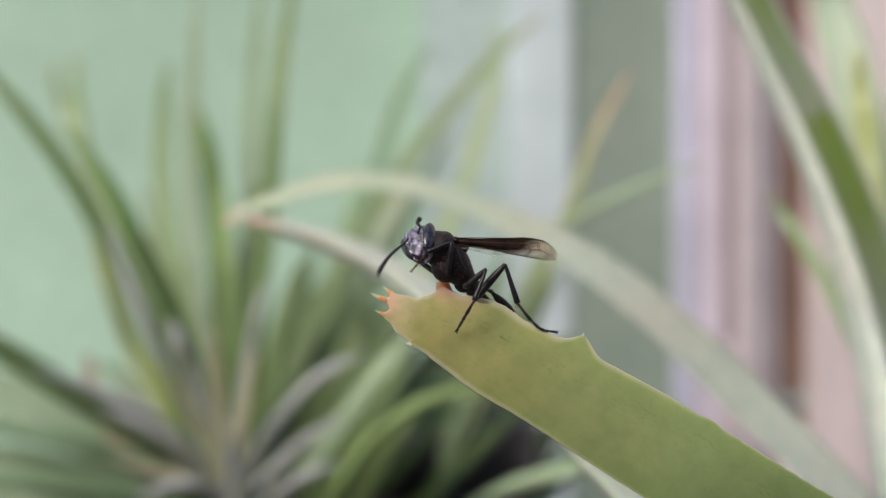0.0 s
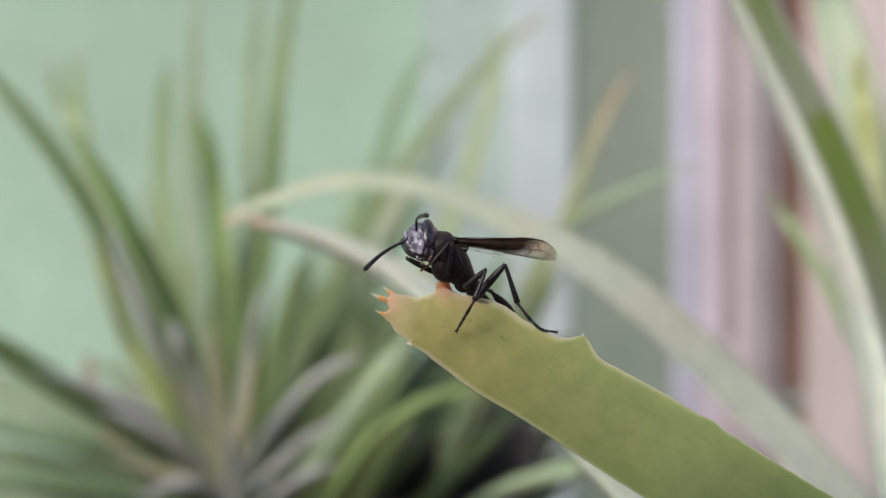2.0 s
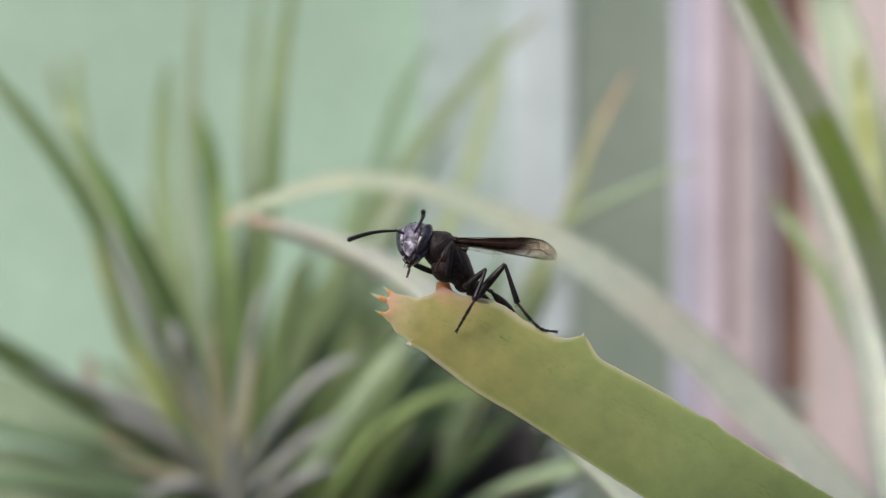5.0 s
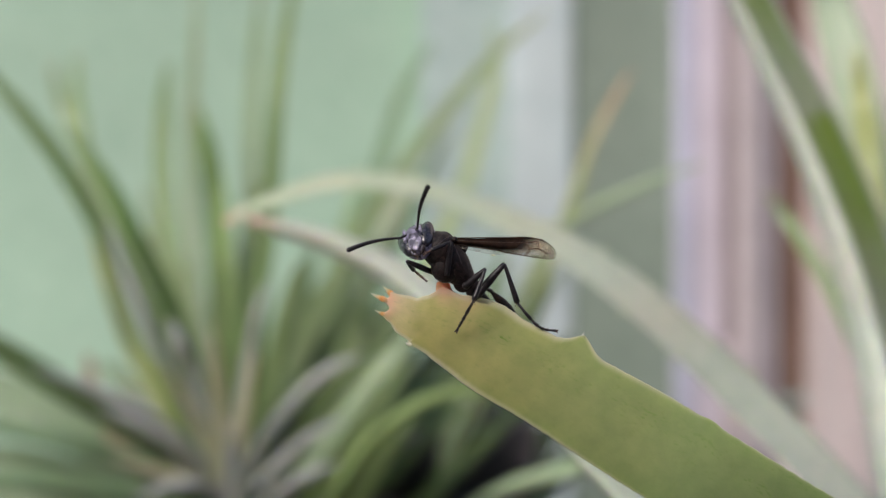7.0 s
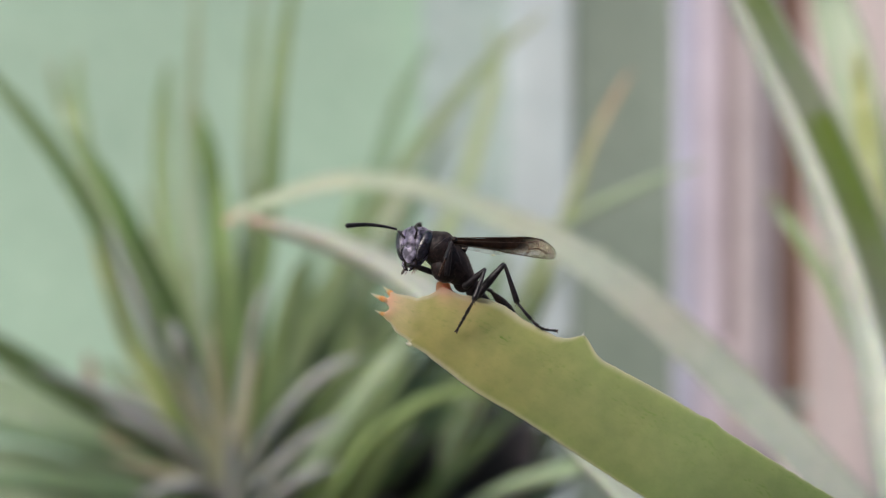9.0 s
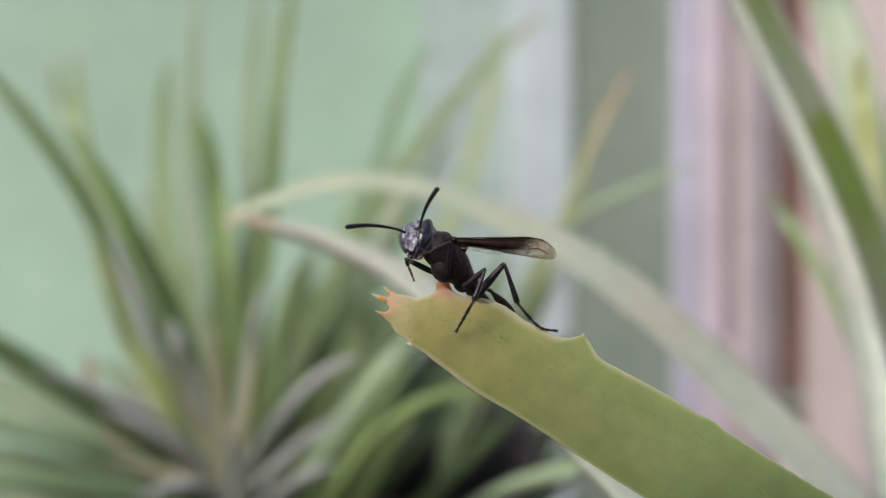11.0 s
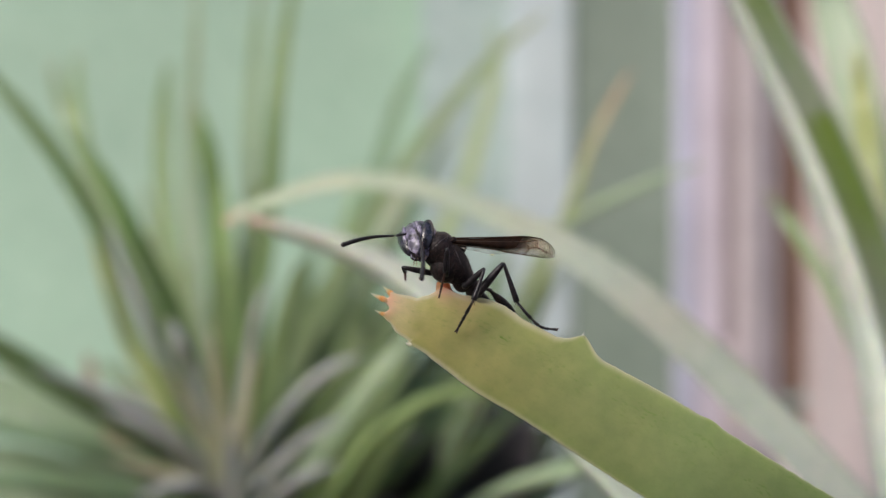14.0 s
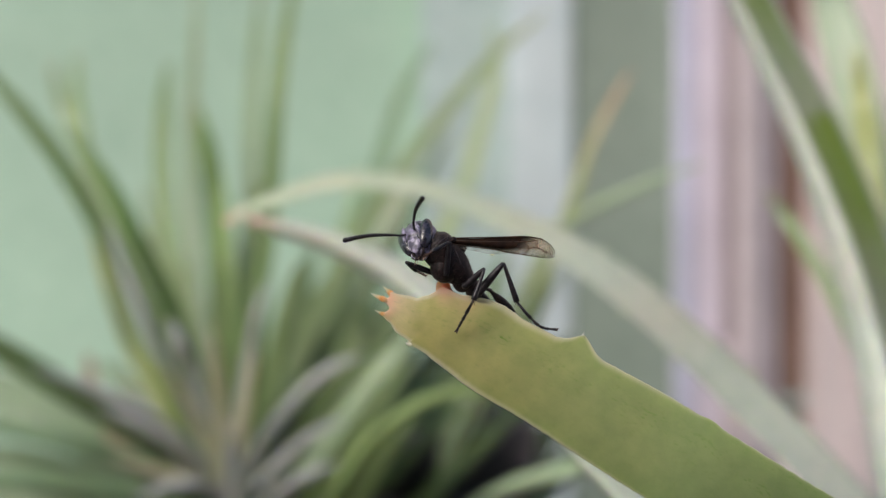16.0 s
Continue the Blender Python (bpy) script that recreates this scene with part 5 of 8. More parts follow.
    veins = [[(0, 0.02), (0.3, 0.0), (0.6, 0.0), (0.8, 0.0), (0.93, 0.0), (1, 0.1)], [(0, 0.4), (0.3, 0.35), (0.5, 0.3), (0.62, 0.12)],
             [(0.5, 0.3), (0.56, 0.62), (0.52, 0.95)], [(0.56, 0.62), (0.66, 0.5), (0.78, 0.62), (0.84, 0.5)], [(0.62, 0.12), (0.66, 0.5)],
             [(0.76, 0.1), (0.72, 0.3), (0.78, 0.62), (0.75, 0.95)], [(0.8, 0.05), (0.84, 0.5), (0.9, 0.75)], [(0.0, 0.9), (0.3, 0.95), (0.55, 0.98), (0.8, 0.98)]]
    if k == 0:
        # glints on the clear tip, put in as small pale lumps
        for v, r in (((0.70, 0.30), 0.00009), ((0.73, 0.46), 0.00007), ((0.80, 0.55), 0.00010), ((0.87, 0.66), 0.00008), ((0.84, 0.30), 0.00006), ((0.92, 0.80), 0.00007)):
            bm = bmesh.new()
            blob(bm, P(*v), (r * 1.3, r * 0.15, r * 0.8), None, 2)
            part("glint_fleck", bm, CLEAR_WING, wing)
    for line in veins:
        g = glide([(*P(*v), 0.000048 if v[0] < 0.7 else 0.000028) for v in line], 12)
        part("vein", tube(g, 5), VEIN, wing)


build_place()
build_pot(-0.0900, 0.41, 0.090, 0.195, "dark plastic flower pot with an aloe rosette")
build_pot(0.1350, 0.185, 0.105, 0.220, "dark plastic flower pot with a large aloe")
build_pot(-0.0100, 0.50, 0.046, 0.232, "small black plastic flower pot with a thin aloe")
build_plants()
WASP, MOVED = build_wasp()


def motions():
    base = WASP.location.copy()
    # the body leans back a little on its standing foot
    walk(WASP, [(t, pose(*base, 0, -a, 0)) for t, a in ((0, 0.0), (4.2, 0.0), (6.3, 0.6), (9.2, 0.7), (12.5, 0.8), (12.8, 1.4), (16, 1.4))])
    walk(MOVED["head"], [
        (0, pose(-0.00383, 0.00020, 0.00905, 26.7, 29.4, 158.6)), (1.3, pose(-0.00373, 0.00020, 0.00956, 25.2, 39.0, 155.8)),
        (2.1, pose(-0.00382, 0.00020, 0.00926, 19.2, 34.1, 156.6)), (2.5, pose(-0.00412, 0.00020, 0.00893, 16.5, 28.0, 155.0)),
        (3, pose(-0.00439, 0.00020, 0.00857, 6.4, 17.9, 155.4)), (3.3, pose(-0.00462, 0.00020, 0.00820, 3.2, 4.2, 160.0)),
        (3.5, pose(-0.00467, 0.00020, 0.00841, -2.9, -4.2, 163.7)), (3.7, pose(-0.00466, 0.00020, 0.00855, -0.9, -5.5, 159.3)),
        (3.8, pose(-0.00471, 0.00020, 0.00883, 4.9, -5.0, 149.6)), (4.2, pose(-0.00464, 0.00020, 0.00906, 7.6, -2.4, 147.3)),
        (4.6, pose(-0.00457, 0.00020, 0.00915, 13.8, 2.3, 148.3)), (5.8, pose(-0.00411, 0.00020, 0.00948, 29.8, 22.1, 162.9)),
        (6.3, pose(-0.00397, 0.00020, 0.00937, 37.4, 29.3, 164.8)), (6.7, pose(-0.00391, 0.00020, 0.00939, 36.9, 30.6, 166.2)),
        (7, pose(-0.00395, 0.00020, 0.00939, 37.3, 29.9, 165.4)), (8.5, pose(-0.00410, 0.00020, 0.00949, 29.7, 21.1, 160.1)),
        (8.8, pose(-0.00423, 0.00020, 0.00908, 13.1, 14.6, 158.8)), (9, pose(-0.00440, 0.00020, 0.00885, 10.3, -0.4, 155.2)),
        (9.2, pose(-0.00441, 0.00020, 0.00894, 7.1, -2.0, 156.8)), (10, pose(-0.00431, 0.00020, 0.00923, 14.8, 6.2, 153.2)),
        (11.3, pose(-0.00405, 0.00020, 0.00968, 26.9, 23.7, 151.0)), (12, pose(-0.00405, 0.00020, 0.00968, 27.9, 22.0, 151.0)),
        (12.2, pose(-0.00422, 0.00020, 0.00941, 9.3, 17.8, 151.3)), (12.4, pose(-0.00443, 0.00020, 0.00882, 3.2, -3.4, 151.5)),
        (12.6, pose(-0.00454, 0.00020, 0.00892, 1.7, -9.1, 153.2)), (12.7, pose(-0.00476, 0.00020, 0.00900, 8.5, -9.6, 149.6)),
        (13.4, pose(-0.00499, 0.00020, 0.00915, 14.9, -8.3, 151.8)), (13.7, pose(-0.00436, 0.00020, 0.00924, 7.2, 3.6, 158.9)),
        (13.8, pose(-0.00420, 0.00020, 0.00939, 11.9, 9.7, 159.0)), (14, pose(-0.00388, 0.00020, 0.00956, 21.3, 21.9, 159.0)),
        (14.1, pose(-0.00393, 0.00020, 0.00944, 17.7, 32.5, 153.9)), (14.2, pose(-0.00361, 0.00020, 0.00941, 11.5, 39.1, 150.9)),
        (14.5, pose(-0.00355, 0.00020, 0.00939, 12.8, 50.7, 150.8)), (14.9, pose(-0.00359, 0.00020, 0.00946, 22.7, 51.3, 159.4)),
        (15, pose(-0.00380, 0.00020, 0.00948, 34.5, 49.4, 162.3)), (15.3, pose(-0.00386, 0.00020, 0.00951, 35.8, 41.4, 160.2)),
        (16, pose(-0.00386, 0.00020, 0.00957, 20.9, 27.7, 154.1))])
    walk(MOVED["scape_f"], [
        (0, pose(-0.00503, 0.00005, 0.00979, -170.9, -48.7, -160.0)), (0.1, pose(-0.00503, 0.00005, 0.00981, -171.5, -47.4, -159.7)),
        (0.2, pose(-0.00503, 0.00006, 0.00984, -171.0, -41.5, -158.4)), (0.3, pose(-0.00503, 0.00006, 0.00986, -165.4, -17.4, -152.7)),
        (0.4, pose(-0.00503, 0.00007, 0.00989, -168.7, -26.6, -155.0)), (0.5, pose(-0.00504, 0.00008, 0.00991, -168.3, -25.4, -154.7)),
        (0.6, pose(-0.00504, 0.00008, 0.00993, -168.2, -25.1, -154.6)), (0.7, pose(-0.00504, 0.00009, 0.00996, -165.4, -16.8, -152.6)),
        (0.8, pose(-0.00504, 0.00009, 0.00998, -160.5, -5.7, -149.1)), (0.9, pose(-0.00504, 0.00010, 0.01001, -160.0, -4.7, -148.7)),
        (1, pose(-0.00504, 0.00010, 0.01003, -165.0, -15.4, -152.2)), (1.1, pose(-0.00504, 0.00011, 0.01005, -164.7, -15.3, -152.1)),
        (1.2, pose(-0.00504, 0.00011, 0.01008, -171.4, -48.7, -160.3)), (1.3, pose(-0.00504, 0.00012, 0.01010, -112.0, -69.3, 168.9)),
        (1.4, pose(-0.00504, 0.00010, 0.01007, -106.6, -69.8, 165.1)), (1.5, pose(-0.00505, 0.00008, 0.01004, -160.3, -55.4, -162.8)),
        (1.6, pose(-0.00506, 0.00006, 0.01000, -173.9, -39.8, -157.6)), (1.7, pose(-0.00506, 0.00004, 0.00997, -177.5, -57.0, -159.5)),
        (1.8, pose(-0.00507, 0.00002, 0.00994, -177.7, -57.7, -159.6)), (1.9, pose(-0.00508, -0.00000, 0.00991, -176.3, -48.5, -158.8)),
        (2, pose(-0.00508, -0.00002, 0.00987, -177.2, -50.3, -158.9)), (2.1, pose(-0.00509, -0.00004, 0.00984, 179.6, -51.6, -159.0)),
        (2.2, pose(-0.00515, -0.00005, 0.00978, 179.3, -51.9, -159.0)), (2.3, pose(-0.00521, -0.00006, 0.00972, 176.2, -59.2, -158.4)),
        (2.4, pose(-0.00528, -0.00008, 0.00965, 164.7, -75.4, -151.4)), (2.5, pose(-0.00534, -0.00009, 0.00959, 123.7, -85.0, -112.6)),
        (2.8, pose(-0.00545, -0.00023, 0.00939, 3.8, -66.3, -6.6)), (3, pose(-0.00552, -0.00032, 0.00925, -2.6, -60.6, -6.5)),
        (3.2, pose(-0.00554, -0.00046, 0.00908, -6.0, -44.5, -8.5)), (3.3, pose(-0.00554, -0.00052, 0.00899, -7.2, -36.7, -9.7)),
        (3.5, pose(-0.00546, -0.00069, 0.00918, -12.1, -34.5, -10.1)), (3.7, pose(-0.00548, -0.00061, 0.00936, -13.0, -34.6, -10.1)),
        (3.8, pose(-0.00562, -0.00039, 0.00974, -15.0, -34.7, -10.1)), (4.2, pose(-0.00558, -0.00030, 0.00999, -14.2, -44.2, -6.8)),
        (4.6, pose(-0.00551, -0.00019, 0.01013, -9.6, -54.0, -3.7)), (5, pose(-0.00539, -0.00012, 0.01024, -6.9, -65.7, -0.3)),
        (5.8, pose(-0.00519, -0.00001, 0.01038, -7.0, -88.0, 11.5)), (6.3, pose(-0.00512, 0.00015, 0.01019, 5.9, -84.2, 10.9)),
        (6.5, pose(-0.00510, 0.00013, 0.01018, -178.1, -59.0, -157.8)), (6.7, pose(-0.00508, 0.00011, 0.01018, 177.2, -66.0, -157.7)),
        (6.9, pose(-0.00510, 0.00013, 0.01019, 176.3, -68.2, -157.3)), (7, pose(-0.00511, 0.00014, 0.01020, -178.5, -69.5, -157.3)),
        (7.1, pose(-0.00512, 0.00013, 0.01021, -174.4, -70.1, -157.4)), (7.5, pose(-0.00513, 0.00011, 0.01027, -161.4, -74.6, -160.6)),
        (7.6, pose(-0.00513, 0.00010, 0.01028, -153.7, -77.3, -165.1)), (8, pose(-0.00515, 0.00007, 0.01034, -150.7, -77.5, -165.6)),
        (8.4, pose(-0.00517, 0.00004, 0.01039, -156.8, -74.7, -159.8)), (8.5, pose(-0.00517, 0.00004, 0.01040, -107.9, -87.9, 120.4)),
        (8.6, pose(-0.00520, -0.00008, 0.01025, -11.9, -81.6, 28.1)), (8.7, pose(-0.00524, -0.00019, 0.01008, -8.1, -69.5, 19.6)),
        (8.8, pose(-0.00527, -0.00029, 0.00990, -22.6, -58.4, 12.7)), (8.9, pose(-0.00527, -0.00033, 0.00986, -16.1, -43.5, 4.5)),
        (9, pose(-0.00527, -0.00037, 0.00981, -17.3, -41.6, 3.7)), (9.2, pose(-0.00526, -0.00045, 0.00986, -22.6, -42.5, 4.1)),
        (10, pose(-0.00527, -0.00022, 0.01018, -17.4, -53.0, 9.8)), (10.8, pose(-0.00522, 0.00002, 0.01041, -7.6, -65.3, 15.1)),
        (11.3, pose(-0.00519, 0.00017, 0.01052, 14.4, -73.9, 13.7)), (11.5, pose(-0.00518, 0.00018, 0.01053, 46.9, -78.5, 2.3)),
        (11.9, pose(-0.00516, 0.00018, 0.01056, 50.3, -79.3, -2.4)), (12, pose(-0.00516, 0.00018, 0.01056, 51.1, -79.5, -3.7)),
        (12.1, pose(-0.00527, -0.00002, 0.01036, 29.9, -73.5, 17.7)), (12.2, pose(-0.00537, -0.00020, 0.01013, -12.2, -59.3, 23.2)),
        (12.3, pose(-0.00536, -0.00031, 0.00993, -21.8, -51.1, 18.9)), (12.4, pose(-0.00535, -0.00043, 0.00969, -18.8, -40.2, 13.1)),
        (12.6, pose(-0.00538, -0.00052, 0.00981, -22.8, -36.4, 11.2)), (12.7, pose(-0.00557, -0.00039, 0.01001, -28.5, -41.9, 14.6)),
        (13.1, pose(-0.00566, -0.00035, 0.01014, -29.7, -40.8, 13.8)), (13.4, pose(-0.00573, -0.00032, 0.01024, -31.5, -42.3, 15.0)),
        (13.5, pose(-0.00559, -0.00035, 0.01020, -33.5, -47.4, 19.6)), (13.6, pose(-0.00543, -0.00040, 0.01016, -37.6, -54.0, 27.0)),
        (13.7, pose(-0.00527, -0.00045, 0.01011, -66.2, -65.9, 56.6)), (13.8, pose(-0.00518, -0.00034, 0.01026, -113.1, -66.0, 107.4)),
        (14, pose(-0.00500, -0.00011, 0.01038, -107.8, -64.9, 114.5)), (14.1, pose(-0.00520, -0.00002, 0.01003, -79.4, -65.4, 98.8)),
        (14.2, pose(-0.00495, -0.00005, 0.00981, -150.6, -36.4, 179.5)), (14.4, pose(-0.00495, -0.00000, 0.00966, -150.2, -18.0, -168.8)),
        (14.5, pose(-0.00494, 0.00001, 0.00958, -145.1, -30.6, -177.5)), (14.6, pose(-0.00495, 0.00001, 0.00962, -143.9, -34.0, 179.6)),
        (14.7, pose(-0.00495, 0.00001, 0.00966, -148.1, -19.9, -169.7)), (14.8, pose(-0.00496, 0.00001, 0.00969, -148.8, -12.7, -165.1)),
        (14.9, pose(-0.00497, 0.00001, 0.00972, -149.7, -11.1, -164.2)), (15, pose(-0.00516, 0.00020, 0.00986, -144.3, -14.2, -166.2)),
        (15.1, pose(-0.00517, 0.00022, 0.00993, -146.9, -13.9, -166.0)), (15.2, pose(-0.00516, 0.00024, 0.01000, -149.4, -14.6, -166.4)),
        (15.3, pose(-0.00516, 0.00026, 0.01007, -148.5, -32.4, -178.0)), (15.4, pose(-0.00515, 0.00022, 0.01011, -139.0, -51.0, 163.8)),
        (15.6, pose(-0.00512, 0.00015, 0.01018, -135.6, -58.2, 152.5)), (15.9, pose(-0.00508, 0.00005, 0.01026, -103.6, -59.7, 147.5)),
        (16, pose(-0.00507, 0.00002, 0.01028, -96.8, -59.7, 146.6))])
    walk(MOVED["flag_f"], [
        (0, pose(-0.00560, -0.00031, 0.00921, 133.4, 38.3, 0.0)), (0.1, pose(-0.00560, -0.00030, 0.00921, 163.0, 29.3, 0.0)),
        (0.2, pose(-0.00553, -0.00029, 0.00917, 160.5, 38.8, 0.0)), (0.3, pose(-0.00517, -0.00028, 0.00897, 144.1, 8.1, 0.0)),
        (0.4, pose(-0.00532, -0.00026, 0.00909, 163.2, 34.0, 0.0)), (0.5, pose(-0.00529, -0.00024, 0.00914, 162.0, 40.7, 0.0)),
        (0.6, pose(-0.00529, -0.00024, 0.00915, 167.9, 38.8, 0.0)), (0.7, pose(-0.00516, -0.00024, 0.00910, 145.0, 13.9, 0.0)),
        (0.8, pose(-0.00495, -0.00023, 0.00908, 147.3, 9.0, 0.0)), (0.9, pose(-0.00493, -0.00022, 0.00911, 149.1, 1.6, 0.0)),
        (1, pose(-0.00513, -0.00020, 0.00922, 153.6, -17.1, 0.0)), (1.1, pose(-0.00512, -0.00018, 0.00929, 152.1, -16.5, 0.0)),
        (1.2, pose(-0.00549, -0.00016, 0.00962, 143.1, 12.4, 0.0)), (1.3, pose(-0.00555, -0.00071, 0.00997, 173.2, 78.1, 0.0)),
        (1.4, pose(-0.00555, -0.00076, 0.00997, 167.3, 81.6, 0.0)), (1.5, pose(-0.00555, -0.00035, 0.00962, 158.1, 78.6, 0.0)),
        (1.6, pose(-0.00544, -0.00018, 0.00947, 165.1, 64.1, 0.0)), (1.7, pose(-0.00559, -0.00019, 0.00960, 167.1, 70.1, 0.0)),
        (1.8, pose(-0.00558, -0.00020, 0.00959, 154.9, 78.7, 0.0)), (1.9, pose(-0.00548, -0.00020, 0.00951, 136.7, 56.8, 0.0)),
        (2, pose(-0.00547, -0.00020, 0.00952, 151.1, 53.4, 0.0)), (2.2, pose(-0.00558, -0.00021, 0.00942, 151.7, 54.2, 0.0)),
        (2.3, pose(-0.00569, -0.00021, 0.00942, 145.8, 43.9, 0.0)), (2.4, pose(-0.00587, -0.00021, 0.00950, 158.1, 39.0, 0.0)),
        (2.8, pose(-0.00622, -0.00020, 0.00973, 151.6, 59.5, 0.0)), (3, pose(-0.00633, -0.00019, 0.00971, 152.2, 52.1, 0.0)),
        (3.2, pose(-0.00642, -0.00019, 0.01001, 147.9, 56.1, 0.0)), (3.5, pose(-0.00630, -0.00019, 0.01051, 150.2, 68.0, 0.0)),
        (3.7, pose(-0.00625, -0.00013, 0.01058, 148.8, 77.6, 0.0)), (3.8, pose(-0.00624, 0.00005, 0.01074, 150.5, 77.4, 0.0)),
        (5, pose(-0.00621, -0.00001, 0.01061, 151.7, 78.7, 0.0)), (6.3, pose(-0.00601, -0.00012, 0.01028, 157.9, 81.1, 0.0)),
        (6.5, pose(-0.00570, -0.00014, 0.00979, 157.7, 66.1, 0.0)), (6.7, pose(-0.00578, -0.00013, 0.00985, 166.7, 73.7, 0.0)),
        (6.9, pose(-0.00584, -0.00012, 0.00988, 166.5, 76.2, 0.0)), (7.1, pose(-0.00585, -0.00027, 0.00991, 165.3, 77.9, 0.0)),
        (7.5, pose(-0.00585, -0.00047, 0.01003, 167.3, 81.0, 0.0)), (7.6, pose(-0.00585, -0.00054, 0.01009, 173.2, 82.3, 0.0)),
        (8, pose(-0.00585, -0.00061, 0.01015, 164.6, 82.7, 0.0)), (8.4, pose(-0.00585, -0.00062, 0.01015, 164.9, 82.1, 0.0)),
        (8.5, pose(-0.00615, -0.00018, 0.01039, 156.6, 83.0, 0.0)), (8.6, pose(-0.00615, -0.00035, 0.01039, 155.4, 89.3, 0.0)),
        (8.7, pose(-0.00622, -0.00038, 0.01045, 152.7, 88.6, 0.0)), (8.8, pose(-0.00634, -0.00004, 0.01051, -29.3, 86.7, 180.0)),
        (8.9, pose(-0.00621, -0.00002, 0.01082, -27.8, 86.8, 180.0)), (9.2, pose(-0.00615, 0.00001, 0.01079, -25.8, 83.3, 180.0)),
        (10.8, pose(-0.00614, -0.00009, 0.01083, -26.5, 87.1, 180.0)), (11.3, pose(-0.00609, -0.00032, 0.01081, -25.8, 87.5, 180.0)),
        (11.5, pose(-0.00591, -0.00069, 0.01069, -21.5, 83.9, 180.0)), (11.9, pose(-0.00591, -0.00066, 0.01069, -21.5, 83.9, 180.0)),
        (12, pose(-0.00591, -0.00065, 0.01069, -18.9, 88.9, 180.0)), (12.1, pose(-0.00597, -0.00081, 0.01063, 157.5, 89.2, 0.0)),
        (12.2, pose(-0.00633, -0.00035, 0.01069, 150.9, 83.9, 0.0)), (12.3, pose(-0.00635, -0.00017, 0.01064, 149.5, 85.2, 0.0)),
        (12.4, pose(-0.00627, -0.00019, 0.01068, -27.9, 85.4, 180.0)), (12.6, pose(-0.00622, -0.00014, 0.01083, -25.0, 83.2, 180.0)),
        (12.7, pose(-0.00639, -0.00001, 0.01079, -23.6, 85.9, 180.0)), (13.1, pose(-0.00645, 0.00006, 0.01092, -28.6, 84.6, 180.0)),
        (13.4, pose(-0.00646, 0.00006, 0.01091, -29.9, 84.3, 180.0)), (13.5, pose(-0.00642, -0.00001, 0.01082, -24.0, 83.7, 180.0)),
        (13.6, pose(-0.00640, -0.00011, 0.01069, -24.1, 86.2, 180.0)), (13.7, pose(-0.00640, -0.00022, 0.01030, 155.8, 85.2, 0.0)),
        (13.8, pose(-0.00641, -0.00026, 0.01006, 157.1, 80.2, 0.0)), (14, pose(-0.00633, -0.00030, 0.01020, 160.6, 80.8, 0.0)),
        (14.1, pose(-0.00640, -0.00042, 0.01013, 157.9, 81.4, 0.0)), (14.2, pose(-0.00557, -0.00063, 0.00897, 148.2, 25.0, 0.0)),
        (14.4, pose(-0.00514, -0.00064, 0.00869, 136.8, 18.3, 0.0)), (14.5, pose(-0.00538, -0.00065, 0.00879, 145.3, 25.9, 0.0)),
        (14.6, pose(-0.00543, -0.00061, 0.00891, 165.9, 29.8, 0.0)), (14.7, pose(-0.00515, -0.00058, 0.00883, 141.7, 12.3, 0.0)),
        (14.8, pose(-0.00501, -0.00054, 0.00885, 143.1, 7.9, 0.0)), (14.9, pose(-0.00499, -0.00049, 0.00892, 146.9, -10.9, 0.0)),
        (15, pose(-0.00521, -0.00032, 0.00919, 151.1, -18.5, 0.0)), (15.1, pose(-0.00522, -0.00027, 0.00924, 148.5, -16.2, 0.0)),
        (15.2, pose(-0.00524, -0.00022, 0.00930, 156.1, -13.4, 0.0)), (15.3, pose(-0.00553, -0.00020, 0.00946, 141.1, 19.3, 0.0)),
        (15.4, pose(-0.00579, -0.00018, 0.00970, 173.2, 75.3, 0.0)), (15.6, pose(-0.00594, -0.00017, 0.00982, 173.2, 77.9, 0.0)),
        (15.9, pose(-0.00591, -0.00080, 0.01012, 173.2, 83.3, 0.0)), (16, pose(-0.00585, -0.00094, 0.01021, 173.2, 85.9, 0.0))])
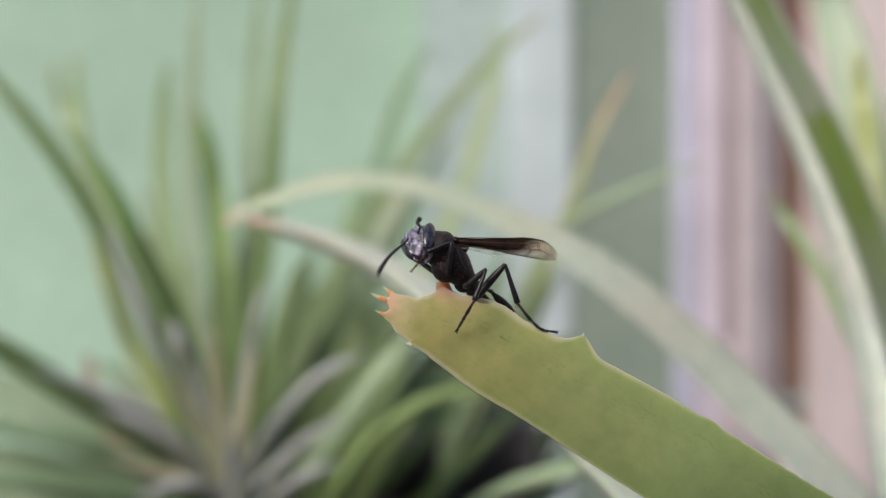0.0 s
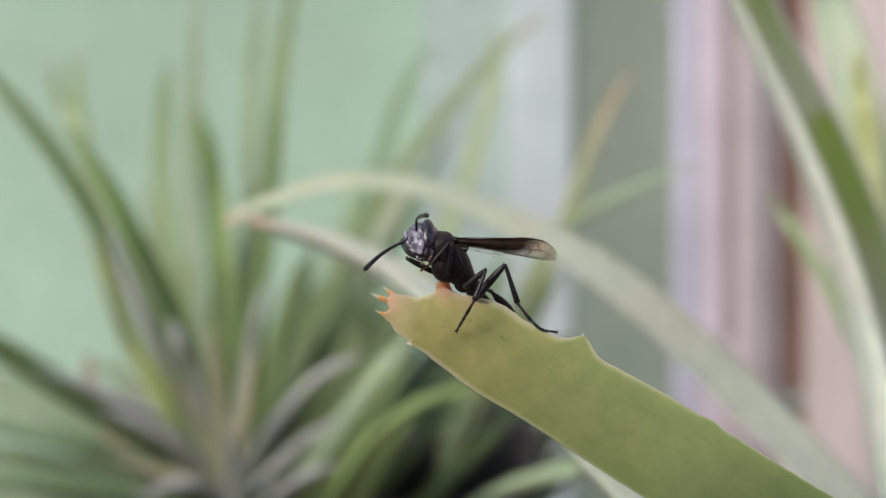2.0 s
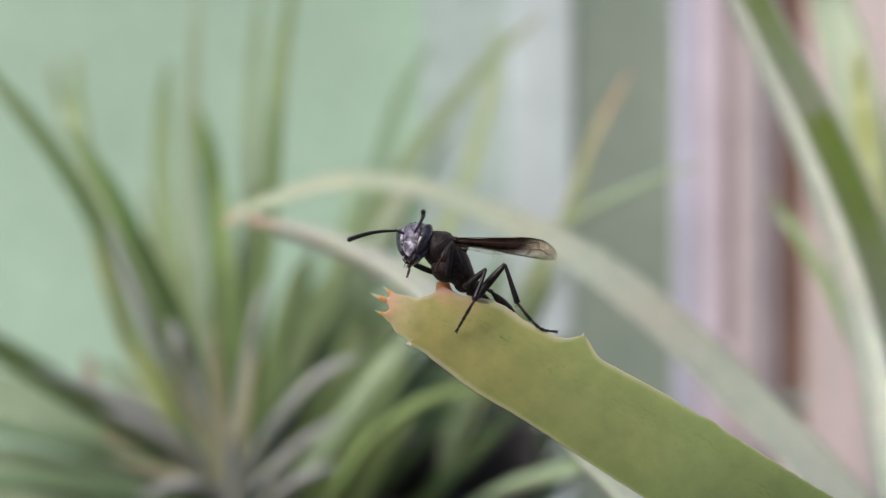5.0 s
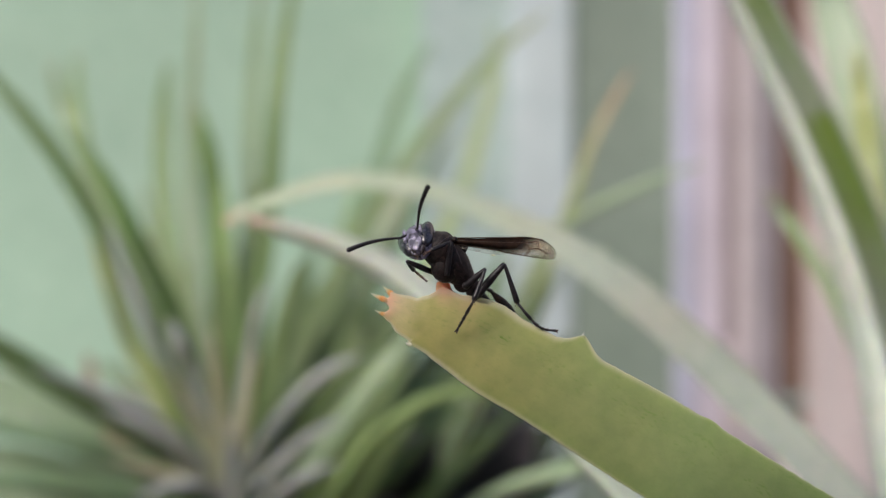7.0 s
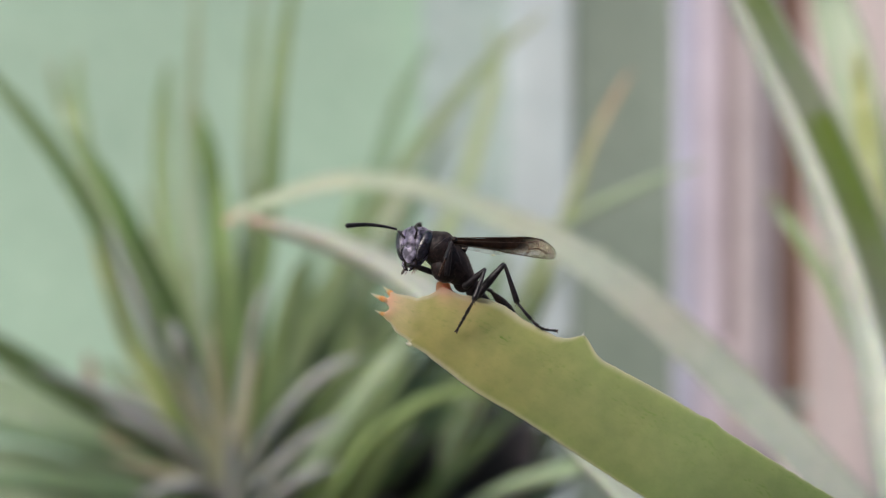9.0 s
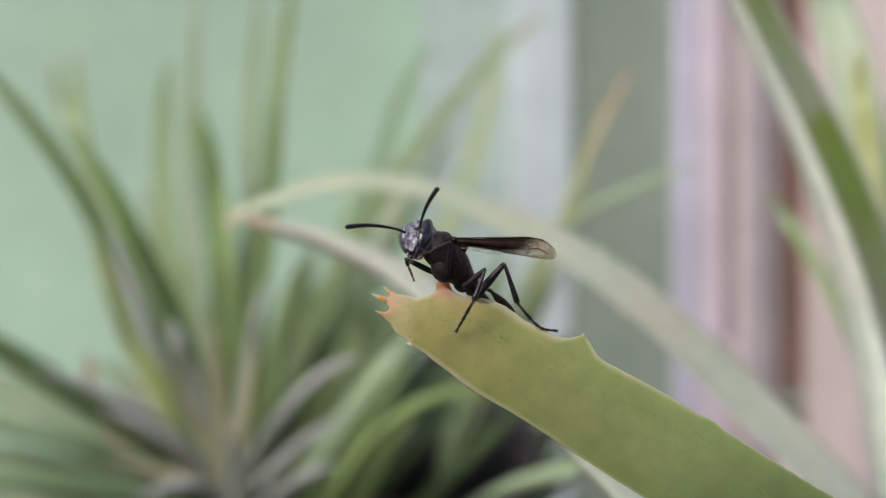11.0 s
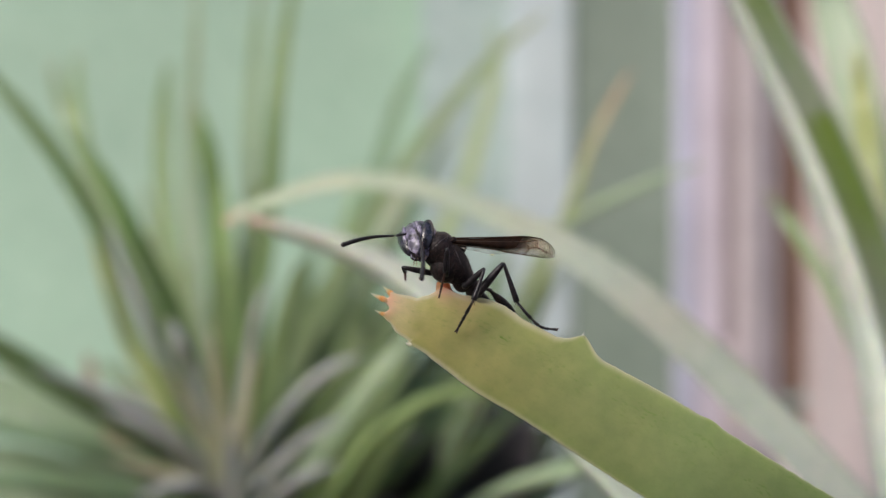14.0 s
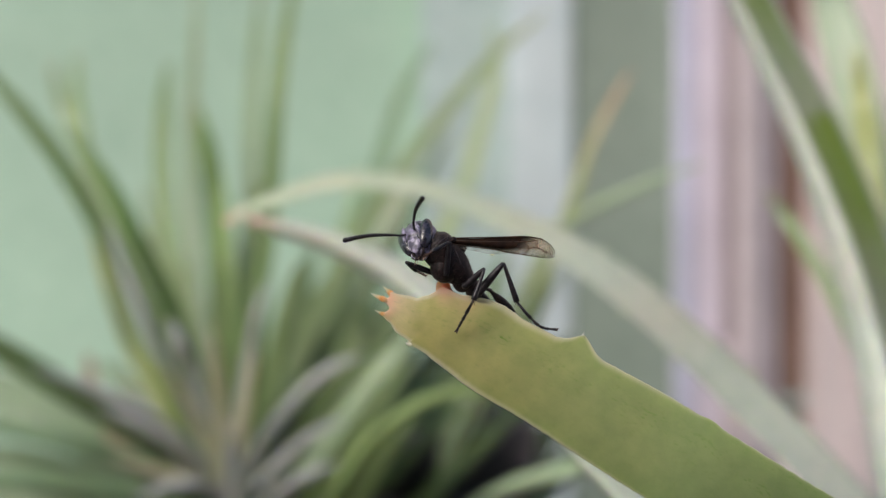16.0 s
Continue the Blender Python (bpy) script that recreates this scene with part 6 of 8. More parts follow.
    walk(MOVED["scape_n"], [
        (0, pose(-0.00412, -0.00031, 0.01034, 66.6, 18.4, 5.7)), (0.3, pose(-0.00415, -0.00029, 0.01045, 58.6, 11.6, -7.9)),
        (0.5, pose(-0.00417, -0.00028, 0.01052, 61.2, 12.2, -6.7)), (0.6, pose(-0.00418, -0.00028, 0.01056, 53.8, 5.9, -16.8)),
        (0.7, pose(-0.00419, -0.00027, 0.01059, 43.2, -0.8, -24.4)), (0.8, pose(-0.00420, -0.00027, 0.01063, 29.8, -5.3, -27.6)),
        (1, pose(-0.00421, -0.00026, 0.01070, 25.5, 0.1, -24.9)), (1.1, pose(-0.00422, -0.00025, 0.01074, 45.4, 9.8, -17.9)),
        (1.2, pose(-0.00423, -0.00024, 0.01077, 40.6, 13.2, -14.7)), (1.3, pose(-0.00424, -0.00024, 0.01081, 44.2, 16.4, -11.7)),
        (1.4, pose(-0.00424, -0.00026, 0.01076, 46.8, 16.0, -12.1)), (1.5, pose(-0.00424, -0.00028, 0.01072, 49.0, 15.6, -12.5)),
        (1.6, pose(-0.00424, -0.00030, 0.01068, 45.1, 12.9, -15.5)), (1.7, pose(-0.00424, -0.00032, 0.01064, 37.1, 10.8, -17.5)),
        (1.8, pose(-0.00424, -0.00035, 0.01060, 35.0, 12.4, -16.3)), (2, pose(-0.00424, -0.00039, 0.01051, 30.3, 10.9, -17.2)),
        (2.1, pose(-0.00424, -0.00041, 0.01047, 32.1, 12.5, -16.2)), (2.2, pose(-0.00429, -0.00043, 0.01038, 32.3, 15.2, -14.5)),
        (2.4, pose(-0.00439, -0.00048, 0.01020, 42.8, 16.0, -13.9)), (2.5, pose(-0.00444, -0.00050, 0.01011, 39.4, 18.9, -11.2)),
        (2.6, pose(-0.00446, -0.00056, 0.01002, 35.4, 20.7, -9.7)), (3, pose(-0.00455, -0.00077, 0.00959, 29.3, 20.8, -9.7)),
        (3.1, pose(-0.00453, -0.00082, 0.00943, 33.5, 29.8, -3.6)), (3.167, pose(-0.00452, -0.00085, 0.00931, 33.0, 33.5, -0.7)),
        (3.2, pose(-0.00451, -0.00087, 0.00925, 34.2, 38.2, 3.1)), (3.3, pose(-0.00449, -0.00090, 0.00908, 38.4, 39.9, 4.7)),
        (3.4, pose(-0.00444, -0.00096, 0.00909, 46.6, 44.5, 10.4)), (3.5, pose(-0.00439, -0.00101, 0.00909, 43.5, 37.3, 0.8)),
        (3.6, pose(-0.00441, -0.00101, 0.00918, 47.0, 36.6, -0.1)), (3.7, pose(-0.00444, -0.00101, 0.00926, 45.3, 36.6, -0.1)),
        (3.8, pose(-0.00465, -0.00096, 0.00964, 28.2, 26.4, -8.9)), (4.2, pose(-0.00464, -0.00090, 0.00995, 36.3, 31.2, -5.5)),
        (4.6, pose(-0.00456, -0.00077, 0.01018, 47.3, 33.4, -3.1)), (5, pose(-0.00440, -0.00062, 0.01041, 62.9, 35.3, 0.2)),
        (5.2, pose(-0.00433, -0.00054, 0.01052, 70.2, 36.3, 2.8)), (5.4, pose(-0.00428, -0.00047, 0.01062, 76.7, 36.9, 5.6)),
        (5.8, pose(-0.00419, -0.00031, 0.01080, 86.5, 37.4, 9.4)), (6.3, pose(-0.00418, -0.00011, 0.01074, 84.9, 37.4, 9.1)),
        (6.6, pose(-0.00415, -0.00011, 0.01075, 80.1, 36.8, 3.8)), (6.7, pose(-0.00415, -0.00012, 0.01075, 80.8, 36.7, 3.2)),
        (7, pose(-0.00417, -0.00011, 0.01075, 82.5, 36.7, 3.3)), (7.1, pose(-0.00417, -0.00012, 0.01076, 83.2, 36.7, 3.1)),
        (7.6, pose(-0.00417, -0.00019, 0.01078, 83.9, 36.9, 4.9)), (8.1, pose(-0.00418, -0.00026, 0.01080, 84.4, 36.9, 5.8)),
        (8.4, pose(-0.00419, -0.00030, 0.01080, 84.5, 37.0, 6.3)), (8.5, pose(-0.00419, -0.00032, 0.01080, 84.6, 37.2, 8.7)),
        (8.6, pose(-0.00421, -0.00045, 0.01061, 77.7, 36.6, 3.9)), (8.7, pose(-0.00424, -0.00057, 0.01040, 69.1, 35.8, 0.9)),
        (8.8, pose(-0.00426, -0.00068, 0.01018, 59.2, 34.5, -2.5)), (9, pose(-0.00426, -0.00084, 0.00980, 45.4, 29.0, -10.9)),
        (9.2, pose(-0.00424, -0.00089, 0.00982, 44.4, 28.4, -11.5)), (9.6, pose(-0.00425, -0.00081, 0.01007, 55.4, 33.2, -4.9)),
        (10, pose(-0.00427, -0.00072, 0.01030, 64.4, 36.9, 2.9)), (10.8, pose(-0.00428, -0.00049, 0.01074, 79.9, 40.2, 15.8)),
        (11.3, pose(-0.00429, -0.00032, 0.01097, 90.1, 40.6, 22.1)), (11.4, pose(-0.00428, -0.00032, 0.01097, 89.7, 40.6, 22.0)),
        (11.9, pose(-0.00426, -0.00032, 0.01098, 90.0, 40.6, 21.1)), (12, pose(-0.00425, -0.00032, 0.01098, 90.0, 40.6, 20.9)),
        (12.1, pose(-0.00435, -0.00052, 0.01074, 80.5, 40.3, 16.4)), (12.2, pose(-0.00444, -0.00071, 0.01047, 67.6, 38.8, 9.6)),
        (12.267, pose(-0.00440, -0.00080, 0.01021, 65.0, 40.7, 15.2)), (12.3, pose(-0.00439, -0.00085, 0.01007, 70.7, 44.0, 26.1)),
        (12.4, pose(-0.00437, -0.00096, 0.00962, 71.1, 45.9, 33.9)), (12.5, pose(-0.00438, -0.00099, 0.00963, 70.9, 42.6, 20.4)),
        (12.6, pose(-0.00439, -0.00101, 0.00963, 57.4, 37.8, 7.4)), (12.7, pose(-0.00461, -0.00095, 0.00982, 43.1, 31.0, -2.4)),
        (12.8, pose(-0.00463, -0.00093, 0.00986, 24.0, 12.4, -15.6)), (12.9, pose(-0.00465, -0.00092, 0.00989, 9.8, 13.0, -15.4)),
        (13.4, pose(-0.00475, -0.00084, 0.01008, 14.6, 19.3, -14.0)), (13.5, pose(-0.00458, -0.00084, 0.01012, 48.1, 40.1, 0.5)),
        (13.6, pose(-0.00441, -0.00084, 0.01015, 81.9, 52.0, 36.0)), (13.7, pose(-0.00423, -0.00085, 0.01018, 117.3, 48.4, 68.7)),
        (13.8, pose(-0.00415, -0.00074, 0.01045, 144.4, 42.1, 79.0)), (13.9, pose(-0.00408, -0.00061, 0.01063, 140.3, 54.1, 65.2)),
        (14, pose(-0.00403, -0.00048, 0.01079, 132.4, 62.1, 50.9)), (14.1, pose(-0.00435, -0.00043, 0.01063, 69.9, 67.0, -3.0)),
        (14.2, pose(-0.00419, -0.00047, 0.01052, 82.2, 68.0, 6.9)), (14.3, pose(-0.00423, -0.00042, 0.01050, 99.4, 67.9, 23.3)),
        (14.5, pose(-0.00432, -0.00033, 0.01045, 98.2, 67.9, 23.9)), (14.6, pose(-0.00432, -0.00031, 0.01049, 102.3, 67.6, 27.4)),
        (14.8, pose(-0.00431, -0.00026, 0.01056, 117.7, 64.8, 46.2)), (14.9, pose(-0.00431, -0.00023, 0.01060, 27.8, 35.8, -57.2)),
        (15, pose(-0.00447, -0.00002, 0.01071, 29.6, 47.2, -48.8)), (15.1, pose(-0.00444, -0.00002, 0.01074, 32.5, 50.0, -46.3)),
        (15.133, pose(-0.00443, -0.00002, 0.01076, 33.7, 53.8, -42.3)), (15.2, pose(-0.00440, -0.00002, 0.01078, 36.2, 57.4, -37.9)),
        (15.3, pose(-0.00437, -0.00003, 0.01081, 38.2, 57.5, -37.7)), (15.6, pose(-0.00428, -0.00019, 0.01083, 37.8, 54.6, -41.8)),
        (16, pose(-0.00418, -0.00042, 0.01080, 46.1, 55.2, -40.8))])
    walk(MOVED["flag_n"], [
        (0, pose(-0.00375, -0.00184, 0.01098, 83.3, 1.8, 0.0)), (0.3, pose(-0.00417, -0.00159, 0.01122, 85.6, 1.5, -3.4)),
        (0.5, pose(-0.00417, -0.00159, 0.01122, 86.8, 1.7, -1.0)), (0.6, pose(-0.00441, -0.00133, 0.01134, 86.1, 1.6, -2.2)),
        (0.7, pose(-0.00453, -0.00100, 0.01145, 87.2, 2.1, 7.0)), (0.8, pose(-0.00452, -0.00070, 0.01156, 87.0, 2.1, 7.4)),
        (1, pose(-0.00441, -0.00068, 0.01168, 83.5, 2.3, 9.2)), (1.1, pose(-0.00435, -0.00111, 0.01157, 79.1, 1.8, 6.9)),
        (1.2, pose(-0.00423, -0.00108, 0.01169, 77.3, 1.8, 6.8)), (1.3, pose(-0.00417, -0.00117, 0.01169, 73.8, 2.3, 8.5)),
        (1.4, pose(-0.00420, -0.00125, 0.01163, 69.1, 30.1, 0.0)), (1.5, pose(-0.00423, -0.00132, 0.01157, 66.7, 31.1, 0.0)),
        (1.6, pose(-0.00429, -0.00124, 0.01157, 69.0, 30.5, -1.7)), (1.7, pose(-0.00429, -0.00111, 0.01163, 79.2, 31.7, 4.4)),
        (1.8, pose(-0.00423, -0.00112, 0.01163, 85.4, 32.3, 11.1)), (2, pose(-0.00423, -0.00109, 0.01163, 85.4, 32.2, 9.9)),
        (2.2, pose(-0.00417, -0.00127, 0.01157, 87.4, 32.2, 9.8)), (2.4, pose(-0.00434, -0.00155, 0.01127, 93.6, 32.2, 8.5)),
        (2.6, pose(-0.00417, -0.00153, 0.01121, 86.1, 32.1, -1.9)), (3, pose(-0.00417, -0.00168, 0.01098, 86.8, 32.1, -2.1)),
        (3.1, pose(-0.00387, -0.00182, 0.01068, 106.4, 28.3, 21.9)), (3.167, pose(-0.00372, -0.00181, 0.01053, 149.3, 67.5, 85.7)),
        (3.2, pose(-0.00357, -0.00179, 0.01038, -136.1, 41.1, 180.0)), (3.3, pose(-0.00357, -0.00187, 0.01008, -149.1, 30.7, 180.0)),
        (3.4, pose(-0.00357, -0.00186, 0.00979, -173.2, 23.4, 180.0)), (3.5, pose(-0.00375, -0.00197, 0.00991, -139.1, 28.8, 180.0)),
        (3.6, pose(-0.00387, -0.00199, 0.00991, -145.3, 35.2, 180.0)), (3.7, pose(-0.00387, -0.00198, 0.01003, -147.3, 40.3, 180.0)),
        (3.8, pose(-0.00417, -0.00177, 0.01086, -82.8, 39.8, -173.4)), (4.6, pose(-0.00413, -0.00175, 0.01091, -79.2, 39.3, -169.0)),
        (5, pose(-0.00405, -0.00179, 0.01090, -70.9, 37.5, -161.2)), (5.2, pose(-0.00400, -0.00181, 0.01089, 18.0, 70.7, -59.7)),
        (5.4, pose(-0.00395, -0.00182, 0.01088, 64.2, 23.0, 0.0)), (6.3, pose(-0.00381, -0.00182, 0.01086, 49.8, 22.3, 0.0)),
        (6.6, pose(-0.00387, -0.00178, 0.01098, 43.1, 14.2, 0.0)), (7.1, pose(-0.00396, -0.00180, 0.01092, 41.7, 17.5, 0.0)),
        (7.6, pose(-0.00393, -0.00181, 0.01092, 49.7, 20.3, 0.0)), (8.1, pose(-0.00393, -0.00181, 0.01092, 41.6, 20.1, 0.0)),
        (8.4, pose(-0.00393, -0.00181, 0.01092, 42.6, 21.1, 0.0)), (8.5, pose(-0.00387, -0.00182, 0.01092, 49.6, 25.1, 0.0)),
        (8.6, pose(-0.00393, -0.00185, 0.01086, 54.7, 21.8, 0.0)), (8.7, pose(-0.00393, -0.00184, 0.01080, 62.3, 23.4, 0.0)),
        (8.8, pose(-0.00393, -0.00183, 0.01074, 82.0, 24.5, 7.4)), (9, pose(-0.00399, -0.00186, 0.01062, 84.5, 24.0, 2.0)),
        (9.2, pose(-0.00399, -0.00185, 0.01062, 81.3, 24.5, 5.3)), (9.6, pose(-0.00396, -0.00185, 0.01065, 77.9, 24.4, 5.1)),
        (10, pose(-0.00389, -0.00184, 0.01074, 67.1, 34.2, 0.0)), (10.8, pose(-0.00374, -0.00180, 0.01093, 45.1, 27.5, 0.0)),
        (11.4, pose(-0.00369, -0.00178, 0.01098, 38.2, 26.1, 0.0)), (11.9, pose(-0.00369, -0.00179, 0.01098, 40.5, 23.6, 0.0)),
        (12, pose(-0.00369, -0.00179, 0.01098, 43.9, 24.1, 0.0)), (12.1, pose(-0.00381, -0.00182, 0.01092, 54.0, 21.4, 0.0)),
        (12.2, pose(-0.00393, -0.00184, 0.01086, 80.3, 21.6, 1.3)), (12.267, pose(-0.00375, -0.00184, 0.01062, 86.4, 71.9, 18.0)),
        (12.3, pose(-0.00357, -0.00183, 0.01038, -120.6, 56.3, 180.0)), (12.4, pose(-0.00345, -0.00180, 0.00991, -173.2, 22.0, 180.0)),
        (12.5, pose(-0.00375, -0.00194, 0.00991, -139.3, 34.9, 180.0)), (12.6, pose(-0.00387, -0.00196, 0.01014, -143.4, 34.4, 180.0)),
        (12.7, pose(-0.00417, -0.00184, 0.01062, -113.2, 34.8, 180.0)), (12.8, pose(-0.00452, -0.00155, 0.01110, -78.3, 34.1, -175.5)),
        (12.9, pose(-0.00440, -0.00125, 0.01133, -70.6, 32.8, -170.8)), (13.4, pose(-0.00441, -0.00128, 0.01133, -69.1, 32.9, -171.1)),
        (13.5, pose(-0.00405, -0.00174, 0.01074, 65.9, 82.0, 0.0)), (13.6, pose(-0.00357, -0.00176, 0.01026, -127.9, 41.1, 180.0)),
        (13.7, pose(-0.00333, -0.00167, 0.00979, -139.3, 21.9, 180.0)), (13.8, pose(-0.00345, -0.00170, 0.00955, -135.2, 20.9, 180.0)),
        (13.9, pose(-0.00357, -0.00195, 0.00991, -135.6, 19.9, 180.0)), (14, pose(-0.00369, -0.00205, 0.01026, -143.4, 2.4, 180.0)),
        (14.1, pose(-0.00392, -0.00197, 0.01085, -128.1, 5.9, 180.0)), (14.2, pose(-0.00374, -0.00224, 0.01061, -103.0, 8.4, -169.9)),
        (14.3, pose(-0.00374, -0.00232, 0.01038, -117.3, 19.6, 180.0)), (14.6, pose(-0.00374, -0.00232, 0.01032, -127.7, 14.6, 180.0)),
        (14.8, pose(-0.00357, -0.00222, 0.01014, -140.0, 21.7, 180.0)), (14.9, pose(-0.00444, -0.00102, 0.01142, -82.9, 21.8, 179.6)),
        (15, pose(-0.00440, -0.00120, 0.01157, -71.4, 20.3, -175.6)), (15.1, pose(-0.00435, -0.00130, 0.01157, -70.3, 19.1, -171.9)),
        (15.133, pose(-0.00423, -0.00140, 0.01154, -10.0, 72.4, -93.7)), (15.2, pose(-0.00411, -0.00151, 0.01151, 66.3, 24.0, 0.0)),
        (15.6, pose(-0.00417, -0.00151, 0.01151, 62.9, 19.8, 0.0)), (16, pose(-0.00423, -0.00166, 0.01134, 61.4, 24.0, 0.0))])
    walk(MOVED["fem_f"], [
        (0, pose(-0.00216, 0.00100, 0.00607, 33.6, 54.6, 178.3)), (0.2, pose(-0.00216, 0.00100, 0.00607, -28.6, 72.3, 180.0)),
        (0.3, pose(-0.00216, 0.00100, 0.00607, -19.3, 67.1, 180.0)), (0.4, pose(-0.00216, 0.00100, 0.00607, -28.6, 72.3, 180.0)),
        (0.7, pose(-0.00216, 0.00100, 0.00607, -28.6, 72.3, 180.0)), (0.8, pose(-0.00216, 0.00100, 0.00607, -34.9, 78.2, 180.0)),
        (1, pose(-0.00216, 0.00100, 0.00607, 150.7, 85.6, 0.0)), (1.1, pose(-0.00216, 0.00100, 0.00607, 160.3, 83.9, 0.0)),
        (1.2, pose(-0.00216, 0.00100, 0.00607, 156.4, 75.2, 0.0)), (1.4, pose(-0.00216, 0.00100, 0.00607, -13.6, 63.4, 180.0)),
        (1.5, pose(-0.00216, 0.00100, 0.00607, -22.0, 64.4, 180.0)), (1.6, pose(-0.00216, 0.00100, 0.00607, -6.8, 62.6, 180.0)),
        (2.2, pose(-0.00216, 0.00100, 0.00607, -6.8, 63.4, 180.0)), (2.5, pose(-0.00216, 0.00100, 0.00607, -6.8, 69.8, 180.0)),
        (2.6, pose(-0.00216, 0.00100, 0.00607, -6.8, 70.1, 180.0)), (2.8, pose(-0.00216, 0.00100, 0.00607, -6.8, 84.3, 180.0)),
        (2.9, pose(-0.00216, 0.00100, 0.00607, -6.8, 86.1, 180.0)), (3, pose(-0.00216, 0.00100, 0.00607, -14.0, 88.0, 180.0)),
        (3.1, pose(-0.00216, 0.00100, 0.00607, -6.8, 88.6, 180.0)), (3.2, pose(-0.00216, 0.00100, 0.00607, -6.8, 89.1, 180.0)),
        (3.3, pose(-0.00216, 0.00100, 0.00607, 149.4, 88.9, 0.0)), (3.4, pose(-0.00216, 0.00100, 0.00607, 130.8, 85.6, 0.0)),
        (3.5, pose(-0.00216, 0.00100, 0.00607, 128.2, 88.5, 0.0)), (3.7, pose(-0.00216, 0.00100, 0.00607, -42.1, 67.5, 180.0)),
        (5, pose(-0.00216, 0.00100, 0.00607, -37.1, 67.0, 180.0)), (6.6, pose(-0.00216, 0.00100, 0.00607, -20.8, 63.4, 180.0)),
        (6.9, pose(-0.00216, 0.00100, 0.00607, -22.7, 65.0, 180.0)), (7.6, pose(-0.00216, 0.00100, 0.00607, -24.0, 66.3, 180.0)),
        (7.9, pose(-0.00216, 0.00100, 0.00607, -13.6, 62.9, 180.0)), (8, pose(-0.00216, 0.00100, 0.00607, -6.8, 62.8, 180.0)),
        (8.3, pose(-0.00216, 0.00100, 0.00607, -6.8, 65.9, 180.0)), (8.8, pose(-0.00216, 0.00100, 0.00607, -6.8, 83.8, 180.0)),
        (8.9, pose(-0.00216, 0.00100, 0.00607, -6.8, 88.1, 180.0)), (9, pose(-0.00216, 0.00100, 0.00607, -42.1, 67.5, 180.0)),
        (9.6, pose(-0.00216, 0.00100, 0.00607, -39.8, 66.9, 180.0)), (10.4, pose(-0.00216, 0.00100, 0.00607, -24.8, 64.2, 180.0)),
        (10.8, pose(-0.00216, 0.00100, 0.00607, -12.2, 63.1, 180.0)), (11.3, pose(-0.00216, 0.00100, 0.00607, -6.8, 62.6, 180.0)),
        (11.5, pose(-0.00216, 0.00100, 0.00607, -6.8, 68.4, 180.0)), (11.7, pose(-0.00216, 0.00100, 0.00607, -6.8, 62.6, 180.0)),
        (11.9, pose(-0.00216, 0.00100, 0.00607, -6.8, 66.4, 180.0)), (12, pose(-0.00216, 0.00100, 0.00607, -6.8, 57.1, 180.0)),
        (12.2, pose(-0.00216, 0.00100, 0.00607, -6.8, 74.7, 180.0)), (12.3, pose(-0.00216, 0.00100, 0.00607, 0.0, 90.0, 0.0)),
        (12.4, pose(-0.00216, 0.00100, 0.00607, -42.1, 67.5, 180.0)), (13.1, pose(-0.00216, 0.00100, 0.00607, -42.1, 67.5, 180.0)),
        (13.2, pose(-0.00216, 0.00100, 0.00607, -34.7, 63.4, 180.0)), (13.6, pose(-0.00216, 0.00100, 0.00607, -34.7, 63.4, 180.0)),
        (13.7, pose(-0.00216, 0.00100, 0.00607, -6.8, 66.2, 180.0)), (13.9, pose(-0.00216, 0.00100, 0.00607, -6.8, 69.2, 180.0)),
        (14, pose(-0.00216, 0.00100, 0.00607, -16.0, 76.9, 180.0)), (14.1, pose(-0.00216, 0.00100, 0.00607, -23.1, 70.9, 180.0)),
        (14.2, pose(-0.00216, 0.00100, 0.00607, -26.6, 69.2, 180.0)), (14.3, pose(-0.00216, 0.00100, 0.00607, -19.3, 67.1, 180.0)),
        (14.5, pose(-0.00216, 0.00100, 0.00607, -28.6, 72.3, 180.0)), (14.6, pose(-0.00216, 0.00100, 0.00607, -22.2, 69.9, 180.0)),
        (14.8, pose(-0.00216, 0.00100, 0.00607, -29.8, 74.4, 180.0)), (14.9, pose(-0.00216, 0.00100, 0.00607, -33.0, 85.4, 180.0)),
        (15, pose(-0.00216, 0.00100, 0.00607, 159.8, 85.9, 0.0)), (15.1, pose(-0.00216, 0.00100, 0.00607, 173.2, 82.4, 0.0)),
        (15.2, pose(-0.00216, 0.00100, 0.00607, 173.2, 69.4, 0.0)), (15.3, pose(-0.00216, 0.00100, 0.00607, 161.4, 85.4, 0.0)),
        (15.4, pose(-0.00216, 0.00100, 0.00607, -13.1, 78.1, 180.0)), (15.6, pose(-0.00216, 0.00100, 0.00607, -14.4, 68.7, 180.0)),
        (15.8, pose(-0.00216, 0.00100, 0.00607, -24.0, 66.3, 180.0)), (16, pose(-0.00216, 0.00100, 0.00607, -24.0, 66.3, 180.0))])
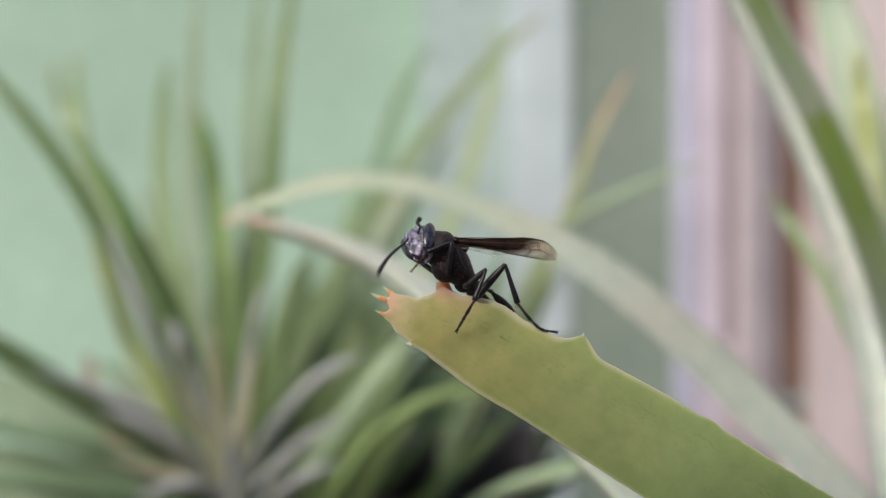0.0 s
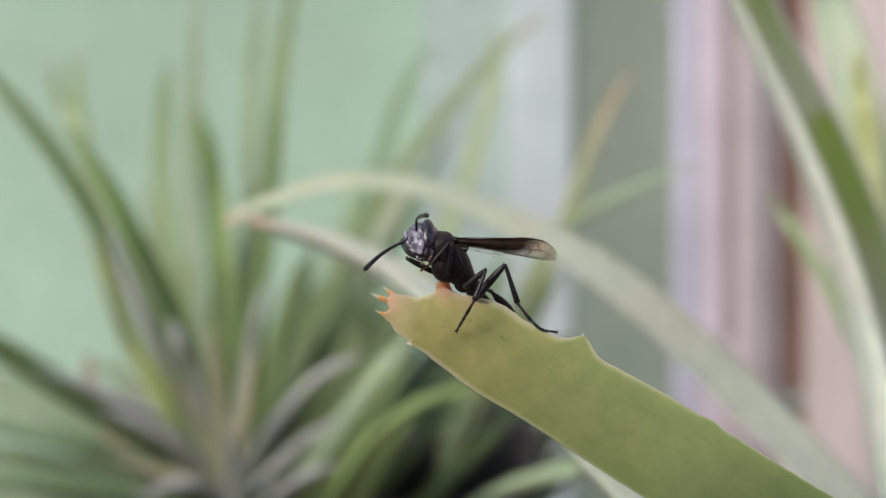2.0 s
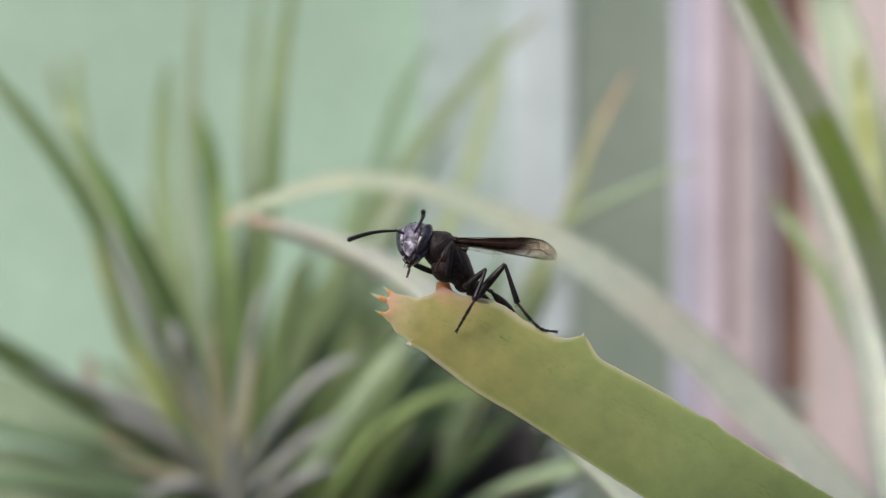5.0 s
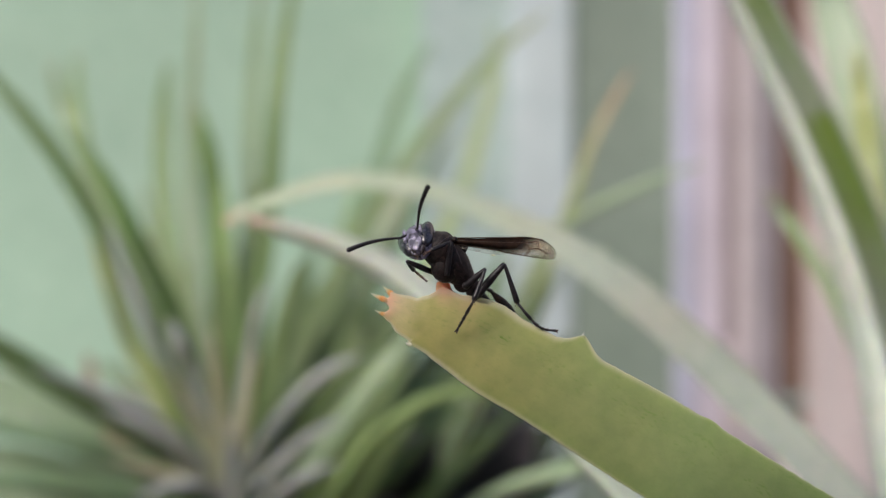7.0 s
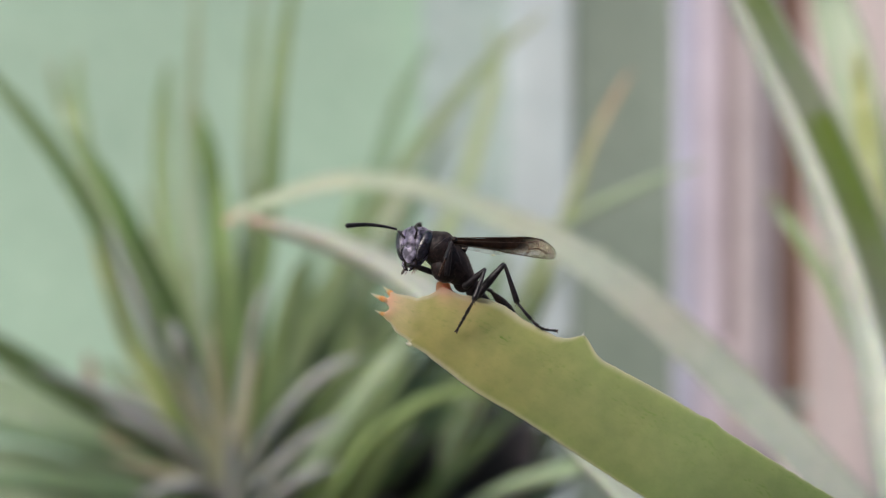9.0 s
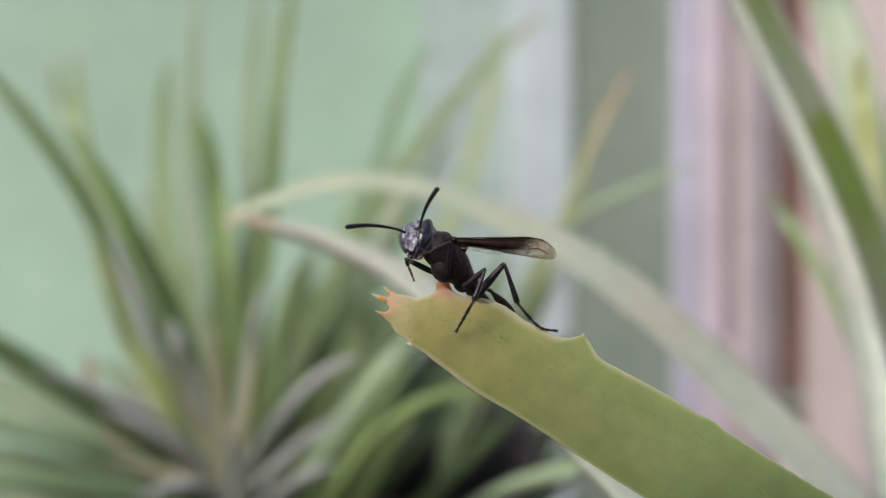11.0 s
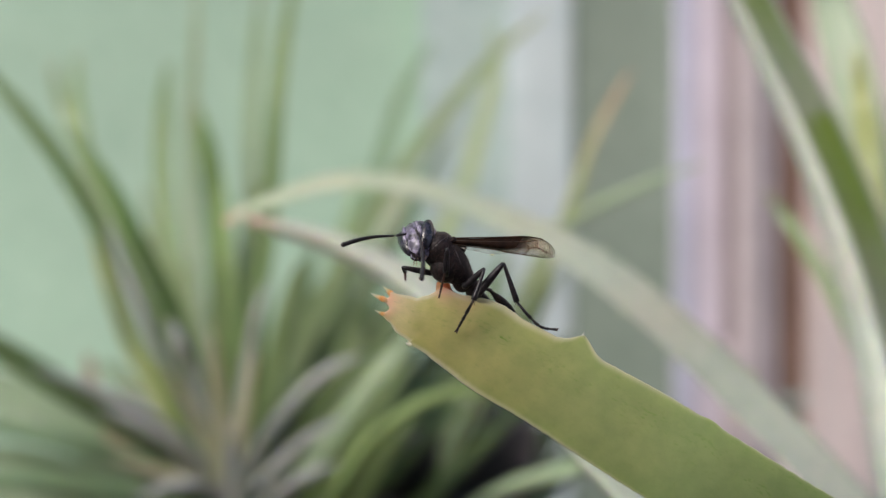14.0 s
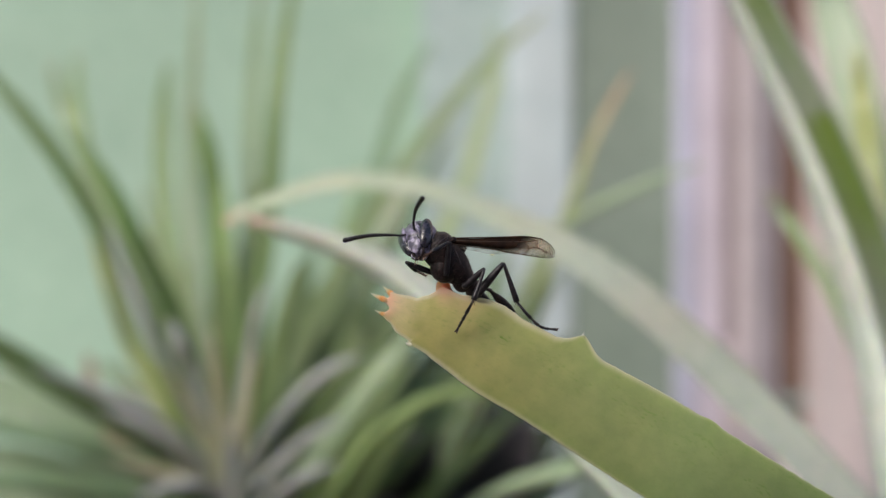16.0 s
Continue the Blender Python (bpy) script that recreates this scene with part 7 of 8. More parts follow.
    walk(MOVED["tib_f"], [
        (0, pose(-0.00455, 0.00306, 0.00781, 39.8, -8.3, 169.3)), (0.1, pose(-0.00516, -0.00079, 0.00691, 22.4, 9.5, 180.0)),
        (0.2, pose(-0.00516, -0.00073, 0.00703, 28.1, 10.1, 180.0)), (0.3, pose(-0.00529, -0.00019, 0.00740, 74.4, 11.9, -173.7)),
        (0.4, pose(-0.00516, -0.00073, 0.00703, 33.6, 7.7, 180.0)), (0.5, pose(-0.00516, -0.00073, 0.00703, 33.6, 7.7, 180.0)),
        (0.6, pose(-0.00516, -0.00073, 0.00703, 58.3, 17.0, 180.0)), (0.7, pose(-0.00516, -0.00073, 0.00703, 63.8, 26.5, 180.0)),
        (0.8, pose(-0.00504, -0.00106, 0.00667, 55.4, 27.1, 180.0)), (0.9, pose(-0.00516, -0.00096, 0.00631, 69.0, 28.9, 180.0)),
        (1, pose(-0.00529, -0.00076, 0.00583, 87.7, 29.6, -169.8)), (1.1, pose(-0.00553, -0.00021, 0.00571, 111.8, 32.2, -176.7)),
        (1.2, pose(-0.00535, -0.00044, 0.00523, 110.0, 32.5, -177.7)), (1.233, pose(-0.00541, -0.00036, 0.00565, -177.2, 71.6, -94.3)),
        (1.267, pose(-0.00547, -0.00028, 0.00607, -113.7, 29.4, -20.1)), (1.3, pose(-0.00553, -0.00019, 0.00649, -113.3, -24.6, 0.0)),
        (1.4, pose(-0.00529, 0.00015, 0.00764, -106.6, -25.6, -3.5)), (1.5, pose(-0.00516, -0.00035, 0.00752, -103.7, -26.8, -8.6)),
        (1.6, pose(-0.00533, 0.00057, 0.00772, -116.5, -53.2, 0.0)), (1.8, pose(-0.00530, 0.00057, 0.00777, -119.4, -54.8, 0.0)),
        (2.2, pose(-0.00535, 0.00057, 0.00767, -121.7, -53.1, 0.0)), (2.3, pose(-0.00543, 0.00057, 0.00750, -114.8, -47.3, 0.0)),
        (2.4, pose(-0.00550, 0.00057, 0.00733, -111.7, -46.2, 4.6)), (2.6, pose(-0.00552, 0.00057, 0.00729, -110.9, -47.3, 0.0)),
        (2.8, pose(-0.00571, 0.00057, 0.00643, -100.8, -47.9, -3.7)), (2.9, pose(-0.00572, 0.00057, 0.00631, -98.3, -48.4, -7.7)),
        (3, pose(-0.00565, 0.00013, 0.00619, -95.1, -48.6, -10.6)), (3.1, pose(-0.00573, 0.00057, 0.00616, -99.1, -48.5, -9.2)),
        (3.2, pose(-0.00573, 0.00057, 0.00613, -102.8, -48.1, -6.5)), (3.3, pose(-0.00526, -0.00083, 0.00601, -90.7, -48.2, 0.0)),
        (3.333, pose(-0.00500, -0.00113, 0.00597, -96.1, 4.0, 7.8)), (3.367, pose(-0.00475, -0.00143, 0.00593, -94.6, 56.4, 14.3)),
        (3.4, pose(-0.00450, -0.00172, 0.00589, 67.5, 70.5, 180.0)), (3.5, pose(-0.00438, -0.00183, 0.00601, 63.1, 48.7, 180.0)),
        (3.7, pose(-0.00462, -0.00141, 0.00709, 94.8, 49.8, -164.0)), (4.6, pose(-0.00467, -0.00135, 0.00712, 97.5, 49.8, -164.7)),
        (5.4, pose(-0.00495, -0.00092, 0.00728, 113.3, 50.4, -167.3)), (5.533, pose(-0.00500, -0.00083, 0.00730, -140.4, 65.3, -53.6)),
        (5.667, pose(-0.00504, -0.00074, 0.00733, -112.2, 17.6, -16.6)), (5.8, pose(-0.00509, -0.00065, 0.00735, -113.7, -33.6, 0.0)),
        (6.3, pose(-0.00516, -0.00047, 0.00740, -118.9, -37.7, 0.0)), (6.4, pose(-0.00516, -0.00041, 0.00746, -113.8, -47.0, 0.0)),
        (6.5, pose(-0.00516, -0.00035, 0.00752, -104.6, -48.3, -6.4)), (6.6, pose(-0.00516, -0.00028, 0.00758, -112.4, -45.7, 0.0)),
        (6.7, pose(-0.00516, -0.00021, 0.00764, -116.2, -34.5, 0.0)), (7, pose(-0.00516, -0.00047, 0.00740, -114.3, -34.2, 0.0)),
        (7.6, pose(-0.00516, -0.00047, 0.00740, -114.3, -34.2, 0.0)), (7.8, pose(-0.00523, -0.00004, 0.00764, -113.9, -50.7, 0.0)),
        (7.9, pose(-0.00527, 0.00015, 0.00767, -115.1, -50.8, 0.0)), (8, pose(-0.00533, 0.00057, 0.00771, -116.7, -50.7, 0.0)),
        (8.2, pose(-0.00533, 0.00057, 0.00772, -116.8, -50.2, 0.0)), (8.4, pose(-0.00549, 0.00057, 0.00735, -111.0, -56.1, 0.0)),
        (8.6, pose(-0.00560, 0.00057, 0.00703, -107.5, -55.2, 5.1)), (8.8, pose(-0.00571, 0.00057, 0.00646, -109.2, -56.5, -0.9)),
        (8.9, pose(-0.00573, 0.00057, 0.00619, -112.3, -63.3, 0.0)), (9, pose(-0.00462, -0.00141, 0.00709, -96.9, -63.5, 18.6)),
        (9.6, pose(-0.00470, -0.00131, 0.00716, -99.4, -63.5, 19.1)), (10, pose(-0.00488, -0.00100, 0.00731, -105.4, -63.3, 20.4)),
        (10.4, pose(-0.00510, -0.00051, 0.00750, -113.0, -63.0, 22.2)), (10.8, pose(-0.00529, 0.00024, 0.00766, -119.9, -62.5, 24.1)),
        (11.3, pose(-0.00533, 0.00057, 0.00772, -121.8, -62.2, 25.0)), (11.5, pose(-0.00548, 0.00057, 0.00739, -117.5, -62.4, 24.2)),
        (11.7, pose(-0.00533, 0.00057, 0.00772, -121.8, -62.2, 25.0)), (11.9, pose(-0.00543, 0.00057, 0.00750, -119.0, -64.1, 18.0)),
        (12, pose(-0.00516, 0.00057, 0.00801, -102.0, -63.7, 24.6)), (12.1, pose(-0.00543, 0.00057, 0.00750, -114.0, -65.6, 16.2)),
        (12.2, pose(-0.00560, 0.00057, 0.00701, -119.6, -65.2, 17.7)), (12.3, pose(-0.00573, 0.00057, 0.00607, -110.4, -68.5, 1.7)),
        (12.4, pose(-0.00462, -0.00141, 0.00709, -98.4, -68.6, 20.2)), (13.1, pose(-0.00462, -0.00141, 0.00709, -98.4, -68.6, 20.2)),
        (13.2, pose(-0.00480, -0.00105, 0.00740, -108.7, -67.7, 28.7)), (13.6, pose(-0.00480, -0.00105, 0.00740, -108.7, -67.7, 28.7)),
        (13.7, pose(-0.00543, 0.00057, 0.00751, -133.7, -68.1, 27.8)), (13.8, pose(-0.00546, 0.00057, 0.00743, -111.5, -37.0, 0.0)),
        (13.9, pose(-0.00550, 0.00057, 0.00734, -112.9, -33.0, 0.0)), (14, pose(-0.00553, 0.00001, 0.00685, -103.0, -32.4, 3.8)),
        (14.1, pose(-0.00529, -0.00041, 0.00715, -95.5, -33.4, -5.3)), (14.133, pose(-0.00525, -0.00048, 0.00718, -35.4, -71.1, -76.8)),
        (14.167, pose(-0.00520, -0.00054, 0.00720, 35.9, -37.3, -159.3)), (14.2, pose(-0.00516, -0.00061, 0.00722, 39.1, 11.6, 180.0)),
        (14.3, pose(-0.00529, -0.00019, 0.00740, 59.6, 18.5, 180.0)), (14.4, pose(-0.00529, -0.00036, 0.00722, 68.9, 42.7, 180.0)),
        (14.5, pose(-0.00516, -0.00073, 0.00703, 37.1, 11.1, 180.0)), (14.6, pose(-0.00529, -0.00036, 0.00722, 62.3, 19.9, 180.0)),
        (14.7, pose(-0.00529, -0.00050, 0.00703, 68.9, 42.4, 180.0)), (14.8, pose(-0.00516, -0.00079, 0.00691, 72.3, 42.6, -179.3)),
        (14.9, pose(-0.00516, -0.00096, 0.00631, 83.8, 44.1, -168.0)), (15, pose(-0.00553, -0.00024, 0.00583, 103.1, 44.2, -169.1)),
        (15.1, pose(-0.00570, 0.00057, 0.00560, 114.0, 46.0, -174.2)), (15.2, pose(-0.00550, 0.00057, 0.00482, 103.1, 48.3, 174.8)),
        (15.233, pose(-0.00552, 0.00033, 0.00514, 98.9, -8.5, 161.8)), (15.267, pose(-0.00554, 0.00009, 0.00547, 114.5, -64.2, 139.9)),
        (15.3, pose(-0.00556, -0.00015, 0.00580, -110.5, -53.9, 0.0)), (15.4, pose(-0.00559, 0.00018, 0.00679, -113.7, -46.4, 0.0)),
        (15.6, pose(-0.00541, 0.00011, 0.00734, -123.8, -42.8, 0.0)), (15.8, pose(-0.00516, -0.00047, 0.00740, -119.7, -46.7, 0.0)),
        (16, pose(-0.00516, -0.00047, 0.00740, -119.7, -46.7, 0.0))])
    walk(MOVED["tar_f"], [
        (0, pose(-0.00392, 0.00474, 0.00990, 106.1, -16.1, 141.7)), (0.067, pose(-0.00553, 0.00050, 0.00931, 1.3, 13.0, 179.5)),
        (0.1, pose(-0.00559, 0.00026, 0.00943, 51.7, 14.1, 180.0)), (0.2, pose(-0.00559, 0.00057, 0.00943, 58.3, 5.9, 180.0)),
        (0.267, pose(-0.00566, 0.00151, 0.00878, 41.1, -41.8, 128.4)), (0.3, pose(-0.00573, 0.00244, 0.00812, 123.8, -63.6, 0.0)),
        (0.333, pose(-0.00560, 0.00162, 0.00872, -41.6, -61.9, 171.9)), (0.4, pose(-0.00547, 0.00080, 0.00931, -41.3, -8.0, 180.0)),
        (0.5, pose(-0.00547, 0.00080, 0.00931, -45.0, -5.2, 180.0)), (0.6, pose(-0.00559, 0.00162, 0.00842, -66.3, -2.1, 180.0)),
        (0.633, pose(-0.00565, 0.00169, 0.00827, -68.2, -62.9, -165.9)), (0.7, pose(-0.00571, 0.00175, 0.00813, 135.0, -54.8, 0.0)),
        (0.8, pose(-0.00576, 0.00121, 0.00807, 173.2, -54.5, 0.0)), (0.9, pose(-0.00564, 0.00162, 0.00718, 168.5, -63.8, 0.0)),
        (1, pose(-0.00583, 0.00194, 0.00593, 173.2, -80.7, 0.0)), (1.1, pose(-0.00513, 0.00238, 0.00484, 124.6, -72.8, 0.0)),
        (1.2, pose(-0.00494, 0.00217, 0.00443, 103.8, -73.1, 3.1)), (1.3, pose(-0.00507, 0.00234, 0.00550, 133.3, -44.8, 0.0)),
        (1.4, pose(-0.00478, 0.00277, 0.00693, 133.0, -56.3, 0.0)), (1.5, pose(-0.00447, 0.00226, 0.00693, 130.3, -54.4, 0.0)),
        (1.6, pose(-0.00434, 0.00304, 0.00698, 119.9, -64.5, 0.0)), (1.7, pose(-0.00419, 0.00299, 0.00704, 111.9, -82.2, 0.0)),
        (2.2, pose(-0.00419, 0.00292, 0.00680, 116.8, -72.8, 0.0)), (2.4, pose(-0.00497, 0.00319, 0.00662, 113.0, -79.0, 0.0)),
        (2.6, pose(-0.00479, 0.00315, 0.00662, 115.3, -74.3, -5.5)), (2.8, pose(-0.00515, 0.00325, 0.00608, 94.1, -75.6, 13.5)),
        (2.9, pose(-0.00506, 0.00324, 0.00605, 96.5, -75.5, 10.7)), (3, pose(-0.00496, 0.00280, 0.00603, 98.8, -75.4, 7.8)),
        (3.1, pose(-0.00497, 0.00321, 0.00587, 113.9, -88.8, 0.0)), (3.2, pose(-0.00497, 0.00319, 0.00572, -58.2, -87.7, 180.0)),
        (3.3, pose(-0.00523, 0.00193, 0.00599, 117.8, -73.8, 0.0)), (3.4, pose(-0.00550, 0.00083, 0.00624, 117.7, -53.5, 0.0)),
        (3.5, pose(-0.00532, 0.00063, 0.00683, 109.7, -51.0, -31.3)), (3.7, pose(-0.00521, 0.00128, 0.00695, 114.2, -51.8, -28.2)),
        (4.6, pose(-0.00513, 0.00136, 0.00689, 116.2, -51.7, -28.6)), (5, pose(-0.00493, 0.00155, 0.00675, 120.9, -51.4, -29.5)),
        (5.4, pose(-0.00469, 0.00174, 0.00658, 112.3, 1.4, 0.0)), (5.8, pose(-0.00447, 0.00188, 0.00643, 115.7, -6.5, 0.0)),
        (6.3, pose(-0.00435, 0.00195, 0.00634, 117.8, -10.2, 0.0)), (6.4, pose(-0.00435, 0.00211, 0.00670, 111.1, -25.1, 0.0)),
        (6.5, pose(-0.00435, 0.00225, 0.00705, 102.5, -26.8, 7.5)), (6.6, pose(-0.00441, 0.00227, 0.00684, 113.8, -46.9, 0.0)),
        (6.7, pose(-0.00447, 0.00227, 0.00663, 120.7, -45.6, 0.0)), (7.1, pose(-0.00453, 0.00205, 0.00646, 128.0, -52.1, 0.0)),
        (7.6, pose(-0.00453, 0.00205, 0.00646, 128.0, -52.1, 0.0)), (7.8, pose(-0.00436, 0.00248, 0.00693, 111.7, -61.9, 0.0)),
        (7.9, pose(-0.00436, 0.00265, 0.00693, 113.1, -62.1, 0.0)), (8, pose(-0.00437, 0.00304, 0.00692, 114.6, -62.2, 0.0)),
        (8.2, pose(-0.00437, 0.00303, 0.00692, 117.5, -62.3, 0.0)), (8.4, pose(-0.00467, 0.00315, 0.00680, 123.1, -75.7, 0.0)),
        (8.6, pose(-0.00515, 0.00325, 0.00656, 124.2, -75.9, 0.0)), (8.8, pose(-0.00491, 0.00317, 0.00596, 126.7, -80.4, 0.0)),
        (8.9, pose(-0.00479, 0.00312, 0.00572, 121.8, -74.4, 0.0)), (9, pose(-0.00521, 0.00128, 0.00695, 133.4, -68.4, -50.1)),
        (9.6, pose(-0.00521, 0.00140, 0.00696, 137.7, -67.6, -52.0)), (9.8, pose(-0.00520, 0.00156, 0.00697, 111.4, -34.1, -15.4)),
        (10, pose(-0.00519, 0.00172, 0.00698, 110.7, 2.7, 0.0)), (10.4, pose(-0.00517, 0.00221, 0.00701, 116.7, -12.6, 0.0)),
        (10.8, pose(-0.00516, 0.00292, 0.00703, 123.7, -21.2, 0.0)), (11.3, pose(-0.00515, 0.00324, 0.00704, 128.3, -24.8, 0.0)),
        (11.5, pose(-0.00545, 0.00327, 0.00680, 118.1, -11.6, 0.0)), (11.7, pose(-0.00515, 0.00324, 0.00704, 100.3, -12.4, 3.4)),
        (11.8, pose(-0.00509, 0.00324, 0.00698, 102.9, -14.4, 11.6)), (11.9, pose(-0.00503, 0.00324, 0.00692, 118.6, -57.5, 0.0)),
        (12, pose(-0.00581, 0.00324, 0.00776, 143.6, -55.6, 0.0)), (12.1, pose(-0.00515, 0.00328, 0.00704, 118.5, -68.5, 0.0)),
        (12.2, pose(-0.00515, 0.00323, 0.00644, 116.6, -82.8, 0.0)), (12.3, pose(-0.00491, 0.00318, 0.00572, 117.8, -87.6, 0.0)),
        (12.4, pose(-0.00521, 0.00128, 0.00695, 170.6, -75.1, -89.0)), (13.1, pose(-0.00521, 0.00128, 0.00695, 170.6, -75.1, -89.0)),
        (13.2, pose(-0.00534, 0.00164, 0.00706, 171.4, -77.6, -87.6)), (13.6, pose(-0.00534, 0.00164, 0.00706, 171.4, -77.6, -87.6)),
        (13.7, pose(-0.00479, 0.00316, 0.00680, 111.6, -61.6, 0.0)), (13.9, pose(-0.00491, 0.00311, 0.00644, 117.6, -34.5, 0.0)),
        (14, pose(-0.00538, 0.00271, 0.00633, 108.0, -32.7, -8.0)), (14.1, pose(-0.00489, 0.00231, 0.00693, 93.7, -34.4, 7.0)),
        (14.133, pose(-0.00512, 0.00192, 0.00773, -4.2, -76.3, 108.8)), (14.167, pose(-0.00536, 0.00152, 0.00852, -60.2, -24.4, 169.0)),
        (14.2, pose(-0.00559, 0.00113, 0.00931, -62.3, 34.0, 180.0)), (14.3, pose(-0.00573, 0.00219, 0.00872, -70.2, 33.1, -176.5)),
        (14.367, pose(-0.00584, 0.00220, 0.00833, -68.1, -41.0, -165.0)), (14.4, pose(-0.00596, 0.00221, 0.00794, 133.7, -63.5, 0.0)),
        (14.467, pose(-0.00577, 0.00158, 0.00857, -42.8, -52.8, 178.0)), (14.5, pose(-0.00559, 0.00094, 0.00919, -42.5, 10.8, 180.0)),
        (14.6, pose(-0.00572, 0.00208, 0.00842, -53.9, 6.6, 180.0)), (14.633, pose(-0.00584, 0.00208, 0.00809, -52.0, -52.5, -173.1)),
        (14.7, pose(-0.00595, 0.00208, 0.00777, 140.7, -68.1, 0.0)), (14.8, pose(-0.00577, 0.00183, 0.00753, 146.8, -72.6, 0.0)),
        (14.9, pose(-0.00594, 0.00168, 0.00653, 160.4, -76.7, 0.0)), (15, pose(-0.00561, 0.00248, 0.00538, 123.4, -56.1, 0.0)),
        (15.1, pose(-0.00515, 0.00316, 0.00482, 122.2, -71.6, 0.0)), (15.2, pose(-0.00479, 0.00321, 0.00440, 103.2, -72.2, 6.4)),
        (15.3, pose(-0.00477, 0.00243, 0.00523, 125.9, -59.6, 0.0)), (15.4, pose(-0.00478, 0.00271, 0.00603, 150.1, -52.7, 0.0)),
        (15.6, pose(-0.00436, 0.00240, 0.00621, 125.7, -56.9, 0.0)), (15.8, pose(-0.00417, 0.00193, 0.00646, 114.0, -64.4, 0.0)),
        (16, pose(-0.00417, 0.00193, 0.00646, 114.0, -64.4, 0.0))])
    walk(MOVED["fem_n"], [
        (0, pose(-0.00096, -0.00090, 0.00587, -6.8, -7.1, 180.0)), (2.3, pose(-0.00096, -0.00090, 0.00587, -6.8, -7.7, 180.0)),
        (3, pose(-0.00096, -0.00090, 0.00587, -6.8, -9.8, 180.0)), (3.2, pose(-0.00096, -0.00090, 0.00587, -6.8, -3.5, 180.0)),
        (3.3, pose(-0.00096, -0.00090, 0.00587, -6.8, -5.7, 180.0)), (3.4, pose(-0.00096, -0.00090, 0.00587, -36.7, -9.5, 180.0)),
        (3.5, pose(-0.00096, -0.00090, 0.00587, -36.7, -9.5, 180.0)), (3.7, pose(-0.00096, -0.00090, 0.00587, -52.8, -25.9, 180.0)),
        (3.8, pose(-0.00096, -0.00090, 0.00587, -36.7, -9.5, 180.0)), (4, pose(-0.00096, -0.00090, 0.00587, -6.8, -8.0, 180.0)),
        (5.4, pose(-0.00096, -0.00090, 0.00587, -6.8, -7.9, 180.0)), (6.3, pose(-0.00096, -0.00090, 0.00587, -15.3, -7.9, 180.0)),
        (6.5, pose(-0.00096, -0.00090, 0.00587, -6.8, -7.6, 180.0)), (7.5, pose(-0.00096, -0.00090, 0.00587, -6.8, -8.4, 180.0)),
        (7.7, pose(-0.00096, -0.00090, 0.00587, -6.8, -10.1, 180.0)), (7.8, pose(-0.00096, -0.00090, 0.00587, -20.4, -10.1, 180.0)),
        (8.4, pose(-0.00096, -0.00090, 0.00587, -20.4, -10.1, 180.0)), (8.5, pose(-0.00096, -0.00090, 0.00587, -6.8, -8.3, 180.0)),
        (8.8, pose(-0.00096, -0.00090, 0.00587, -6.8, -7.2, 180.0)), (11.7, pose(-0.00096, -0.00090, 0.00587, -6.8, -7.1, 180.0)),
        (12.2, pose(-0.00096, -0.00090, 0.00587, -6.8, -5.9, 180.0)), (12.3, pose(-0.00096, -0.00090, 0.00587, -6.8, -2.4, 180.0)),
        (12.4, pose(-0.00096, -0.00090, 0.00587, -15.3, -7.9, 180.0)), (12.5, pose(-0.00096, -0.00090, 0.00587, -35.0, -15.2, 180.0)),
        (12.7, pose(-0.00096, -0.00090, 0.00587, -13.5, -10.7, 180.0)), (12.8, pose(-0.00096, -0.00090, 0.00587, -37.2, -7.1, 180.0)),
        (12.9, pose(-0.00096, -0.00090, 0.00587, -6.8, -9.5, 180.0)), (13.4, pose(-0.00096, -0.00090, 0.00587, -6.8, -4.1, 180.0)),
        (13.6, pose(-0.00096, -0.00090, 0.00587, -6.8, -7.7, 180.0)), (13.8, pose(-0.00096, -0.00090, 0.00587, -28.0, -8.6, 180.0)),
        (14, pose(-0.00096, -0.00090, 0.00587, -37.6, -3.6, 180.0)), (14.1, pose(-0.00096, -0.00090, 0.00587, -30.8, -4.4, 180.0)),
        (14.2, pose(-0.00096, -0.00090, 0.00587, -6.8, 1.5, 180.0)), (14.5, pose(-0.00096, -0.00090, 0.00587, -6.8, -5.7, 180.0)),
        (14.6, pose(-0.00096, -0.00090, 0.00587, -15.3, -7.9, 180.0)), (14.8, pose(-0.00096, -0.00090, 0.00587, -48.2, -8.5, 180.0)),
        (14.9, pose(-0.00096, -0.00090, 0.00587, -36.7, -9.5, 180.0)), (15, pose(-0.00096, -0.00090, 0.00587, -6.8, -7.2, 180.0)),
        (16, pose(-0.00096, -0.00090, 0.00587, -6.8, -7.1, 180.0))])
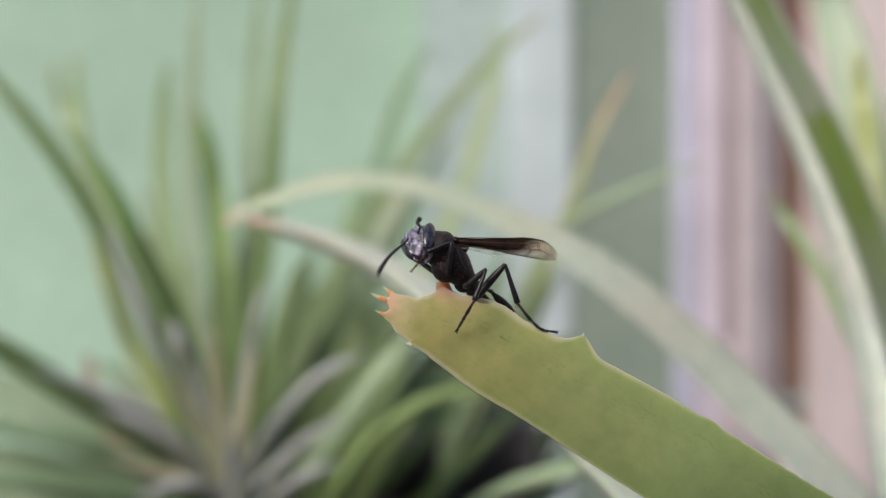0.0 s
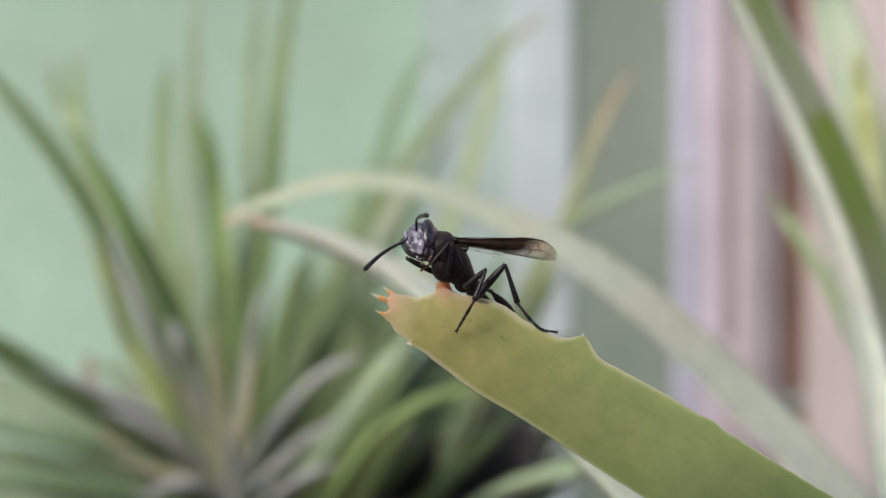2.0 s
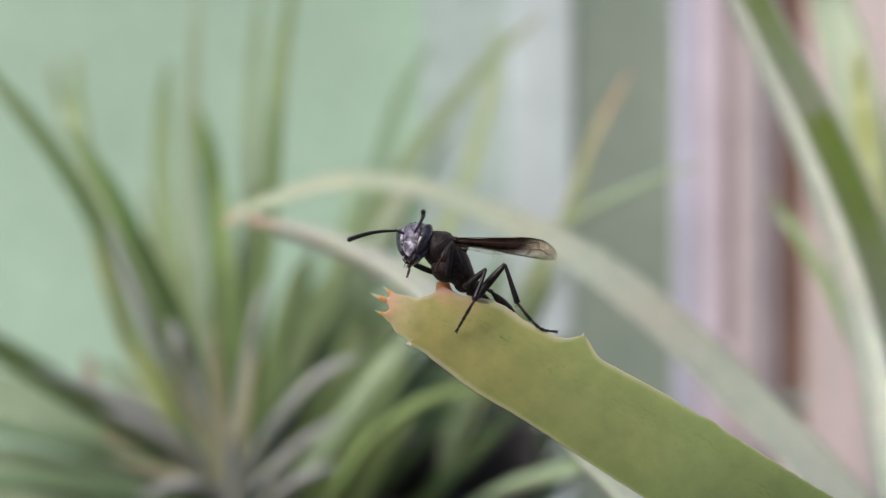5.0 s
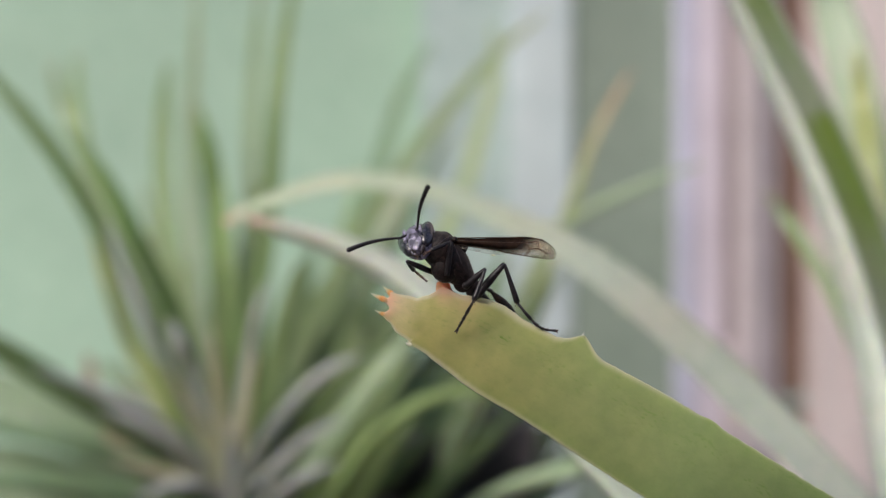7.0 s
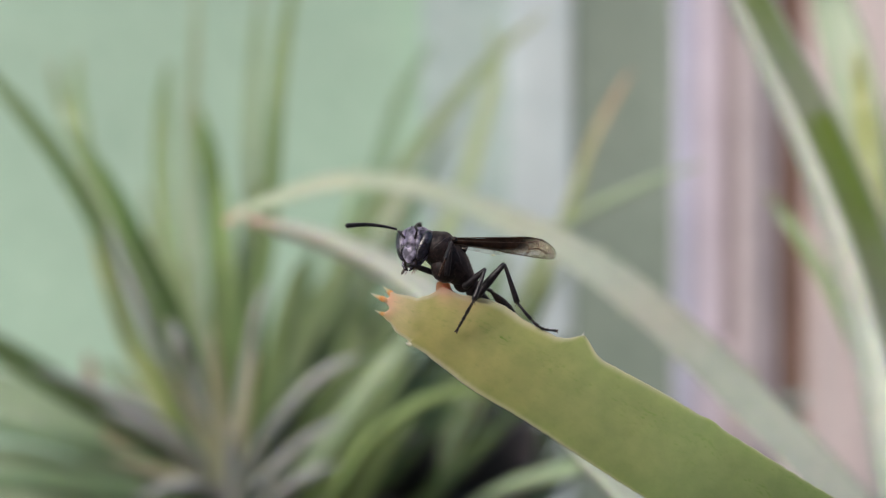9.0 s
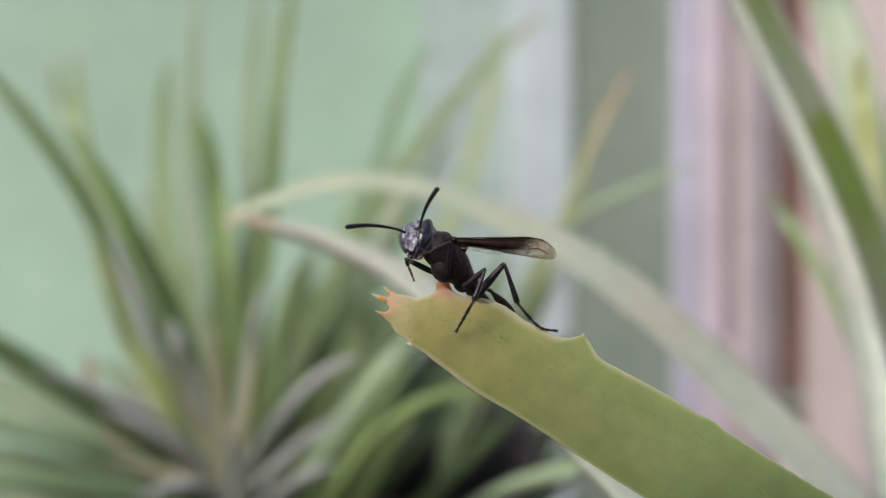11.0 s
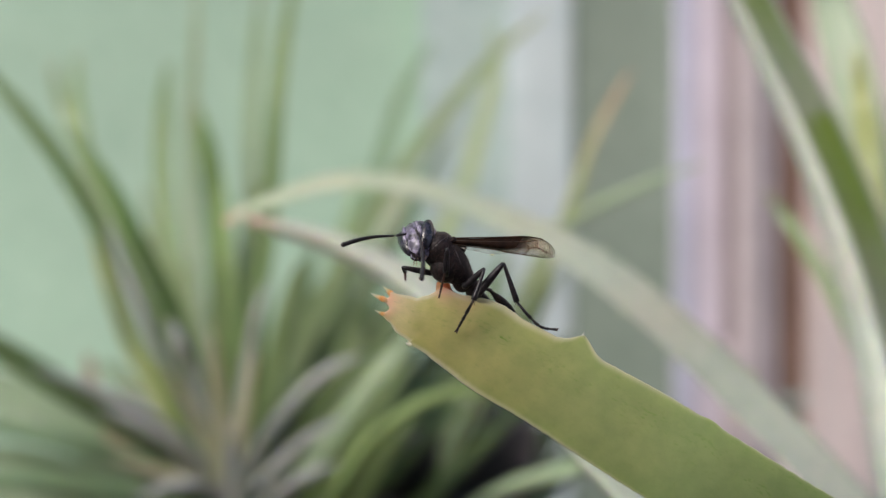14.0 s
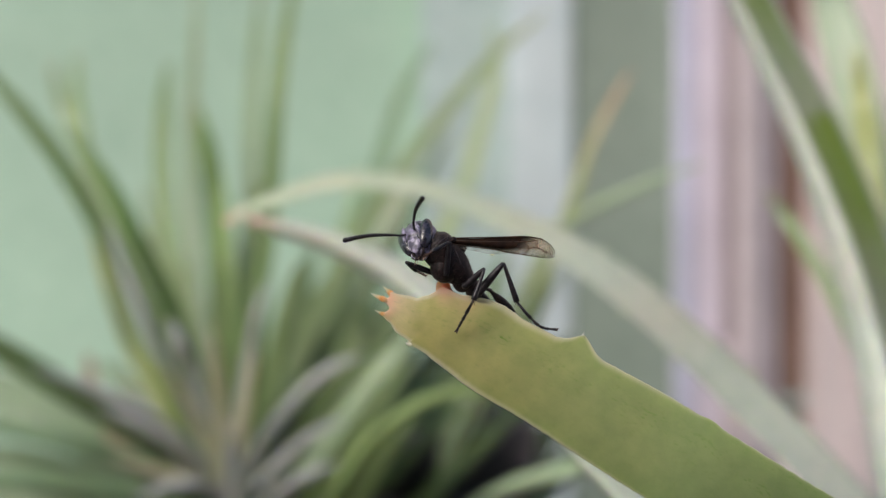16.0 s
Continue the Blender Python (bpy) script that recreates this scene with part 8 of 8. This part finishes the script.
    walk(MOVED["tib_n"], [
        (0, pose(-0.00052, -0.00133, 0.00942, 173.2, 67.3, 0.0)), (0.1, pose(-0.00052, -0.00133, 0.00942, 173.2, 68.3, 0.0)),
        (0.2, pose(-0.00052, -0.00133, 0.00942, 152.7, 69.5, 0.0)), (0.3, pose(-0.00052, -0.00133, 0.00942, 141.4, 71.1, 0.0)),
        (0.6, pose(-0.00061, -0.00133, 0.00943, 137.9, 66.1, 0.0)), (0.9, pose(-0.00061, -0.00133, 0.00943, 137.4, 54.4, 0.0)),
        (1, pose(-0.00062, -0.00133, 0.00943, 132.7, 45.9, 0.0)), (1.5, pose(-0.00062, -0.00133, 0.00943, 135.2, 43.4, 0.0)),
        (1.9, pose(-0.00062, -0.00133, 0.00943, 156.4, 41.5, 0.0)), (2, pose(-0.00062, -0.00133, 0.00943, 165.5, 41.2, 0.0)),
        (2.5, pose(-0.00038, -0.00133, 0.00940, 173.2, 37.2, 0.0)), (2.6, pose(-0.00033, -0.00133, 0.00939, 173.2, 36.4, 0.0)),
        (2.8, pose(-0.00034, -0.00133, 0.00939, 158.0, 35.1, 0.0)), (3, pose(-0.00035, -0.00133, 0.00940, 149.4, 33.7, 0.0)),
        (3.1, pose(-0.00057, -0.00133, 0.00943, 125.0, 77.2, 0.0)), (3.2, pose(-0.00074, -0.00133, 0.00944, -36.3, 54.6, 180.0)),
        (3.3, pose(-0.00060, -0.00133, 0.00943, 120.6, 65.1, 0.0)), (3.333, pose(-0.00054, -0.00219, 0.00907, -176.2, 42.7, 14.8)),
        (3.4, pose(-0.00048, -0.00305, 0.00872, -133.2, 22.2, 0.0)), (3.5, pose(-0.00048, -0.00305, 0.00872, -135.4, 27.0, 0.0)),
        (3.7, pose(-0.00001, -0.00377, 0.00783, -128.9, 26.9, 0.0)), (3.8, pose(-0.00048, -0.00305, 0.00872, -132.1, 18.9, 0.0)),
        (3.9, pose(-0.00045, -0.00219, 0.00919, -133.0, 17.5, 0.0)), (3.933, pose(-0.00046, -0.00176, 0.00930, 176.9, 17.5, 0.0)),
        (4, pose(-0.00046, -0.00133, 0.00941, 126.9, 17.5, 0.0)), (4.2, pose(-0.00046, -0.00133, 0.00941, 123.7, 23.8, 0.0)),
        (5, pose(-0.00046, -0.00133, 0.00941, 129.9, 34.4, 0.0)), (5.4, pose(-0.00047, -0.00133, 0.00941, 136.8, 41.3, 0.0)),
        (5.6, pose(-0.00047, -0.00148, 0.00939, 175.9, 44.2, -1.4)), (5.8, pose(-0.00048, -0.00164, 0.00936, -143.1, 47.0, 0.0)),
        (6.3, pose(-0.00048, -0.00185, 0.00931, -146.7, 50.2, 0.0)), (6.4, pose(-0.00048, -0.00160, 0.00937, -137.9, 52.6, 0.0)),
        (6.467, pose(-0.00049, -0.00147, 0.00939, 177.2, 54.4, 1.3)), (6.5, pose(-0.00049, -0.00133, 0.00942, 130.2, 56.1, 0.0)),
        (7, pose(-0.00053, -0.00133, 0.00942, 143.2, 66.6, 0.0)), (7.4, pose(-0.00053, -0.00133, 0.00942, 143.2, 66.6, 0.0)),
        (7.5, pose(-0.00043, -0.00133, 0.00941, 143.5, 43.6, 0.0)), (7.6, pose(-0.00033, -0.00133, 0.00939, 157.5, 24.1, 0.0)),
        (7.7, pose(-0.00033, -0.00133, 0.00939, 128.9, 46.0, 0.0)), (7.733, pose(-0.00035, -0.00174, 0.00929, 152.3, 66.6, -33.9)),
        (7.8, pose(-0.00037, -0.00216, 0.00919, 58.9, 85.5, 180.0)), (8.4, pose(-0.00037, -0.00216, 0.00919, 58.9, 85.5, 180.0)),
        (8.433, pose(-0.00040, -0.00174, 0.00930, 136.8, 77.1, -41.5)), (8.5, pose(-0.00044, -0.00133, 0.00941, 116.1, 66.0, 0.0)),
        (8.6, pose(-0.00053, -0.00133, 0.00942, 115.6, 41.1, 0.0)), (8.7, pose(-0.00060, -0.00133, 0.00943, 120.1, 20.1, 0.0)),
        (8.9, pose(-0.00040, -0.00133, 0.00940, 136.0, 19.9, 0.0)), (9.2, pose(-0.00040, -0.00133, 0.00940, 131.1, 25.9, 0.0)),
        (9.6, pose(-0.00041, -0.00133, 0.00940, 130.1, 29.8, 0.0)), (10.8, pose(-0.00050, -0.00133, 0.00942, 131.1, 62.6, 0.0)),
        (11.5, pose(-0.00052, -0.00133, 0.00942, 134.2, 67.6, 0.0)), (12, pose(-0.00052, -0.00133, 0.00942, 137.5, 66.3, 0.0)),
        (12.067, pose(-0.00047, -0.00133, 0.00941, -24.5, 71.6, -169.9)), (12.1, pose(-0.00042, -0.00133, 0.00941, -25.9, 30.1, 180.0)),
        (12.2, pose(-0.00059, -0.00133, 0.00943, -6.8, 45.2, 180.0)), (12.267, pose(-0.00070, -0.00133, 0.00944, -1.0, 75.2, -144.9)),
        (12.3, pose(-0.00081, -0.00133, 0.00944, 116.5, 69.6, 0.0)), (12.367, pose(-0.00065, -0.00159, 0.00938, 172.8, 40.8, 15.8)),
        (12.4, pose(-0.00048, -0.00185, 0.00931, -151.8, 14.2, 0.0)), (12.5, pose(-0.00019, -0.00296, 0.00872, -155.0, 21.0, 0.0)),
        (12.6, pose(-0.00025, -0.00250, 0.00902, -173.2, 17.2, 0.0)), (12.7, pose(-0.00031, -0.00174, 0.00931, -173.2, 14.1, 0.0)),
        (12.8, pose(-0.00060, -0.00307, 0.00872, -148.2, 19.2, 0.0)), (12.9, pose(-0.00037, -0.00133, 0.00940, 160.8, 19.8, 0.0)),
        (13, pose(-0.00052, -0.00133, 0.00942, 120.7, 23.6, 0.0)), (13.1, pose(-0.00041, -0.00133, 0.00940, 118.8, 16.4, 0.0)),
        (13.2, pose(-0.00052, -0.00133, 0.00942, 116.9, 55.9, 0.0)), (13.3, pose(-0.00052, -0.00133, 0.00942, 105.6, 56.9, -5.2)),
        (13.367, pose(-0.00061, -0.00133, 0.00943, -34.3, 64.7, -157.7)), (13.4, pose(-0.00070, -0.00133, 0.00944, -40.7, 10.3, 180.0)),
        (13.5, pose(-0.00057, -0.00133, 0.00943, -34.2, 47.6, 180.0)), (13.6, pose(-0.00048, -0.00133, 0.00941, -51.1, 40.7, 180.0)),
        (13.633, pose(-0.00048, -0.00159, 0.00936, -16.4, 59.6, 159.4)), (13.7, pose(-0.00048, -0.00185, 0.00931, 54.2, 81.8, 180.0)),
        (13.733, pose(-0.00048, -0.00222, 0.00916, -133.2, 59.8, -3.2)), (13.8, pose(-0.00048, -0.00259, 0.00902, -135.1, 21.5, 0.0)),
        (14, pose(-0.00078, -0.00310, 0.00872, -153.4, 7.0, 0.0)), (14.1, pose(-0.00072, -0.00274, 0.00896, -141.6, 12.8, 0.0)),
        (14.133, pose(-0.00089, -0.00204, 0.00920, -118.5, 70.5, 47.4)), (14.2, pose(-0.00105, -0.00133, 0.00945, -6.8, 39.7, 180.0)),
        (14.3, pose(-0.00082, -0.00133, 0.00944, -37.7, 41.4, 180.0)), (14.4, pose(-0.00062, -0.00133, 0.00943, 129.2, 70.1, 0.0)),
        (14.5, pose(-0.00060, -0.00133, 0.00943, 133.0, 46.3, 0.0)), (14.533, pose(-0.00054, -0.00159, 0.00937, 178.3, 40.0, 3.2)),
        (14.6, pose(-0.00048, -0.00185, 0.00931, -140.5, 33.8, 0.0)), (14.7, pose(-0.00048, -0.00289, 0.00884, -146.6, 70.7, 0.0)),
        (14.8, pose(-0.00060, -0.00358, 0.00824, -117.0, 53.4, 0.0)), (14.9, pose(-0.00048, -0.00305, 0.00872, -121.7, 63.7, 0.0)),
        (14.933, pose(-0.00050, -0.00219, 0.00907, -179.4, 57.3, -5.8)), (15, pose(-0.00051, -0.00133, 0.00942, 132.6, 51.2, 0.0)),
        (15.1, pose(-0.00051, -0.00133, 0.00942, 142.0, 53.6, 0.0)), (15.2, pose(-0.00051, -0.00133, 0.00942, 159.8, 52.2, 0.0)),
        (15.4, pose(-0.00052, -0.00133, 0.00942, 140.0, 61.9, 0.0)), (16, pose(-0.00052, -0.00133, 0.00942, 140.0, 61.9, 0.0))])
    walk(MOVED["tar_n"], [
        (0, pose(-0.00304, -0.00166, 0.00836, -150.9, 40.2, 0.0)), (0.1, pose(-0.00306, -0.00166, 0.00841, -127.3, 23.0, 0.0)),
        (0.2, pose(-0.00281, -0.00260, 0.00856, -118.7, -0.5, 0.0)), (0.3, pose(-0.00256, -0.00305, 0.00872, -118.2, -30.3, 0.0)),
        (0.4, pose(-0.00256, -0.00310, 0.00872, -117.6, 15.2, 0.0)), (0.5, pose(-0.00256, -0.00315, 0.00872, -133.1, 44.7, 0.0)),
        (0.9, pose(-0.00226, -0.00320, 0.00825, -120.9, 34.0, 0.0)), (1, pose(-0.00197, -0.00336, 0.00813, -121.2, 21.6, 0.0)),
        (1.5, pose(-0.00197, -0.00328, 0.00801, -120.6, 29.4, 0.0)), (1.8, pose(-0.00221, -0.00272, 0.00765, -122.2, 43.6, 0.0)),
        (2, pose(-0.00238, -0.00202, 0.00742, -124.7, 52.0, 0.0)), (2.3, pose(-0.00217, -0.00185, 0.00730, -124.8, 59.1, 0.0)),
        (2.4, pose(-0.00211, -0.00166, 0.00725, -124.6, 61.7, 0.0)), (2.6, pose(-0.00196, -0.00166, 0.00719, -125.5, 66.0, 0.0)),
        (2.7, pose(-0.00189, -0.00209, 0.00724, -127.0, 64.3, 0.0)), (3, pose(-0.00167, -0.00274, 0.00742, -132.7, 59.3, 0.0)),
        (3.1, pose(-0.00211, -0.00359, 0.00907, -129.7, 55.7, 0.0)), (3.2, pose(-0.00256, -0.00296, 0.01073, -127.8, 51.8, 0.0)),
        (3.3, pose(-0.00188, -0.00370, 0.00884, -121.5, 24.8, 0.0)), (3.333, pose(-0.00154, -0.00237, 0.00790, -178.6, 10.4, -7.7)),
        (3.4, pose(-0.00120, -0.00104, 0.00697, 127.1, -3.9, 0.0)), (3.5, pose(-0.00138, -0.00111, 0.00697, 120.8, 30.1, 0.0)),
        (3.6, pose(-0.00108, -0.00144, 0.00663, 116.2, 23.4, 0.0)), (3.667, pose(-0.00094, -0.00153, 0.00645, -177.1, 18.9, 3.1)),
        (3.7, pose(-0.00080, -0.00162, 0.00628, -112.3, 14.4, 0.0)), (3.733, pose(-0.00094, -0.00131, 0.00663, -175.6, 16.2, 1.1)),
        (3.8, pose(-0.00108, -0.00100, 0.00697, 120.5, 17.9, 0.0)), (3.9, pose(-0.00102, -0.00018, 0.00740, 126.6, 19.2, 0.0)),
        (3.933, pose(-0.00099, -0.00186, 0.00761, 177.6, 20.1, -0.4)), (4, pose(-0.00096, -0.00354, 0.00783, -131.2, 20.9, 0.0)),
        (4.2, pose(-0.00108, -0.00362, 0.00801, -125.9, 23.5, 0.0)), (4.6, pose(-0.00119, -0.00358, 0.00799, -125.8, 26.7, 0.0)),
        (5.4, pose(-0.00180, -0.00322, 0.00790, -127.7, 43.3, 0.0)), (5.6, pose(-0.00194, -0.00160, 0.00788, -176.1, 46.9, 2.5)),
        (5.8, pose(-0.00209, 0.00002, 0.00786, 131.9, 50.5, 0.0)), (6.3, pose(-0.00226, -0.00034, 0.00784, 133.5, 54.4, 0.0)),
        (6.4, pose(-0.00211, 0.00025, 0.00813, 125.4, 62.0, 0.0)), (6.467, pose(-0.00204, -0.00159, 0.00828, 176.4, 67.4, -8.1)),
        (6.5, pose(-0.00197, -0.00344, 0.00842, -117.6, 73.1, 0.0)), (7, pose(-0.00256, -0.00298, 0.00854, -120.0, 62.2, 0.0)),
        (7.4, pose(-0.00256, -0.00298, 0.00854, -117.4, 56.7, 0.0)), (7.5, pose(-0.00197, -0.00297, 0.00780, -118.5, 45.1, 0.0)),
        (7.6, pose(-0.00137, -0.00239, 0.00706, -121.1, 34.6, 0.0)), (7.7, pose(-0.00158, -0.00348, 0.00819, -106.3, 35.2, 2.4)),
        (7.733, pose(-0.00165, -0.00225, 0.00856, -159.6, 37.7, 0.6)), (7.767, pose(-0.00172, -0.00102, 0.00893, 146.1, 37.9, -3.1)),
        (7.8, pose(-0.00179, 0.00021, 0.00931, 92.5, 35.7, -5.5)), (8.4, pose(-0.00179, 0.00021, 0.00931, 92.5, 35.7, -5.5)),
        (8.433, pose(-0.00171, -0.00113, 0.00918, 145.9, 37.2, -4.9)), (8.467, pose(-0.00163, -0.00247, 0.00905, -159.9, 37.7, -3.0)),
        (8.5, pose(-0.00155, -0.00381, 0.00892, -106.0, 36.8, -1.4)), (8.6, pose(-0.00132, -0.00382, 0.00852, -115.6, 22.9, 0.0)),
        (8.7, pose(-0.00108, -0.00372, 0.00813, -127.5, 18.7, 0.0)), (8.9, pose(-0.00108, -0.00325, 0.00754, -125.9, 23.6, 0.0)),
        (9.2, pose(-0.00120, -0.00341, 0.00777, -127.5, 18.7, 0.0)), (9.6, pose(-0.00130, -0.00344, 0.00786, -125.7, 22.4, 0.0)),
        (10.4, pose(-0.00184, -0.00347, 0.00835, -120.2, 46.9, 0.0)), (10.8, pose(-0.00211, -0.00341, 0.00858, -120.3, 60.5, 0.0)),
        (11.4, pose(-0.00228, -0.00333, 0.00870, -120.9, 67.8, 0.0)), (12, pose(-0.00238, -0.00319, 0.00860, -118.9, 66.3, 0.0)),
        (12.1, pose(-0.00167, -0.00253, 0.01156, -100.0, 67.1, 7.8)), (12.2, pose(-0.00254, -0.00166, 0.01136, 51.1, 71.4, 180.0)),
        (12.267, pose(-0.00225, -0.00273, 0.01019, -135.9, 42.6, -3.9)), (12.3, pose(-0.00197, -0.00380, 0.00901, -137.7, -23.4, 0.0)),
        (12.367, pose(-0.00152, -0.00217, 0.00798, -177.8, -8.2, 5.5)), (12.4, pose(-0.00108, -0.00055, 0.00695, 143.6, 7.0, 0.0)),
        (12.467, pose(-0.00108, -0.00117, 0.00667, 179.1, 27.1, -8.3)), (12.5, pose(-0.00108, -0.00180, 0.00638, -137.8, 47.8, 0.0)),
        (12.6, pose(-0.00106, -0.00218, 0.00640, -138.3, 48.1, 0.0)), (12.633, pose(-0.00102, -0.00179, 0.00653, -176.6, 46.4, -0.8)),
        (12.7, pose(-0.00098, -0.00141, 0.00665, 146.4, 44.7, 0.0)), (12.733, pose(-0.00118, -0.00152, 0.00658, -173.7, 43.5, 0.6)),
        (12.8, pose(-0.00138, -0.00162, 0.00650, -134.5, 42.2, 0.0)), (12.9, pose(-0.00126, -0.00223, 0.00695, -126.3, 27.6, 0.0)),
        (13, pose(-0.00108, -0.00370, 0.00813, -120.9, 34.7, 0.0)), (13.1, pose(-0.00078, -0.00375, 0.00813, -128.0, 46.8, 0.0)),
        (13.2, pose(-0.00155, -0.00379, 0.00872, -109.6, 46.1, -2.9)), (13.3, pose(-0.00137, -0.00392, 0.00901, -101.6, 47.0, 2.7)),
        (13.367, pose(-0.00123, -0.00352, 0.01026, 30.4, 75.8, 146.8)), (13.4, pose(-0.00108, -0.00313, 0.01150, 50.1, 23.4, 180.0)),
        (13.5, pose(-0.00226, -0.00288, 0.01096, 6.8, 71.3, 180.0)), (13.6, pose(-0.00161, -0.00348, 0.01073, 6.8, 77.4, 180.0)),
        (13.633, pose(-0.00185, -0.00154, 0.01014, 119.8, 77.7, -34.3)), (13.7, pose(-0.00208, 0.00039, 0.00954, 120.3, 57.0, 0.0)),
        (13.8, pose(-0.00120, -0.00064, 0.00720, 137.2, 29.0, 0.0)), (13.9, pose(-0.00114, -0.00120, 0.00673, 143.2, 20.8, 0.0)),
        (14, pose(-0.00108, -0.00186, 0.00627, -151.4, 14.1, 0.0)), (14.1, pose(-0.00120, -0.00103, 0.00685, 145.3, 13.8, 0.0)),
        (14.133, pose(-0.00200, -0.00134, 0.00920, 131.1, 63.0, -54.4)), (14.2, pose(-0.00280, -0.00166, 0.01155, 39.3, 46.9, 180.0)),
        (14.3, pose(-0.00226, -0.00302, 0.01108, 33.7, 89.4, 180.0)), (14.4, pose(-0.00226, -0.00347, 0.00884, 51.7, 60.1, 180.0)),
        (14.5, pose(-0.00197, -0.00335, 0.00813, -125.9, 80.8, 0.0)), (14.533, pose(-0.00182, -0.00172, 0.00783, 177.1, 75.6, -9.1)),
        (14.6, pose(-0.00167, -0.00010, 0.00754, 137.6, 70.7, 0.0)), (14.7, pose(-0.00266, -0.00137, 0.00808, 151.4, 14.6, 0.0)),
        (14.8, pose(-0.00161, -0.00112, 0.00750, 173.2, 16.3, 0.0)), (14.9, pose(-0.00178, -0.00070, 0.00808, 158.2, 10.0, 0.0)),
        (14.933, pose(-0.00187, -0.00203, 0.00816, -158.4, 14.5, -1.9)), (15, pose(-0.00197, -0.00336, 0.00825, -114.1, 19.0, 0.0)),
        (15.1, pose(-0.00226, -0.00303, 0.00813, -142.5, 42.9, 0.0)), (15.2, pose(-0.00256, -0.00228, 0.00783, -128.1, 61.9, 0.0)),
        (15.3, pose(-0.00247, -0.00279, 0.00813, -123.7, 58.5, 0.0)), (15.4, pose(-0.00238, -0.00310, 0.00842, -119.8, 54.3, 0.0)),
        (16, pose(-0.00238, -0.00310, 0.00842, -120.6, 60.4, 0.0))])


motions()
